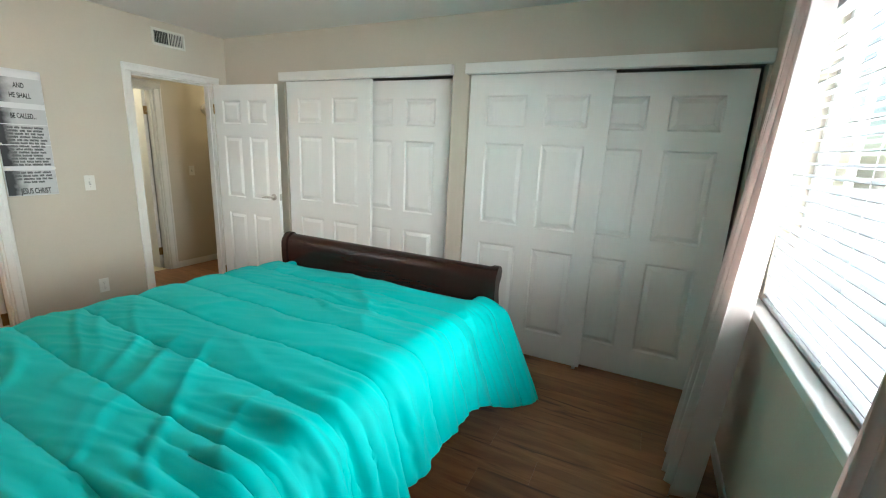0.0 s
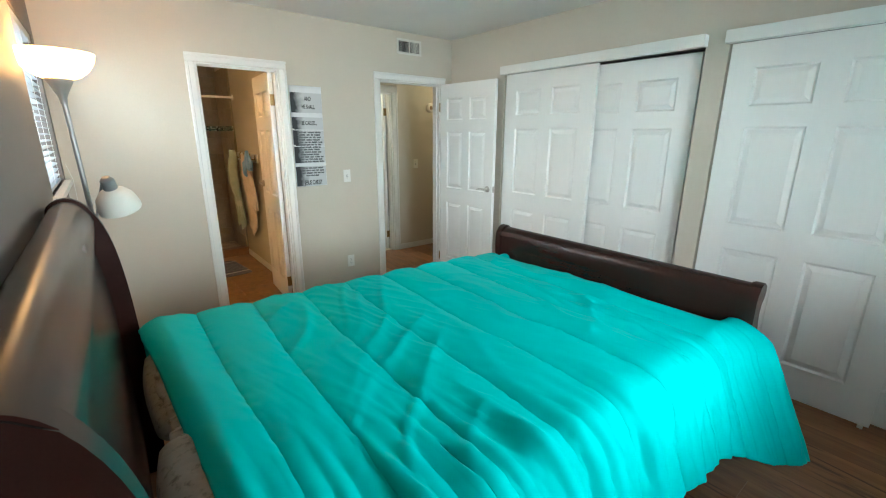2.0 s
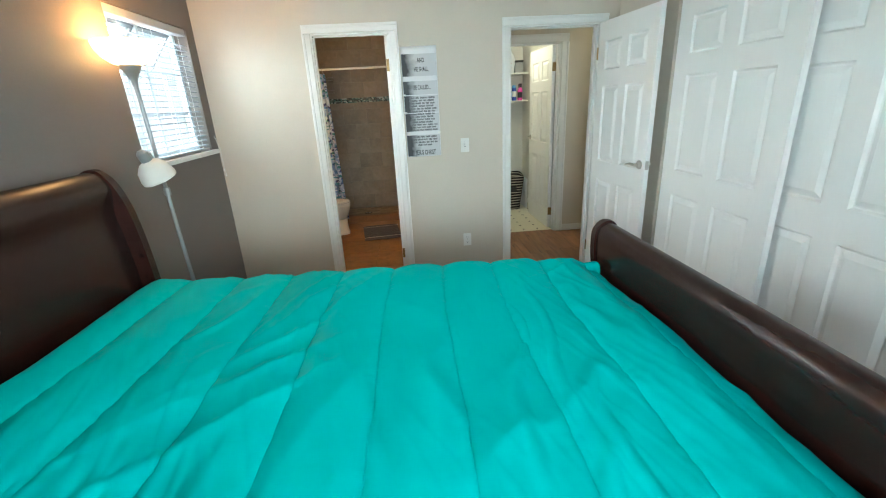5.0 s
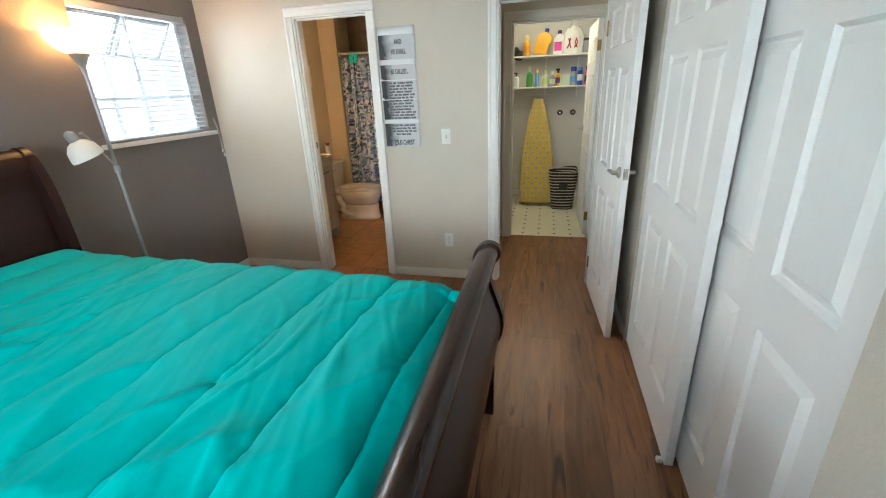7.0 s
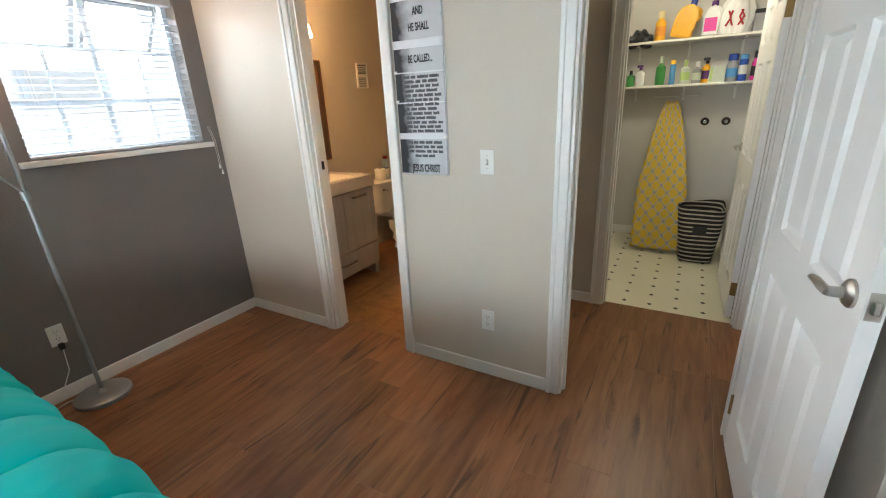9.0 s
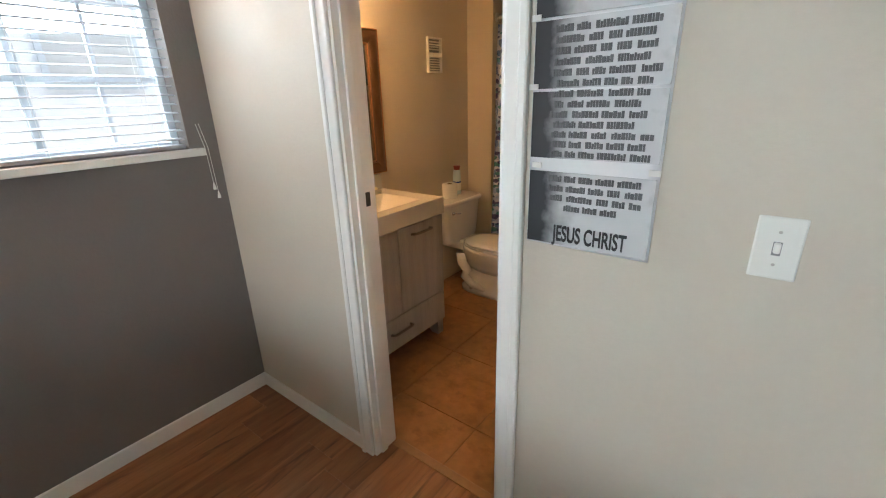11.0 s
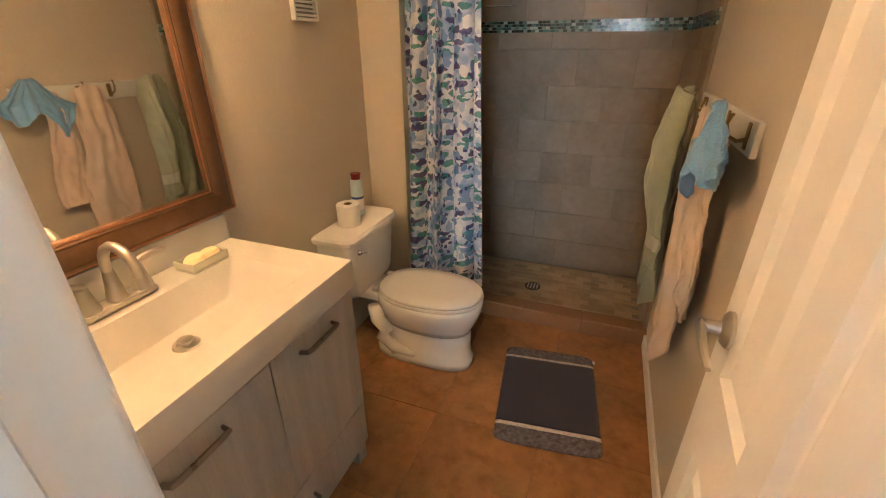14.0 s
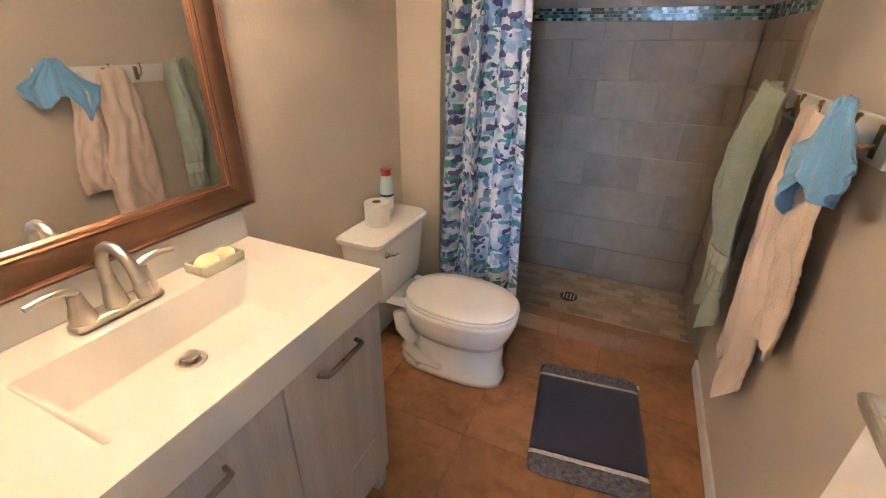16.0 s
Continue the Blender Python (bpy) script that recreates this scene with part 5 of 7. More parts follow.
def trellis():
    """Yellow quatrefoil fabric: diamonds between grey and white lines."""
    m = bpy.data.materials.new("ironing_cover_yellow")
    m.use_nodes = True
    nd, ln = m.node_tree.nodes, m.node_tree.links
    tc, sp = nd.new("ShaderNodeTexCoord"), nd.new("ShaderNodeSeparateXYZ")
    ln.new(tc.outputs["UV"], sp.inputs[0])

    def mth(op, a, b=0.0):
        k = nd.new("ShaderNodeMath")
        k.operation = op
        for i, v in enumerate((a, b)):
            if isinstance(v, (int, float)):
                k.inputs[i].default_value = v
            else:
                ln.new(v, k.inputs[i])
        return k.outputs[0]
    f = 2 * math.pi / 0.105
    c = mth("ADD", mth("COSINE", mth("MULTIPLY", sp.outputs["X"], f)), mth("COSINE", mth("MULTIPLY", sp.outputs["Y"], f * 0.8)))
    r = nd.new("ShaderNodeValToRGB")
    r.color_ramp.interpolation = "CONSTANT"
    e = r.color_ramp.elements
    e[0].position, e[0].color = 0.0, (0.58, 0.40, 0.035, 1)
    e[1].position, e[1].color = 0.395, (0.58, 0.55, 0.44, 1)
    for p, col in ((0.44, (0.30, 0.30, 0.28, 1)), (0.56, (0.58, 0.55, 0.44, 1)), (0.605, (0.58, 0.40, 0.035, 1))):
        n = e.new(p)
        n.color = col
    ln.new(mth("ADD", mth("MULTIPLY", c, 0.25), 0.5), r.inputs[0])
    ln.new(r.outputs[0], nd["Principled BSDF"].inputs["Base Color"])
    nd["Principled BSDF"].inputs["Roughness"].default_value = 0.85
    return m


M["trellis"] = trellis()
ib = thing("ironing_board", (2.60, 2.42, 0), "folded ironing board in a yellow and grey trellis cover", "ironing board")


def board(u, v):
    w = 0.205 * min(1.0, (max(0.0, 1.02 - v) / 0.62) ** 0.55) if v > 0.40 else 0.205
    a = (2 * u - 1) * w
    return 2.60 + a - 0.02 * v, 2.40 + 0.46 * v - 0.010 * (1 - (2 * u - 1) ** 6), 0.03 + 1.29 * v


part("board", sheet(bmesh.new(), board, 20, 50, -0.028, uv=(0.42, 1.37)), M["trellis"], ib, "yellow and grey trellis cotton cover", smooth="all")
for s in (-1, 1):
    part("leg", tube(bmesh.new(), [(2.60 + s * 0.10, 2.45, 0.012), (2.60 + s * 0.07, 2.66, 0.55), (2.60 + s * 0.03, 2.80, 0.95)], 0.010, 8), M["silver"], ib, smooth=True)


def striped():
    m = bpy.data.materials.new("striped_canvas")
    m.use_nodes = True
    nd, ln = m.node_tree.nodes, m.node_tree.links
    tc, sp, k, r = nd.new("ShaderNodeTexCoord"), nd.new("ShaderNodeSeparateXYZ"), nd.new("ShaderNodeMath"), nd.new("ShaderNodeValToRGB")
    ln.new(tc.outputs["Object"], sp.inputs[0])
    k.operation = "PINGPONG"
    k.inputs[1].default_value = 0.019
    ln.new(sp.outputs["Z"], k.inputs[0])
    q = nd.new("ShaderNodeMath")
    q.operation = "DIVIDE"
    q.inputs[1].default_value = 0.019
    ln.new(k.outputs[0], q.inputs[0])
    r.color_ramp.interpolation = "CONSTANT"
    r.color_ramp.elements[0].color = (0.018, 0.016, 0.016, 1)
    r.color_ramp.elements[1].position, r.color_ramp.elements[1].color = 0.66, (0.46, 0.41, 0.32, 1)
    ln.new(q.outputs[0], r.inputs[0])
    ln.new(r.outputs[0], nd["Principled BSDF"].inputs["Base Color"])
    nd["Principled BSDF"].inputs["Roughness"].default_value = 0.9
    return m


M["stripe"] = striped()
bk = thing("laundry_basket", (2.93, 2.36, 0), "black and beige striped fabric laundry basket", "basket")


def sq(u, w):
    a = 2 * math.pi * u
    p = 4.5
    c, s = math.cos(a), math.sin(a)
    k = (abs(c) ** p + abs(s) ** p) ** (-1 / p)
    return w * k * c, w * k * s


def basket(u, v):
    w = 0.135 + 0.04 * v + 0.006 * math.sin(2 * math.pi * 3 * u + 4 * v)
    x, y = sq(u, w)
    return 2.93 + x, 2.36 + y, 0.004 + 0.485 * v + 0.014 * math.sin(2 * math.pi * 2 * u) * v


bm = sheet(bmesh.new(), basket, 64, 24, 0.006)
bmesh.ops.remove_doubles(bm, verts=bm.verts, dist=1e-5)
part("basket_wall", bm, M["stripe"], bk, smooth="all")
part("basket_bottom", boxed(2.81, 3.05, 2.24, 2.48, 0.004, 0.012), C["black"], bk)
part("dark_patch", boxed(2.885, 2.985, 2.198, 2.202, 0.26, 0.33), C["black"], bk, "dark woven patch")
solo("folded_rack", boxed(3.135, 3.165, 2.28, 2.62, 0.001, 0.42, bevel=0.004), M["white_plastic"], (3.15, 2.45, 0), "folded white plastic rack behind the basket", "rack")
lc = thing("ceiling_light", (2.66, 1.75, CEIL - 0.12), "round frosted ceiling light of the laundry closet", "ceiling light")
part("canopy", lathe(bmesh.new(), [(0.0, CEIL), (0.13, CEIL), (0.13, CEIL - 0.025), (0.0, CEIL - 0.025)], 28, at=(2.66, 1.75, 0)), M["white_plastic"], lc, smooth=True)

# canopy for the added hallway lamp, out of view
hl = thing("ceiling_light", (4.15, 0.62, CEIL - 0.1), "round unseen ceiling light added to brighten the hallway", "ceiling light")
part("canopy", lathe(bmesh.new(), [(0.0, CEIL), (0.13, CEIL), (0.13, CEIL - 0.02), (0.0, CEIL - 0.02)], 28, at=(4.15, 0.62, 0)), M["white_plastic"], hl, smooth=True)
for yy in (-1.69, -3.55):
    solo("door_guide", boxed(3.212, 3.234, yy - 0.012, yy + 0.012, 0.0005, 0.022, bevel=0.003, seg=1), M["white_plastic"], (3.235, yy, 0), "small white plastic floor guide of a sliding door", "door guide", "door guides")

# ---- bathroom: vanity ----
va = thing("vanity_cabinet", (0.23, 0.56, 0), "grey woodgrain bathroom vanity cabinet with bar pulls", "vanity")
VY0, VY1, VXF = 0.135, 0.968, 0.462
bm = bmesh.new()
box(bm, -0.015, VXF, VY1 - 0.018, VY1, 0.0, 0.792)
box(bm, -0.015, VXF, VY0, VY0 + 0.018, 0.0, 0.792)
box(bm, -0.015, 0.0, VY0 + 0.018, VY1 - 0.018, 0.10, 0.792)
box(bm, 0.0, VXF - 0.004, VY0 + 0.018, VY1 - 0.018, 0.10, 0.118)
box(bm, VXF - 0.03, VXF, VY0 + 0.018, VY1 - 0.018, 0.765, 0.792)
part("carcass", bm, M["vanity"], va)
foot = [(VXF - 0.055, 0.0), (VXF - 0.001, 0.0), (VXF - 0.001, 0.10), (VXF - 0.11, 0.10), (VXF - 0.09, 0.04)]
for a in (VY0 + 0.019, VY1 - 0.049):
    part("foot", sweep(bmesh.new(), foot, a, a + 0.03), M["vanity"], va)
SPLIT = 0.588


def pull(parent, ya, yb, z):
    bm = bmesh.new()
    x = VXF + 0.018
    tube(bm, [(x, ya, z - 0.004), (x + 0.026, ya + 0.006, z), (x + 0.029, ya + 0.02, z), (x + 0.029, yb - 0.02, z), (x + 0.026, yb - 0.006, z), (x, yb, z - 0.004)], 0.0075, 8, flat=0.8)
    part("pull", bm, M["pull"], parent, "brushed nickel bar pull", smooth=True)


for a, b, p in ((VY0 + 0.003, SPLIT - 0.0015, 0.28), (SPLIT + 0.0015, VY1 - 0.003, 0.695)):
    dd = part("door", boxed(VXF + 0.001, VXF + 0.019, a, b, 0.304, 0.785, bevel=0.003), M["vanity"], va)
    pull(dd, p, p + 0.15, 0.738)
dw = part("drawer", boxed(VXF + 0.001, VXF + 0.019, VY0 + 0.003, VY1 - 0.003, 0.108, 0.300, bevel=0.003), M["vanity"], va)
pull(dw, 0.488, 0.645, 0.218)

# one-piece top with a sunk rectangular basin
TOP, OX0, OX1, OY0, OY1 = 0.885, -0.015, 0.488, 0.132, 0.978
ct = thing("bathroom_sink", (0.23, 0.56, 0.793), "white one-piece vanity top with a rectangular basin", "sink")
bm = bmesh.new()
ix0, ix1, iy0, iy1 = 0.115, 0.408, 0.312, 0.866
bx0, bx1, by0, by1, bz = 0.150, 0.392, 0.352, 0.795, 0.790


def rect_loop(a0, a1, b0, b1, z, r, n=5):
    out = []
    for cx, cy, s in ((a1 - r, b1 - r, 0), (a0 + r, b1 - r, 90), (a0 + r, b0 + r, 180), (a1 - r, b0 + r, 270)):
        for k in range(n + 1):
            t = radians(s + 90 * k / n)
            out.append(bm.verts.new((cx + r * math.cos(t), cy + r * math.sin(t), z)))
    return out


def join_loops(a, b):
    n = len(a)
    for i in range(n):
        bm.faces.new((a[i], a[(i + 1) % n], b[(i + 1) % n], b[i]))


loops = [rect_loop(OX0, OX1, OY0, OY1, 0.793, 0.004), rect_loop(OX0, OX1, OY0, OY1, TOP - 0.004, 0.004), rect_loop(OX0 + 0.002, OX1 - 0.002, OY0 + 0.002, OY1 - 0.002, TOP, 0.004), rect_loop(ix0, ix1, iy0, iy1, TOP, 0.010), rect_loop(ix0 + 0.002, ix1 - 0.002, iy0 + 0.003, iy1 - 0.003, TOP - 0.004, 0.010), rect_loop(bx0, bx1, by0, by1, bz + 0.005, 0.014), rect_loop(bx0 + 0.006, bx1 - 0.006, by0 + 0.006, by1 - 0.006, bz, 0.012)]
for a, b in zip(loops, loops[1:]):
    join_loops(a, b)
bm.faces.new(loops[-1])
part("basin_top", bm, M["counter"], ct, smooth=True)
part("backsplash", boxed(-0.0195, -0.002, OY0, OY1 - 0.004, TOP + 0.0005, 0.978, bevel=0.003), M["counter"], ct)
dn = part("drain_ring", lathe(bmesh.new(), [(0.034, 0.0), (0.033, 0.004), (0.024, 0.005), (0.022, 0.001), (0.0, 0.001)], 28, at=(0.235, 0.565, bz)), M["nickel"], ct, smooth=True)
part("stopper", lathe(bmesh.new(), [(0.0, 0.001), (0.010, 0.001), (0.010, 0.012), (0.0195, 0.013), (0.0195, 0.018), (0.0, 0.021)], 24, at=(0.235, 0.565, bz)), M["nickel"], dn, smooth=True)

fc = thing("faucet", (0.065, 0.545, TOP), "brushed nickel two-handle faucet with an arched spout", "faucet")
FX, FY = 0.062, 0.545
bm = bmesh.new()
box(bm, FX - 0.026, FX + 0.026, FY - 0.095, FY + 0.095, TOP, TOP + 0.022, bevel=0.011, seg=3)
part("deck_plate", bm, M["nickel"], fc, smooth=True)
cone = [(0.0, 0.02), (0.026, 0.02), (0.024, 0.035), (0.017, 0.06), (0.0135, 0.085), (0.0, 0.086)]
part("spout_base", lathe(bmesh.new(), [(0.0, 0.02), (0.024, 0.02), (0.022, 0.04), (0.016, 0.075), (0.0135, 0.10), (0.0, 0.101)], 22, at=(FX, FY, TOP)), M["nickel"], fc, smooth=True)
arc = [(FX, FY, TOP + 0.095)] + [(FX + 0.058 - 0.058 * math.cos(t), FY, TOP + 0.115 + 0.062 * math.sin(t)) for t in (0.15, 0.5, 0.9, 1.3, 1.7, 2.1, 2.5, 2.8)] + [(FX + 0.122, FY, TOP + 0.095)]
part("spout", tube(bmesh.new(), arc, [0.0125] * 8 + [0.0125, 0.0135], 14), M["nickel"], fc, smooth=True)
part("aerator", tube(bmesh.new(), [(FX + 0.119, FY, TOP + 0.108), (FX + 0.126, FY, TOP + 0.078)], 0.0155, 14), M["nickel"], fc, smooth=True)
for s in (-1, 1):
    h = part("handle", lathe(bmesh.new(), cone, 22, at=(FX, FY + s * 0.068, TOP)), M["nickel"], fc, smooth=True)
    part("lever", tube(bmesh.new(), [(FX, FY + s * 0.062, TOP + 0.086), (FX + 0.002, FY + s * 0.085, TOP + 0.098), (FX + 0.004, FY + s * 0.115, TOP + 0.102), (FX + 0.006, FY + s * 0.15, TOP + 0.098)], [0.010, 0.009, 0.0075, 0.007], 10), M["nickel"], h, smooth=True)
sd = thing("soap_dish", (0.07, 0.795, TOP), "pale clear plastic soap dish with soap bars on the vanity", "soap dish")
bm = bmesh.new()
box(bm, 0.03, 0.11, 0.73, 0.86, TOP, TOP + 0.008, bevel=0.003, seg=1)
for b in ((0.03, 0.036, 0.73, 0.86), (0.104, 0.11, 0.73, 0.86), (0.036, 0.104, 0.73, 0.736), (0.036, 0.104, 0.854, 0.86)):
    box(bm, *b, TOP + 0.008, TOP + 0.03, bevel=0.002, seg=1)
part("dish", bm, M["dish"], sd)
for i, (x, y, rz, sx, sy) in enumerate(((0.066, 0.775, 8, 0.028, 0.036), (0.074, 0.822, -14, 0.024, 0.030))):
    bm = lathe(bmesh.new(), [(0.0, 0.0), (0.8, 0.0), (1.0, 0.008), (1.0, 0.016), (0.8, 0.024), (0.0, 0.026)], 20)
    bmesh.ops.transform(bm, matrix=pose(x, y, TOP + 0.010 + i * 0.003, 3, 0, rz) @ Matrix.Diagonal((sx, sy, 1, 1)), verts=bm.verts)
    part("soap_bar", bm, M["soap"], sd, smooth=True)

# mirror with a stepped frame
mi = thing("wall_mirror", (-0.01, 0.60, 0.983), "large wall mirror in a wide bronze wooden frame", "mirror")
MY0, MY1, MZ0, MZ1, FW = 0.16, 1.022, 0.985, 1.80, 0.088
prof = [(0.0, 0.0), (0.0, 0.020), (0.006, 0.026), (0.012, 0.022), (0.030, 0.028), (0.055, 0.022), (0.064, 0.016), (0.070, 0.019), (0.076, 0.013), (0.082, 0.015), (FW, 0.008), (FW, 0.0)]
for nm, a, b in (("frame_side", (MY1, MZ0), (MY1, MZ1)), ("frame_side", (MY0, MZ1), (MY0, MZ0)), ("frame_rail", (MY0, MZ0), (MY1, MZ0)), ("frame_rail", (MY1, MZ1), (MY0, MZ1))):
    bm = bmesh.new()
    d = (Vector(b) - Vector(a)).normalized()
    inw = Vector((-d.y, d.x))
    rings = []
    for p, sgn in ((Vector(a), 1), (Vector(b), -1)):
        rings.append([bm.verts.new((-0.0195 + dep, *(p + inw * o + d * (o * sgn)))) for o, dep in prof])
    for i in range(len(prof) - 1):
        bm.faces.new((rings[0][i], rings[0][i + 1], rings[1][i + 1], rings[1][i]))
    bm.faces.new(rings[0]), bm.faces.new(rings[1])
    part(nm, bm, M["mirror_frame"], mi, smooth=True)
for o, dep in ((0.003, 0.0035), (FW - 0.010, -0.006)):
    for nm, a, b in (("frame_bead", (MY1 - o, MZ0 + o), (MY1 - o, MZ1 - o)), ("frame_bead", (MY0 + o, MZ1 - o), (MY0 + o, MZ0 + o)), ("frame_bead", (MY0 + o, MZ0 + o), (MY1 - o, MZ0 + o)), ("frame_bead", (MY1 - o, MZ1 - o), (MY0 + o, MZ1 - o))):
        part(nm, tube(bmesh.new(), [(dep, *a), (dep, *b)], 0.0032, 8), M["frame_line"], mi, "worn copper edge line", smooth=True)
part("glass", boxed(-0.0195, -0.0125, MY0 + FW - 0.004, MY1 - FW + 0.004, MZ0 + FW - 0.004, MZ1 - FW + 0.004), M["mirror"], mi, "silvered mirror glass")

vl = thing("vanity_light", (0.06, 0.54, 1.95), "wall light with lit bell shades above the mirror", "wall light")
part("back_plate", boxed(-0.0195, 0.005, 0.32, 0.80, 2.03, 2.10, bevel=0.006), M["nickel"], vl)
for by in (0.42, 0.705):
    part("light_arm", tube(bmesh.new(), [(0.004, by, 2.065), (0.10, by, 2.09), (0.178, by, 2.08), (0.19, by, 2.05)], 0.008, 10), M["nickel"], vl, smooth=True)
    part("glass_shade", lathe(bmesh.new(), [(0.022, 2.055), (0.035, 2.035), (0.05, 1.99), (0.062, 1.925), (0.060, 1.925), (0.048, 1.988), (0.033, 2.03), (0.02, 2.05)], 24, at=(0.19, by, 0)), M["vanity_shade"], vl, "lit frosted bell shade", smooth=True)

# fan grille
fg = thing("wall_vent", (-0.02, 1.565, 1.58), "cream plastic vent grille on the bathroom wall", "vent")
bm = bmesh.new()
for b in ((1.49, 1.50, 1.58, 1.80), (1.63, 1.64, 1.58, 1.80), (1.50, 1.63, 1.58, 1.592), (1.50, 1.63, 1.788, 1.80), (1.50, 1.63, 1.675, 1.705)):
    box(bm, -0.02, 0.002, b[0], b[1], b[2], b[3], bevel=0.002, seg=1)
part("frame", bm, M["shelf"], fg)
part("backing", boxed(-0.0198, -0.017, 1.50, 1.63, 1.592, 1.788), M["grey_plastic"], fg)
for k in range(12):
    z = 1.598 + k * 0.0155
    if not 1.665 < z < 1.712:
        part("louver", boxed(-0.017, -0.002, 1.50, 1.63, z, z + 0.007), M["shelf"], fg)

# ---- toilet ----
to = thing("toilet", (0.35, 1.64, 0), "white two-piece porcelain toilet with the lid down", "toilet")
TY = 1.637


def oval(x0, x1, hw, z, n=40, blunt=0.0, sq=2.3):
    cx, rx = (x0 + x1) / 2, (x1 - x0) / 2
    out = []
    for k in range(n):
        a = 2 * math.pi * k / n
        c, s = math.cos(a), math.sin(a)
        px = cx + rx * math.copysign(abs(c) ** (2 / sq), c)
        w = hw * (1 - blunt * 0.5 * (c + 1) * 0.5)
        out.append((px, TY + w * math.copysign(abs(s) ** (2 / sq), s), z))
    return out


def loft(rings, cap=True):
    bm = bmesh.new()
    vs = [[bm.verts.new(p) for p in r] for r in rings]
    n = len(vs[0])
    for a, b in zip(vs, vs[1:]):
        for i in range(n):
            bm.faces.new((a[i], a[(i + 1) % n], b[(i + 1) % n], b[i]))
    if cap:
        bm.faces.new(vs[0]), bm.faces.new(vs[-1])
    return bm


part("pedestal", loft([oval(0.17, 0.70, 0.112, 0.0, sq=2.8), oval(0.17, 0.70, 0.112, 0.035, sq=2.8), oval(0.185, 0.69, 0.100, 0.05, sq=2.8), oval(0.20, 0.685, 0.092, 0.12, sq=2.6), oval(0.20, 0.685, 0.100, 0.20, sq=2.4)]), M["porcelain"], to, smooth="all")
part("bowl", loft([oval(0.22, 0.68, 0.098, 0.185), oval(0.215, 0.695, 0.125, 0.23), oval(0.21, 0.72, 0.160, 0.28), oval(0.20, 0.735, 0.180, 0.325), oval(0.20, 0.74, 0.185, 0.36), oval(0.20, 0.735, 0.182, 0.382)]), M["porcelain"], to, smooth="all")
part("trapway", loft([[(0.20 + 0.05 * math.cos(a) + dx, TY + sy + 0.03 * math.sin(a) * 1.2, z) for a in (2 * math.pi * k / 16 for k in range(16))] for dx, sy, z in ((0.05, 0, 0.03), (0.02, 0, 0.10), (0.06, 0, 0.17), (0.03, 0, 0.23), (0.0, 0, 0.33))]), M["porcelain"], to, smooth="all")
for s in (-1, 1):
    part("trap_relief", tube(bmesh.new(), [(0.42, TY + s * 0.088, 0.05), (0.30, TY + s * 0.095, 0.075), (0.235, TY + s * 0.095, 0.13), (0.27, TY + s * 0.105, 0.185), (0.225, TY + s * 0.11, 0.24), (0.22, TY + s * 0.10, 0.31)], [0.02, 0.032, 0.034, 0.036, 0.038, 0.045], 12), M["porcelain"], to, smooth="all")
    part("bolt_cap", lathe(bmesh.new(), [(0.014, 0.0), (0.013, 0.010), (0.006, 0.015), (0.0, 0.015)], 14, at=(0.30, TY + s * 0.104, 0.036)), M["nickel"], to, smooth=True)
part("seat", loft([oval(0.215, 0.738, 0.184, 0.384, blunt=0.10), oval(0.21, 0.742, 0.188, 0.392, blunt=0.10), oval(0.215, 0.738, 0.184, 0.400, blunt=0.10)]), M["porcelain"], to, smooth=True)
part("lid", loft([oval(0.215, 0.735, 0.182, 0.402, blunt=0.12), oval(0.21, 0.738, 0.186, 0.409, blunt=0.12), oval(0.22, 0.728, 0.176, 0.418, blunt=0.12), oval(0.27, 0.66, 0.12, 0.423, blunt=0.1)]), M["porcelain"], to, smooth="all")
for s in (-1, 1):
    part("seat_hinge", boxed(0.195, 0.225, TY + s * 0.075 - 0.02, TY + s * 0.075 + 0.02, 0.384, 0.41, bevel=0.006), M["porcelain"], to, smooth=True)
part("deck", boxed(0.02, 0.26, TY - 0.10, TY + 0.10, 0.33, 0.384, bevel=0.015, seg=3), M["porcelain"], to, smooth=True)


def rbox(x0, x1, y0, y1, z, r=0.05, n=6):
    out = []
    for cx, cy, s, rr in ((x1 - r, y1 - r, 0, r), (x0 + 0.012, y1 - 0.012, 90, 0.012), (x0 + 0.012, y0 + 0.012, 180, 0.012), (x1 - r, y0 + r, 270, r)):
        for k in range(n + 1):
            t = radians(s + 90 * k / n)
            out.append((cx + rr * math.cos(t), cy + rr * math.sin(t), z))
    return out


part("tank", loft([rbox(0.0, 0.165, TY - 0.19, TY + 0.19, 0.385), rbox(0.0, 0.172, TY - 0.205, TY + 0.205, 0.42), rbox(-0.005, 0.185, TY - 0.225, TY + 0.225, 0.672)]), M["porcelain"], to, smooth=True)
part("tank_lid", loft([rbox(-0.012, 0.195, TY - 0.235, TY + 0.235, 0.673), rbox(-0.015, 0.20, TY - 0.24, TY + 0.24, 0.682), rbox(-0.015, 0.20, TY - 0.24, TY + 0.24, 0.698), rbox(-0.008, 0.19, TY - 0.23, TY + 0.23, 0.708)]), M["porcelain"], to, smooth=True)
lv = part("flush_lever", lathe(bmesh.new(), [(0.0, 0.0), (0.014, 0.0), (0.013, 0.008), (0.008, 0.014), (0.0, 0.015)], 16, at=(0.183, TY - 0.155, 0.625), m=Matrix.Rotation(radians(90), 4, "Y")), M["chrome"], to, "chrome flush lever", smooth=True)
part("lever_arm", tube(bmesh.new(), [(0.199, TY - 0.155, 0.625), (0.205, TY - 0.13, 0.618), (0.205, TY - 0.09, 0.612)], [0.006, 0.006, 0.005], 8), M["chrome"], lv, smooth=True)
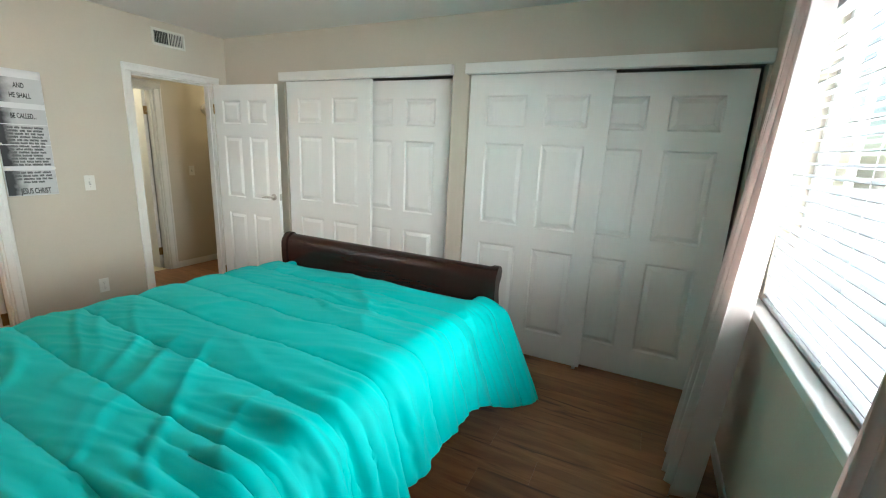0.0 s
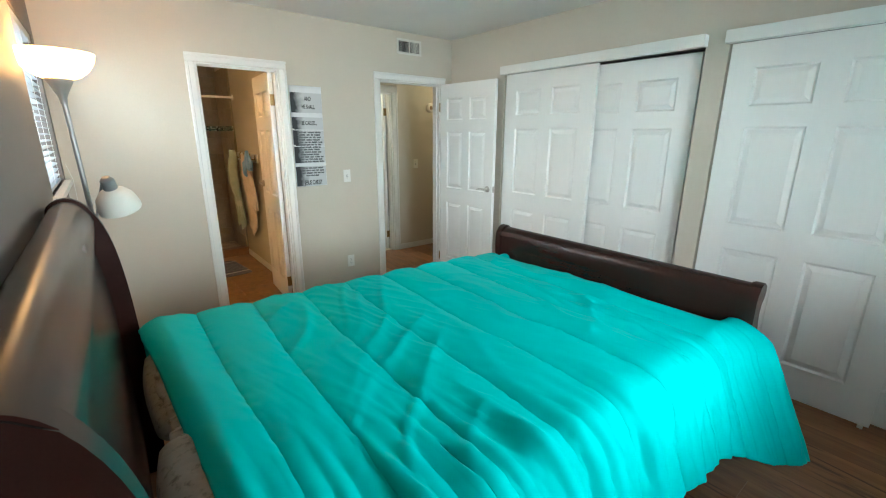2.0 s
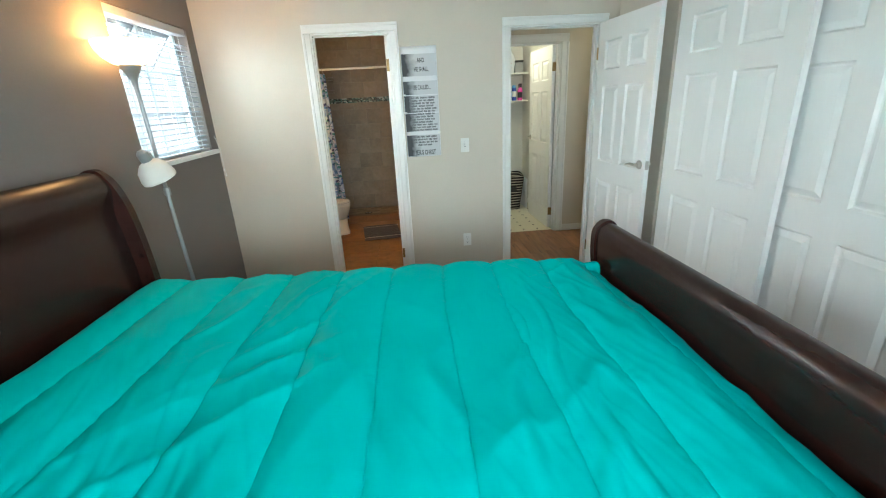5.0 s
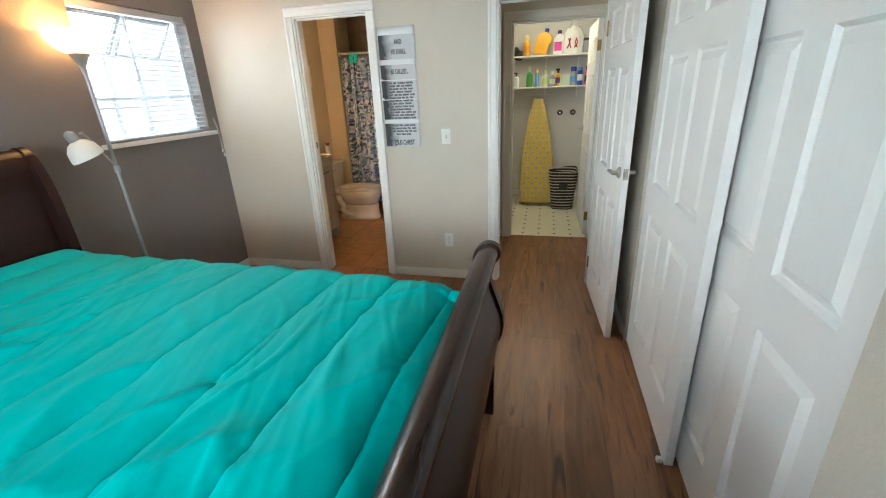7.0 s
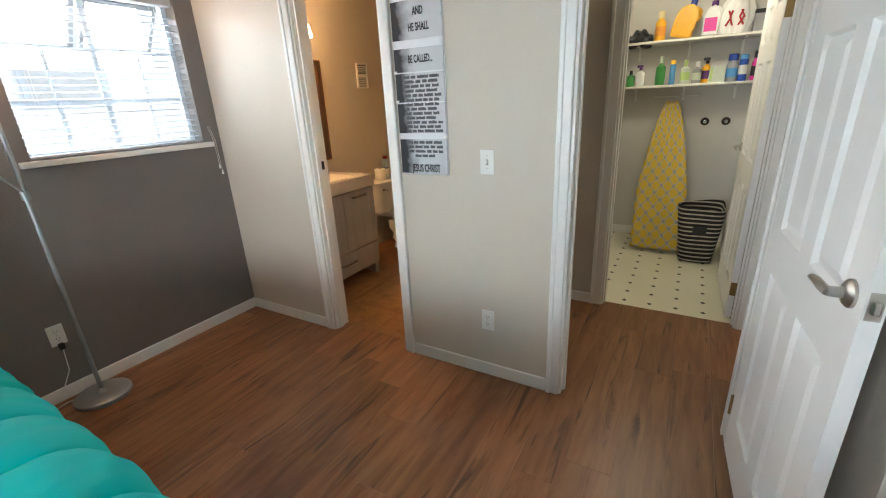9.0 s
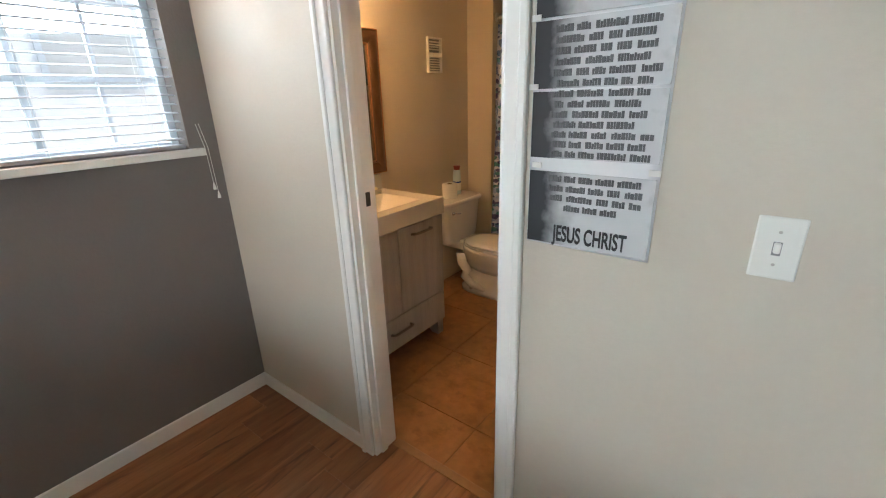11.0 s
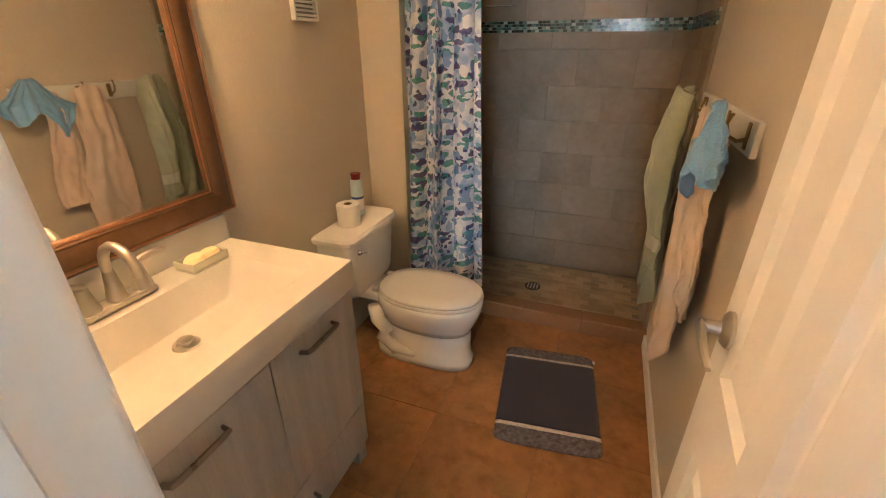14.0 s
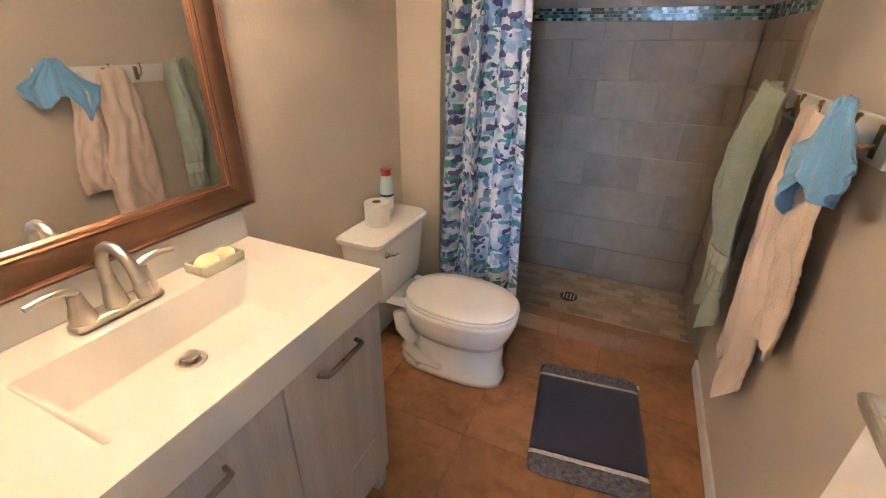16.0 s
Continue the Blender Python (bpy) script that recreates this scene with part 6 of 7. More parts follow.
tr = thing("toilet_paper_roll", (0.07, 1.60, 0.708), "white toilet paper roll standing on the tank lid", "toilet paper")
part("paper", lathe(bmesh.new(), [(0.020, 0.0), (0.054, 0.0), (0.056, 0.004), (0.056, 0.100), (0.054, 0.104), (0.020, 0.104), (0.020, 0.0)], 32, at=(0.07, 1.60, 0.7085)), M["paper"], tr, smooth=True)
part("core", lathe(bmesh.new(), [(0.0195, 0.001), (0.0195, 0.1045), (0.0178, 0.1045), (0.0178, 0.001), (0.0195, 0.001)], 24, at=(0.07, 1.60, 0.7085)), M["card"], tr, smooth=True)
sc = thing("spray_can", (0.04, 1.735, 0.708), "pale blue air freshener can with a red top", "can")
part("body", lathe(bmesh.new(), [(0.0, 0.0), (0.030, 0.0), (0.031, 0.005), (0.031, 0.13), (0.029, 0.15), (0.027, 0.185), (0.0, 0.186)], 24, at=(0.04, 1.735, 0.7085)), flat("freshener_blue", (0.52, 0.66, 0.70)), sc, smooth=True)
part("paper_label", lathe(bmesh.new(), [(0.0308, 0.03), (0.0316, 0.031), (0.0316, 0.085), (0.0308, 0.086)], 24, at=(0.04, 1.735, 0.7085)), C["white"], sc, smooth=True)
part("print", lathe(bmesh.new(), [(0.0312, 0.088), (0.0318, 0.089), (0.0318, 0.098), (0.0312, 0.099)], 24, at=(0.04, 1.735, 0.7085)), C["blue"], sc, smooth=True)
bm = lathe(bmesh.new(), [(0.0, 0.1865), (0.024, 0.1865), (0.022, 0.196), (0.027, 0.212), (0.024, 0.216), (0.0, 0.218)], 20, at=(0.04, 1.735, 0.7085))
part("spray_top", bm, flat("spray_top_red", (0.20, 0.02, 0.02)), sc, "red spray top", smooth=True)


# ---- shower ----
def floral():
    """Printed flowers and leaves: blue, violet, teal and white patches of several sizes on pale blue."""
    m = bpy.data.materials.new("floral_print")
    m.use_nodes = True
    nd, ln = m.node_tree.nodes, m.node_tree.links
    tc = nd.new("ShaderNodeTexCoord")

    def mth(op, a, b=0.0):
        k = nd.new("ShaderNodeMath")
        k.operation = op
        for i, v in enumerate((a, b)):
            if isinstance(v, (int, float)):
                k.inputs[i].default_value = v
            else:
                ln.new(v, k.inputs[i])
        return k.outputs[0]
    wob = nd.new("ShaderNodeTexNoise")
    wob.inputs["Scale"].default_value, wob.inputs["Detail"].default_value = 26, 3
    ln.new(tc.outputs["UV"], wob.inputs["Vector"])
    sub = nd.new("ShaderNodeVectorMath")
    sub.operation = "MULTIPLY_ADD"
    sub.inputs[1].default_value, sub.inputs[2].default_value = (0.045, 0.045, 0), (-0.022, -0.022, 0)
    ln.new(wob.outputs["Color"], sub.inputs[0])
    base = nd.new("ShaderNodeVectorMath")
    ln.new(tc.outputs["UV"], base.inputs[0])
    ln.new(sub.outputs[0], base.inputs[1])
    ramp = nd.new("ShaderNodeValToRGB")
    ramp.color_ramp.elements[0].position, ramp.color_ramp.elements[0].color = 0.36, (0.26, 0.37, 0.62, 1)
    ramp.color_ramp.elements[1].position, ramp.color_ramp.elements[1].color = 0.54, (0.66, 0.70, 0.80, 1)
    n2 = nd.new("ShaderNodeTexNoise")
    n2.inputs["Scale"].default_value, n2.inputs["Detail"].default_value = 11, 5
    ln.new(tc.outputs["UV"], n2.inputs["Vector"])
    ln.new(n2.outputs["Fac"], ramp.inputs[0])
    out = ramp.outputs[0]
    layers = ((22, 35, (1, 0.5), 0.30, ((0.0, (0.10, 0.20, 0.46)), (0.35, (0.30, 0.42, 0.68)), (0.6, (0.40, 0.48, 0.70)), (0.85, (0.08, 0.16, 0.40)))),
              (19, -40, (0.45, 1), 0.27, ((0.0, (0.02, 0.18, 0.22)), (0.3, (0.10, 0.30, 0.42)), (0.55, (0.04, 0.22, 0.22)), (0.8, (0.16, 0.30, 0.55)))),
              (12, 20, (1, 0.8), 0.31, ((0.0, (0.76, 0.76, 0.80)), (0.18, (0.16, 0.27, 0.56)), (0.40, (-1, 0, 0)))),
              (20, 65, (0.45, 1), 0.30, ((0.0, (0.04, 0.03, 0.16)), (0.45, (-1, 0, 0)))),
              (38, 10, (1, 0.8), 0.30, ((0.0, (0.03, 0.035, 0.16)), (0.22, (-1, 0, 0)))),
              (34, -25, (0.35, 1), 0.26, ((0.0, (0.76, 0.78, 0.86)), (0.22, (-1, 0, 0)))))
    for sc_, rot_, st, lim, cols in layers:
        mp, vo = nd.new("ShaderNodeMapping"), nd.new("ShaderNodeTexVoronoi")
        mp.inputs["Rotation"].default_value = (0, 0, radians(rot_))
        mp.inputs["Scale"].default_value = (*st, 1)
        mp.inputs["Location"].default_value = (sc_ * 0.37, sc_ * 0.11, 0)
        vo.voronoi_dimensions = "2D"
        vo.inputs["Scale"].default_value = sc_
        ln.new(base.outputs[0], mp.inputs[0])
        ln.new(mp.outputs[0], vo.inputs["Vector"])
        sx = nd.new("ShaderNodeSeparateColor")
        ln.new(vo.outputs["Color"], sx.inputs[0])
        rr = nd.new("ShaderNodeValToRGB")
        rr.color_ramp.interpolation = "CONSTANT"
        keep = [(p, c) for p, c in cols if c[0] >= 0]
        stop = [p for p, c in cols if c[0] < 0]
        rr.color_ramp.elements[0].position, rr.color_ramp.elements[0].color = keep[0][0], (*keep[0][1], 1)
        rr.color_ramp.elements.remove(rr.color_ramp.elements[1])
        for p, c in keep[1:]:
            rr.color_ramp.elements.new(p).color = (*c, 1)
        ln.new(sx.outputs[0], rr.inputs[0])
        fac = mth("LESS_THAN", vo.outputs["Distance"], lim)
        if stop:
            fac = mth("MULTIPLY", fac, mth("LESS_THAN", sx.outputs[0], stop[0]))
        mx = nd.new("ShaderNodeMix")
        mx.data_type = "RGBA"
        ln.new(mth("MULTIPLY", fac, 0.9), mx.inputs["Factor"])
        ln.new(out, mx.inputs["A"])
        ln.new(rr.outputs[0], mx.inputs["B"])
        out = mx.outputs["Result"]
    ln.new(out, nd["Principled BSDF"].inputs["Base Color"])
    nd["Principled BSDF"].inputs["Roughness"].default_value = 0.6
    return m


M["floral"] = floral()


def shower_curtain(u, v):
    z = 1.90 - 1.80 * v
    a, b = 0.21 - 0.06 * v, 0.575 + 0.075 * v
    w = 0.030 + 0.020 * v
    return a + (b - a) * u + 0.012 * math.sin(2 * math.pi * 5 * u + v), 2.035 - 0.055 * min(1, v * 3) * 0.6 + w * math.sin(2 * math.pi * 3.6 * u + 0.8 * math.sin(2.2 * v)) + 0.010 * math.sin(2 * math.pi * 8 * u + 3 * v), z


scu = solo("shower_curtain", sheet(bmesh.new(), shower_curtain, 110, 60, 0.0018, uv=(0.85, 1.8)), M["floral"], (0.40, 2.03, 0.10), "blue and violet floral shower curtain pushed to one side", "shower curtain", smooth="all")
sr = thing("shower_rod", (0.87, 2.05, 1.94), "white shower curtain rod with rings", "curtain rod")
part("rod", tube(bmesh.new(), [(0.20, 2.035, 1.945), (1.54, 2.035, 1.945)], 0.0125, 16), M["white_plastic"], sr, smooth=True)
for k in range(8):
    xx = 0.225 + k * 0.046
    part("ring", tube(bmesh.new(), [(xx, 2.035 + 0.022 * math.sin(t), 1.935 + 0.028 * math.cos(t)) for t in (0.1 + 0.62 * j for j in range(10))], 0.0022, 6), M["chrome"], sr, smooth=True)
for xx in (0.203, 1.532):
    part("flange", lathe(bmesh.new(), [(0.0, -0.006), (0.03, -0.006), (0.03, 0.004), (0.0, 0.004)], 20, at=(xx, 2.035, 1.945), m=Matrix.Rotation(radians(90), 4, "Y")), M["white_plastic"], sr, smooth=True)
cd = thing("shower_caddy", (0.50, 2.78, 1.66), "hanging chrome wire shower caddy", "shower caddy")
for z in (1.70, 1.86):
    bm = bmesh.new()
    for dz in (0.0, 0.035):
        tube(bm, [(0.40, 2.815, z + dz), (0.40, 2.735, z + dz), (0.56, 2.735, z + dz), (0.56, 2.815, z + dz)], 0.003, 6)
    for k in range(6):
        tube(bm, [(0.41 + k * 0.028, 2.735, z), (0.41 + k * 0.028, 2.815, z)], 0.0018, 5)
    part("wire_basket", bm, M["chrome"], cd, smooth=True)
for xx in (0.43, 0.53):
    part("hanger", tube(bmesh.new(), [(xx, 2.818, 1.70), (xx, 2.818, 2.02)], 0.003, 6), M["chrome"], cd, smooth=True)
dr_ = thing("shower_drain", (0.866, 2.463, 0.038), "round dark metal shower floor drain", "drain")
part("rim", lathe(bmesh.new(), [(0.052, 0.0), (0.052, 0.004), (0.044, 0.005), (0.043, 0.002), (0.0, 0.002)], 28, at=(0.866, 2.463, 0.0405)), M["bronze"], dr_, smooth=True)
for k in range(4):
    part("slot_bar", boxed(0.832 + k * 0.02, 0.840 + k * 0.02, 2.43, 2.496, 0.0425, 0.0452), M["nickel"], dr_)

solo("face_cloth", sheet(bmesh.new(), lambda u, v: (0.335 + 0.10 * u, 2.035 + 0.017 * math.cos(math.pi * v) * (1 if 0.3 < v < 0.7 else 1.15), 1.962 - abs(v - 0.5) * (0.34 if v < 0.5 else 0.26) + 0.008 * math.sin(9 * u)), 20, 30, 0.003), M["teal"], (0.385, 2.035, 1.80), "small teal cloth hung over the shower rod", "cloth", smooth="all")

# ---- towels on hooks ----
rk = thing("towel_rack", (1.54, 1.68, 1.21), "white board with brass double hooks on the bathroom wall", "towel rack")
part("board", boxed(1.523, 1.54, 1.255, 2.08, 1.222, 1.315, bevel=0.004), M["trim"], rk)
HOOKS = (1.315, 1.56, 1.72, 1.95)
for y in HOOKS:
    hk = part("hook", tube(bmesh.new(), [(1.523, y, 1.262), (1.500, y, 1.255), (1.478, y, 1.268), (1.468, y, 1.298), (1.474, y, 1.318)], [0.006, 0.005, 0.0045, 0.0045, 0.004], 8), M["brass"], rk, "aged brass hook", smooth=True)
    part("hook_plate", boxed(1.519, 1.5235, y - 0.012, y + 0.012, 1.235, 1.305, bevel=0.002, seg=1), M["brass"], hk)
    part("hook_tip", lathe(bmesh.new(), [(0.0, -0.006), (0.006, -0.003), (0.006, 0.003), (0.0, 0.006)], 10, at=(1.475, y, 1.322)), M["brass"], hk, smooth=True)


def towel_shape(y, z1, z0, w_top, w_bot, folds, seed, lean=0.0, depth=0.05, ragged=0.05, amp=0.03, out=0.0):
    """Cloth gathered on a hook and falling in folds against the wall."""
    r = random.Random(seed)
    p = [r.uniform(0, 6.28) for _ in range(5)]

    def f(u, v):
        w = w_top + (w_bot - w_top) * min(1.0, v * 1.5) ** 0.75
        low = -ragged * v * v * (1.6 * max(0.0, 1 - abs(u - 0.22) / 0.24) + 0.9 * max(0.0, 1 - abs(u - 0.80) / 0.18) - 0.4)
        zz = z1 + (z0 - z1) * v + low
        bulge = depth * (0.35 + 0.75 * math.sin(math.pi * (0.05 + 0.9 * u))) * (0.75 + 0.5 * math.sin(math.pi * min(1, v * 1.1 + 0.1))) + out * v
        g = min(1.0, 0.25 + 1.2 * v)
        fold = amp * g * math.sin(2 * math.pi * folds * u + p[1] + 0.9 * math.sin(2.5 * v + p[2])) + 0.35 * amp * math.sin(2 * math.pi * folds * 2.3 * u + p[3] + 2 * v) + 0.010 * noise.noise((u * 6, v * 9, seed))
        fold += 0.0016 * noise.noise((u * w * 110, (z1 - z0) * v * 110, seed))
        return 1.505 - max(0.004, bulge + fold), y + lean * v + (u - 0.5) * w + 0.012 * math.sin(6 * v + p[4]) + 0.02 * noise.noise((v * 4, u * 2, seed + 5.0)), zz - 0.035 * (abs(u - 0.5) * 2) ** 1.5 * (1 - v)
    return f


def towel(*a, thick=0.010, **k):
    return sheet(bmesh.new(), towel_shape(*a, **k), 80, 150, thick)


G = "towels on the rack"
solo("towel", towel(1.985, 1.345, 0.44, 0.10, 0.25, 1.5, 2, lean=-0.03, depth=0.06), M["towel_green"], (1.46, 1.95, 0.42), "sage green terry bath towel hanging from a hook", "towel", G, smooth="all")
tgb = thing("towel", (1.42, 1.84, 0.60), "sage green terry towel fold with a pale woven band", "towel", G)
green_fold = towel_shape(1.895, 1.352, 0.60, 0.10, 0.17, 0.7, 7, depth=0.105, amp=0.012, ragged=0.0)
part("cloth", sheet(bmesh.new(), green_fold, 80, 150, 0.010), M["towel_green"], tgb, smooth="all")


def band_shape(u, v):
    p = green_fold(0.01 + 0.98 * u, 0.80 + 0.09 * v)
    return p[0] - 0.004, p[1], p[2]


part("woven_band", sheet(bmesh.new(), band_shape, 50, 8, 0.003), M["towel_band"], tgb, "pale woven band", smooth="all")
solo("towel", towel(1.565, 1.315, 0.47, 0.16, 0.27, 1.3, 4, lean=-0.035, depth=0.05, ragged=0.075, amp=0.012), M["towel_pink"], (1.46, 1.53, 0.42), "pale peach bath towel hanging from a hook", "towel", G, smooth="all")
solo("towel", towel(1.40, 1.29, 0.70, 0.08, 0.15, 0.9, 9, lean=-0.06, depth=0.042, ragged=0.0, amp=0.014), M["towel_pink"], (1.48, 1.43, 0.62), "pale peach towel end hanging behind the washcloth", "towel", G, smooth="all")
def washcloth(u, v):
    """Bunched square, pulled up to a peak over the hook, with deep folds that fan out and two low corners."""
    w = 0.05 + 0.33 * min(1.0, v * 1.9) ** 0.8 * (1 - 0.22 * v)
    low = -0.13 * v * math.exp(-((u - 0.74) / 0.15) ** 2) - 0.055 * v * math.exp(-((u - 0.20) / 0.13) ** 2)
    g = min(1.0, 0.2 + 1.3 * v)
    ph = math.pi * (3.3 * u + 0.25 + 0.15 * v)
    fold = g * (0.046 * (0.55 - abs(math.sin(ph)) ** 0.7) + 0.007 * math.sin(4.3 * ph + 2 * v)) + 0.008 * noise.noise((u * 5, v * 5, 6.0)) + 0.002 * noise.noise((u * 30, v * 26, 2.0))
    x = 1.452 - 0.03 * math.sin(math.pi * u) * (0.7 + 0.5 * v) + fold
    z = 1.355 - 0.15 * v + low - 0.075 * (abs(u - 0.42) * 1.8) ** 1.3 * (1 - 0.8 * v) * min(1.0, 4 * v)
    return min(x, 1.515), 1.300 + (u - 0.5) * w + 0.01 * v, z


solo("washcloth", sheet(bmesh.new(), washcloth, 70, 80, 0.007), M["towel_blue"], (1.45, 1.33, 1.08), "small blue terry washcloth bunched on a hook", "washcloth", G, smooth="all")

# ---- bath mat ----
bmx = thing("bath_mat", (1.10, 1.545, 0), "dark navy pile bath mat with mottled grey borders", "bath mat", turn=7)


MAT_END = 0.31


def slab_pile(y0, y1, z, material, nm, label=""):
    def f(u, v):
        y = y0 + (y1 - y0) * v
        rr = max(0.0, abs(y) - MAT_END + 0.035)
        x = (2 * u - 1) * (0.22 - 0.035 + math.sqrt(max(0.0, 0.035 ** 2 - rr ** 2)))
        e = min(u, 1 - u) * 0.44
        return x, y, z - 0.006 * math.exp(-e / 0.008) + 0.0012 * noise.noise((x * 60, y * 60, 1))
    part(nm, sheet(bmesh.new(), f, 36, max(10, int((y1 - y0) * 90)), 0.010), material, bmx, label, smooth="all")


slab_pile(-0.31, -0.226, 0.016, M["mat_band"], "border", "mottled grey border")
slab_pile(-0.225, -0.208, 0.018, M["mat_line"], "border_line", "pale cord line")
slab_pile(-0.207, 0.225, 0.018, M["mat_grey"], "pile_field", "dark navy pile")
slab_pile(0.226, 0.240, 0.018, M["mat_line"], "border_line", "pale cord line")
slab_pile(0.241, 0.31, 0.016, M["mat_band"], "border", "mottled grey border")
part("backing", boxed(-0.212, 0.212, -0.275, 0.275, 0.001, 0.007, bevel=0.002, seg=1), M["mat_grey"], bmx)
part("care_tag", boxed(0.214, 0.232, 0.268, 0.29, 0.0075, 0.0095), M["paper"], bmx, "small white tag")

# ---- pieces: floor planks, tiles ----
def piece_mesh(name, w, l, h, material, bevel=0.0012):
    bm = boxed(-w / 2, w / 2, -l / 2, l / 2, -h, 0)
    top = [e for e in bm.edges if all(v.co.z > -1e-6 for v in e.verts)]
    bmesh.ops.bevel(bm, geom=top, offset=bevel, segments=1, affect="EDGES")
    me = bpy.data.meshes.new(name)
    bmesh.ops.recalc_face_normals(bm, faces=bm.faces)
    bm.to_mesh(me)
    bm.free()
    me.materials.append(material)
    return me


def lay(name, me, parent, m):
    ob = new(name, me)
    ob.parent = parent
    ob.matrix_basis = m
    return ob


PW, PL = 0.178, 1.21
cache = {}
rp = random.Random(11)
x = -0.001
while x < 4.7:
    y = -4.40 - rp.uniform(0, PL)
    top = 1.158
    while y < top:
        a, b = max(y, -4.40), min(y + PL, top)
        x0, x1 = max(x, 0.0), min(x + PW, 4.7)
        segs = []
        if x1 <= 3.30 or x0 < 3.30:
            if x1 > 1.66 or b <= 0.10:
                segs.append((a, b))
            elif a < 0.10:
                segs.append((a, 0.10))
        elif b > 0.13:
            segs.append((max(a, 0.13), b))
        for a, b in segs:
            if b - a > 0.03:
                key = (round(x1 - x0, 3), round(b - a, 3))
                if key not in cache:
                    cache[key] = piece_mesh("plank", x1 - x0 - 0.0006, b - a - 0.0006, 0.008, M["plank"], 0.0006)
                lay("plank", cache[key], floor, pose((x0 + x1) / 2, (a + b) / 2, 0))
        y += PL
    x += PW

T = 0.45
for i in range(4):
    for j in range(5):
        x0, x1 = max(-0.02, -0.25 + i * T), min(1.54, -0.25 + (i + 1) * T)
        y0, y1 = max(0.105, -0.08 + j * T), min(2.10, -0.08 + (j + 1) * T)
        if x1 - x0 > 0.02 and y1 - y0 > 0.02:
            lay("tile", piece_mesh("tile", x1 - x0 - 0.0028, y1 - y0 - 0.0028, 0.008, M["tile"], 0.0015), floor_bath, pose((x0 + x1) / 2, (y0 + y1) / 2, 0, 0, 0, 0))
solo("threshold", boxed(0.857, 1.413, 0.085, 0.125, 0.0, 0.006, bevel=0.002, seg=1), M["curb"], (1.135, 0.105, 0), "thin brown metal floor transition strip", "threshold", kind="structure")

curb = slabs("shower_curb", [(0.20, 1.54, 2.105, 2.195, -0.05, 0.085)], M["grout"], "low tiled shower curb", category="curb")
for k in range(4):
    a = 0.20 + k * 0.335
    w = 0.331
    lay("tile", piece_mesh("tile", w, 0.094, 0.008, M["curb"], 0.002), curb, pose(a + w / 2, 2.15, 0.093))
    lay("tile", piece_mesh("tile", w, 0.088, 0.008, M["curb"], 0.002), curb, pose(a + w / 2, 2.097, 0.042, 90, 0, 0))

TW, TH = 0.325, 0.205
wall_tile = {}


def tile_of(w, h, material):
    key = (round(w, 3), round(h, 3), material.name)
    if key not in wall_tile:
        wall_tile[key] = piece_mesh("tile", w, h, 0.008, material, 0.0015)
    return wall_tile[key]


BAND0, BAND1 = 1.560, 1.622
rows = []
z = 0.036
while z < 2.45:
    nz = min(z + TH, 2.47)
    if z < BAND0 < nz:
        nz = BAND0
    rows.append((z, nz))
    z = nz if nz != BAND0 else BAND1
for k, (z0, z1) in enumerate(rows):
    if z1 - z0 < 0.03:
        continue
    x = -0.02 - (TW / 2 if k % 2 else 0.0)
    while x < 1.525:
        a, b = max(x, -0.02), min(x + TW, 1.517)
        if b - a > 0.02:
            lay("tile", tile_of(b - a - 0.003, z1 - z0 - 0.003, M["slate"]), shower_wall, pose((a + b) / 2, 2.822, (z0 + z1) / 2, 90, 0, 0))
        x += TW
    if z1 <= 2.30:
        y = 2.13 - (TW / 2 if k % 2 == 0 else 0.0)
        while y < 2.82:
            a, b = max(y, 2.13), min(y + TW, 2.820)
            if b - a > 0.02:
                lay("tile", tile_of(b - a - 0.003, z1 - z0 - 0.003, M["slate"]), shower_side, pose(1.517, (a + b) / 2, (z0 + z1) / 2, 90, 0, -90))
            y += TW

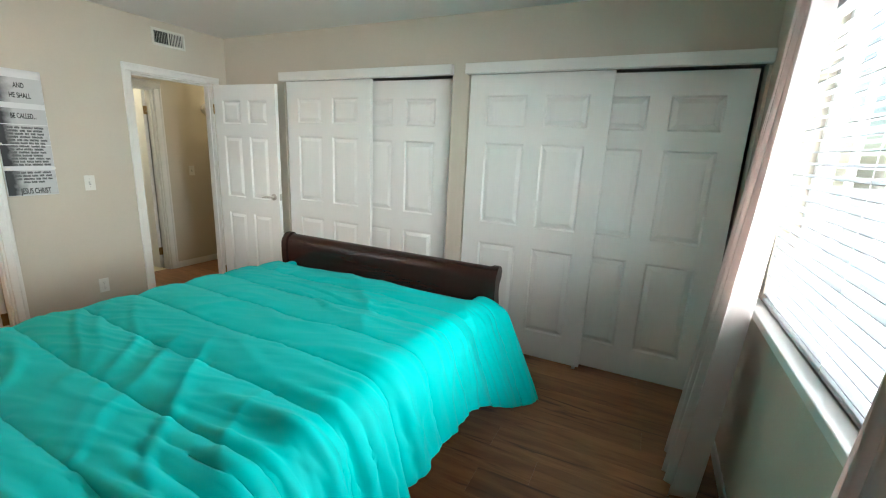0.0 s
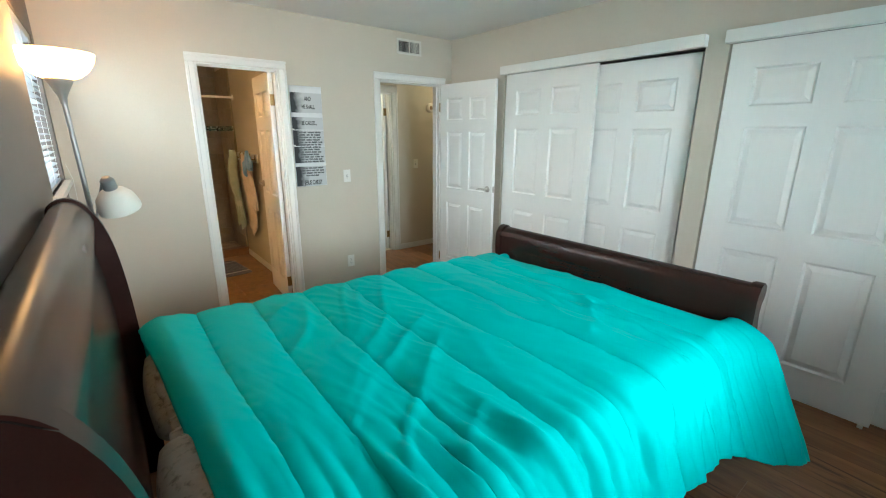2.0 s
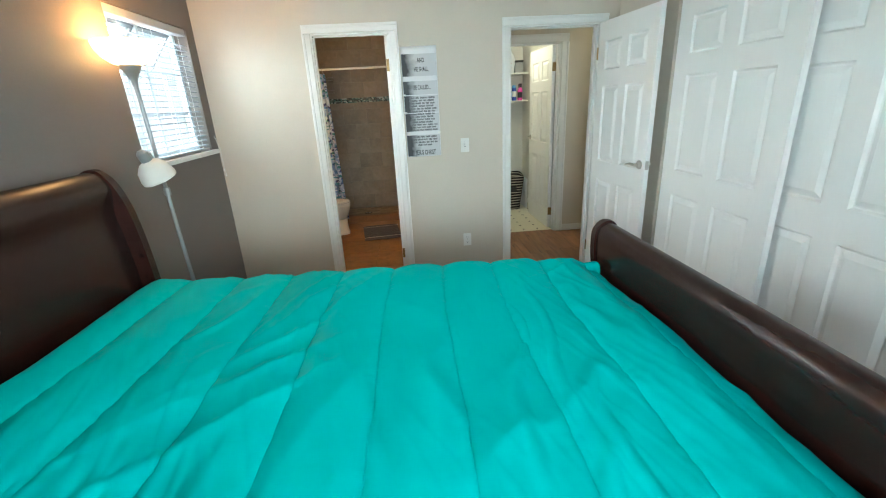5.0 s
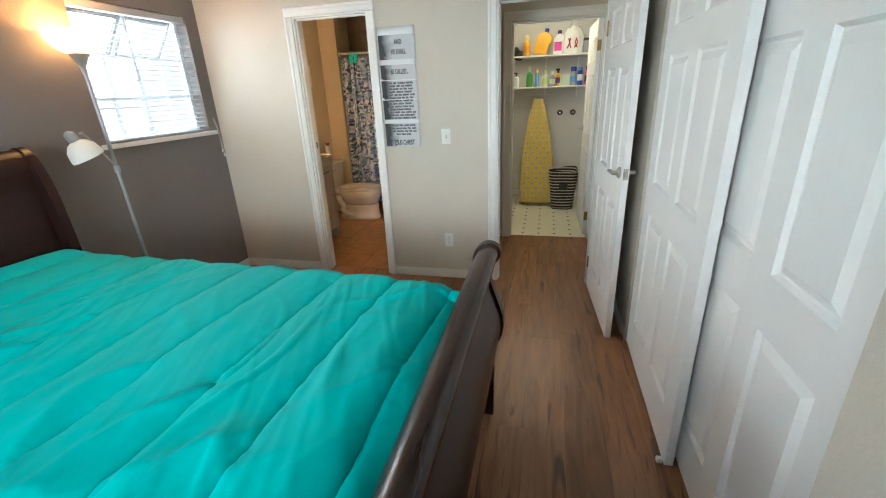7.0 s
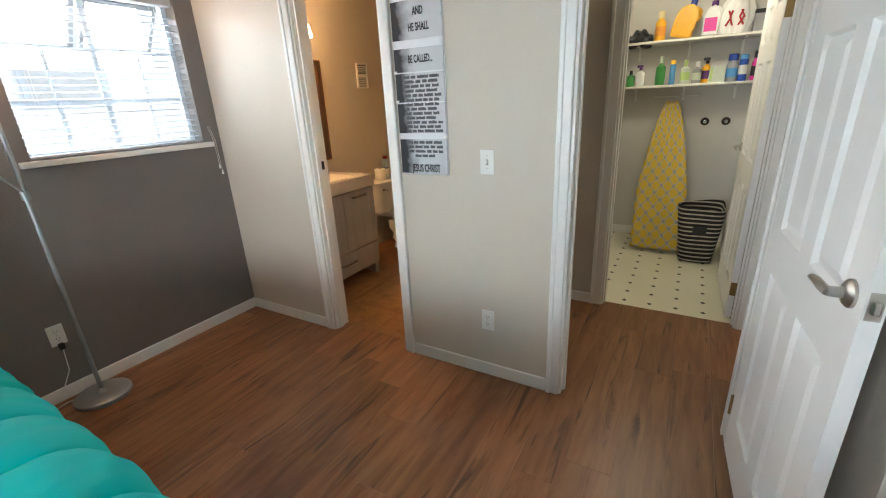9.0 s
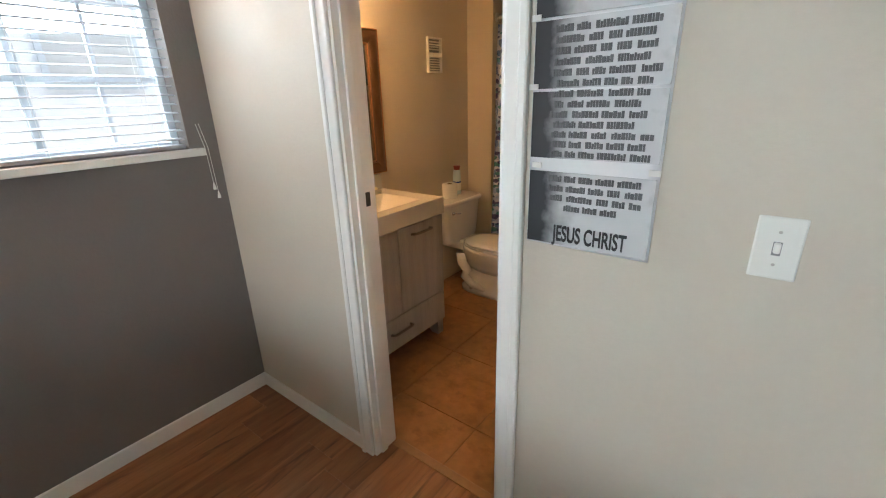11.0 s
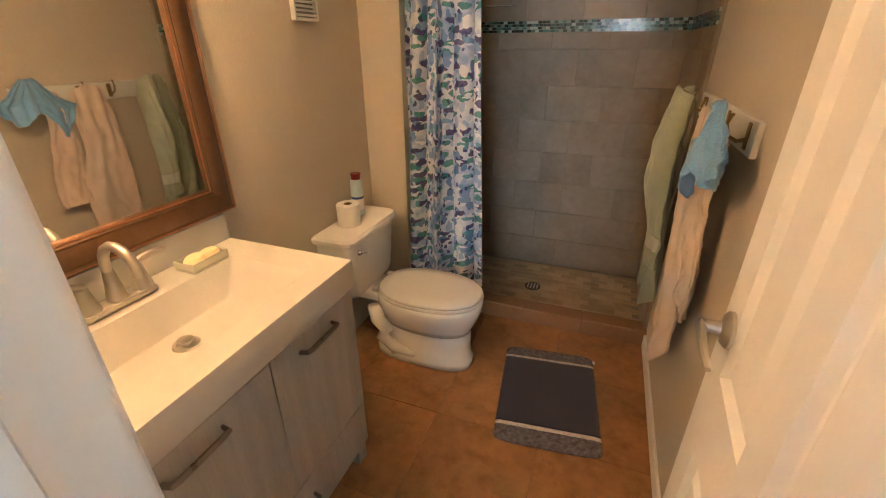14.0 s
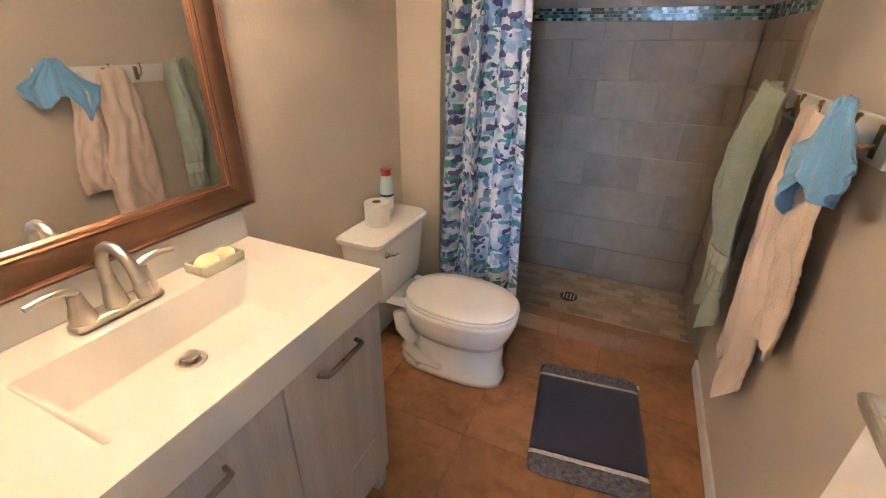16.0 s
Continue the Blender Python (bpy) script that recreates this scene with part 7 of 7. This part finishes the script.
# mosaic band: small glass chips, joined
mos = mat("mosaic_glass", (0.10, 0.14, 0.125), 0.12, var=0.1, scale=4)
nd, ln = mos.node_tree.nodes, mos.node_tree.links
ge, rr = nd.new("ShaderNodeNewGeometry"), nd.new("ShaderNodeValToRGB")
rr.color_ramp.interpolation = "CONSTANT"
rr.color_ramp.elements[0].color = (0.03, 0.045, 0.04, 1)
rr.color_ramp.elements[1].position, rr.color_ramp.elements[1].color = 0.3, (0.10, 0.20, 0.17, 1)
for p, c in ((0.5, (0.24, 0.30, 0.25, 1)), (0.68, (0.05, 0.11, 0.10, 1)), (0.85, (0.45, 0.50, 0.44, 1))):
    rr.color_ramp.elements.new(p).color = c
ln.new(ge.outputs["Random Per Island"], rr.inputs[0])
ln.new(rr.outputs[0], nd["Principled BSDF"].inputs["Base Color"])
bm = bmesh.new()
s = (BAND1 - BAND0) / 4
for r in range(4):
    x = -0.02 + (0.0 if r % 2 else -s)
    while x < 1.515:
        a, b = max(x, -0.02), min(x + s * 1.5, 1.517)
        if b - a > 0.004:
            box(bm, a + 0.001, b - 0.001, 2.821, 2.8295, BAND0 + r * s + 0.001, BAND0 + (r + 1) * s - 0.001)
        x += s * 1.5
    y = 2.13
    while y < 2.818:
        box(bm, 1.516, 1.5245, y + 0.001, min(y + s * 1.5, 2.819) - 0.001, BAND0 + r * s + 0.001, BAND0 + (r + 1) * s - 0.001)
        y += s * 1.5
mb = part("mosaic_band", bm, mos, shower_wall)
tagged(mb, "band of small green and grey glass mosaic chips", kind="stuff")

# shower floor: small tiles
ft = piece_mesh("tile", 0.098, 0.048, 0.006, M["slate_floor"], 0.0012)
for j in range(13):
    y = 2.20 + 0.025 + j * 0.050
    if y > 2.80:
        break
    x = 0.03 + (0.05 if j % 2 else 0.0)
    while x < 1.50:
        lay("tile", ft, floor_shower, pose(x, y, 0.040))
        x += 0.100

# linoleum insets
bm = bmesh.new()
for i in range(8):
    for j in range(11):
        cx, cy = 2.17 + i * 0.165, 1.24 + j * 0.165
        if cx < 3.20 and cy < 2.92:
            s = 0.017
            vs = [bm.verts.new(p) for p in ((cx - s, cy, 0.0012), (cx, cy - s * 1.1, 0.0012), (cx + s, cy, 0.0012), (cx, cy + s * 1.1, 0.0012))]
            f = bm.faces.new(vs)
            ext = bmesh.ops.extrude_face_region(bm, geom=[f])
            bmesh.ops.translate(bm, verts=[v for v in ext["geom"] if isinstance(v, bmesh.types.BMVert)], vec=(0, 0, -0.001))
ins = part("linoleum_inset", bm, M["lino_dot"], bpy.data.objects["floor_laundry"])
tagged(ins, "small dark diamond insets of the linoleum", kind="stuff")
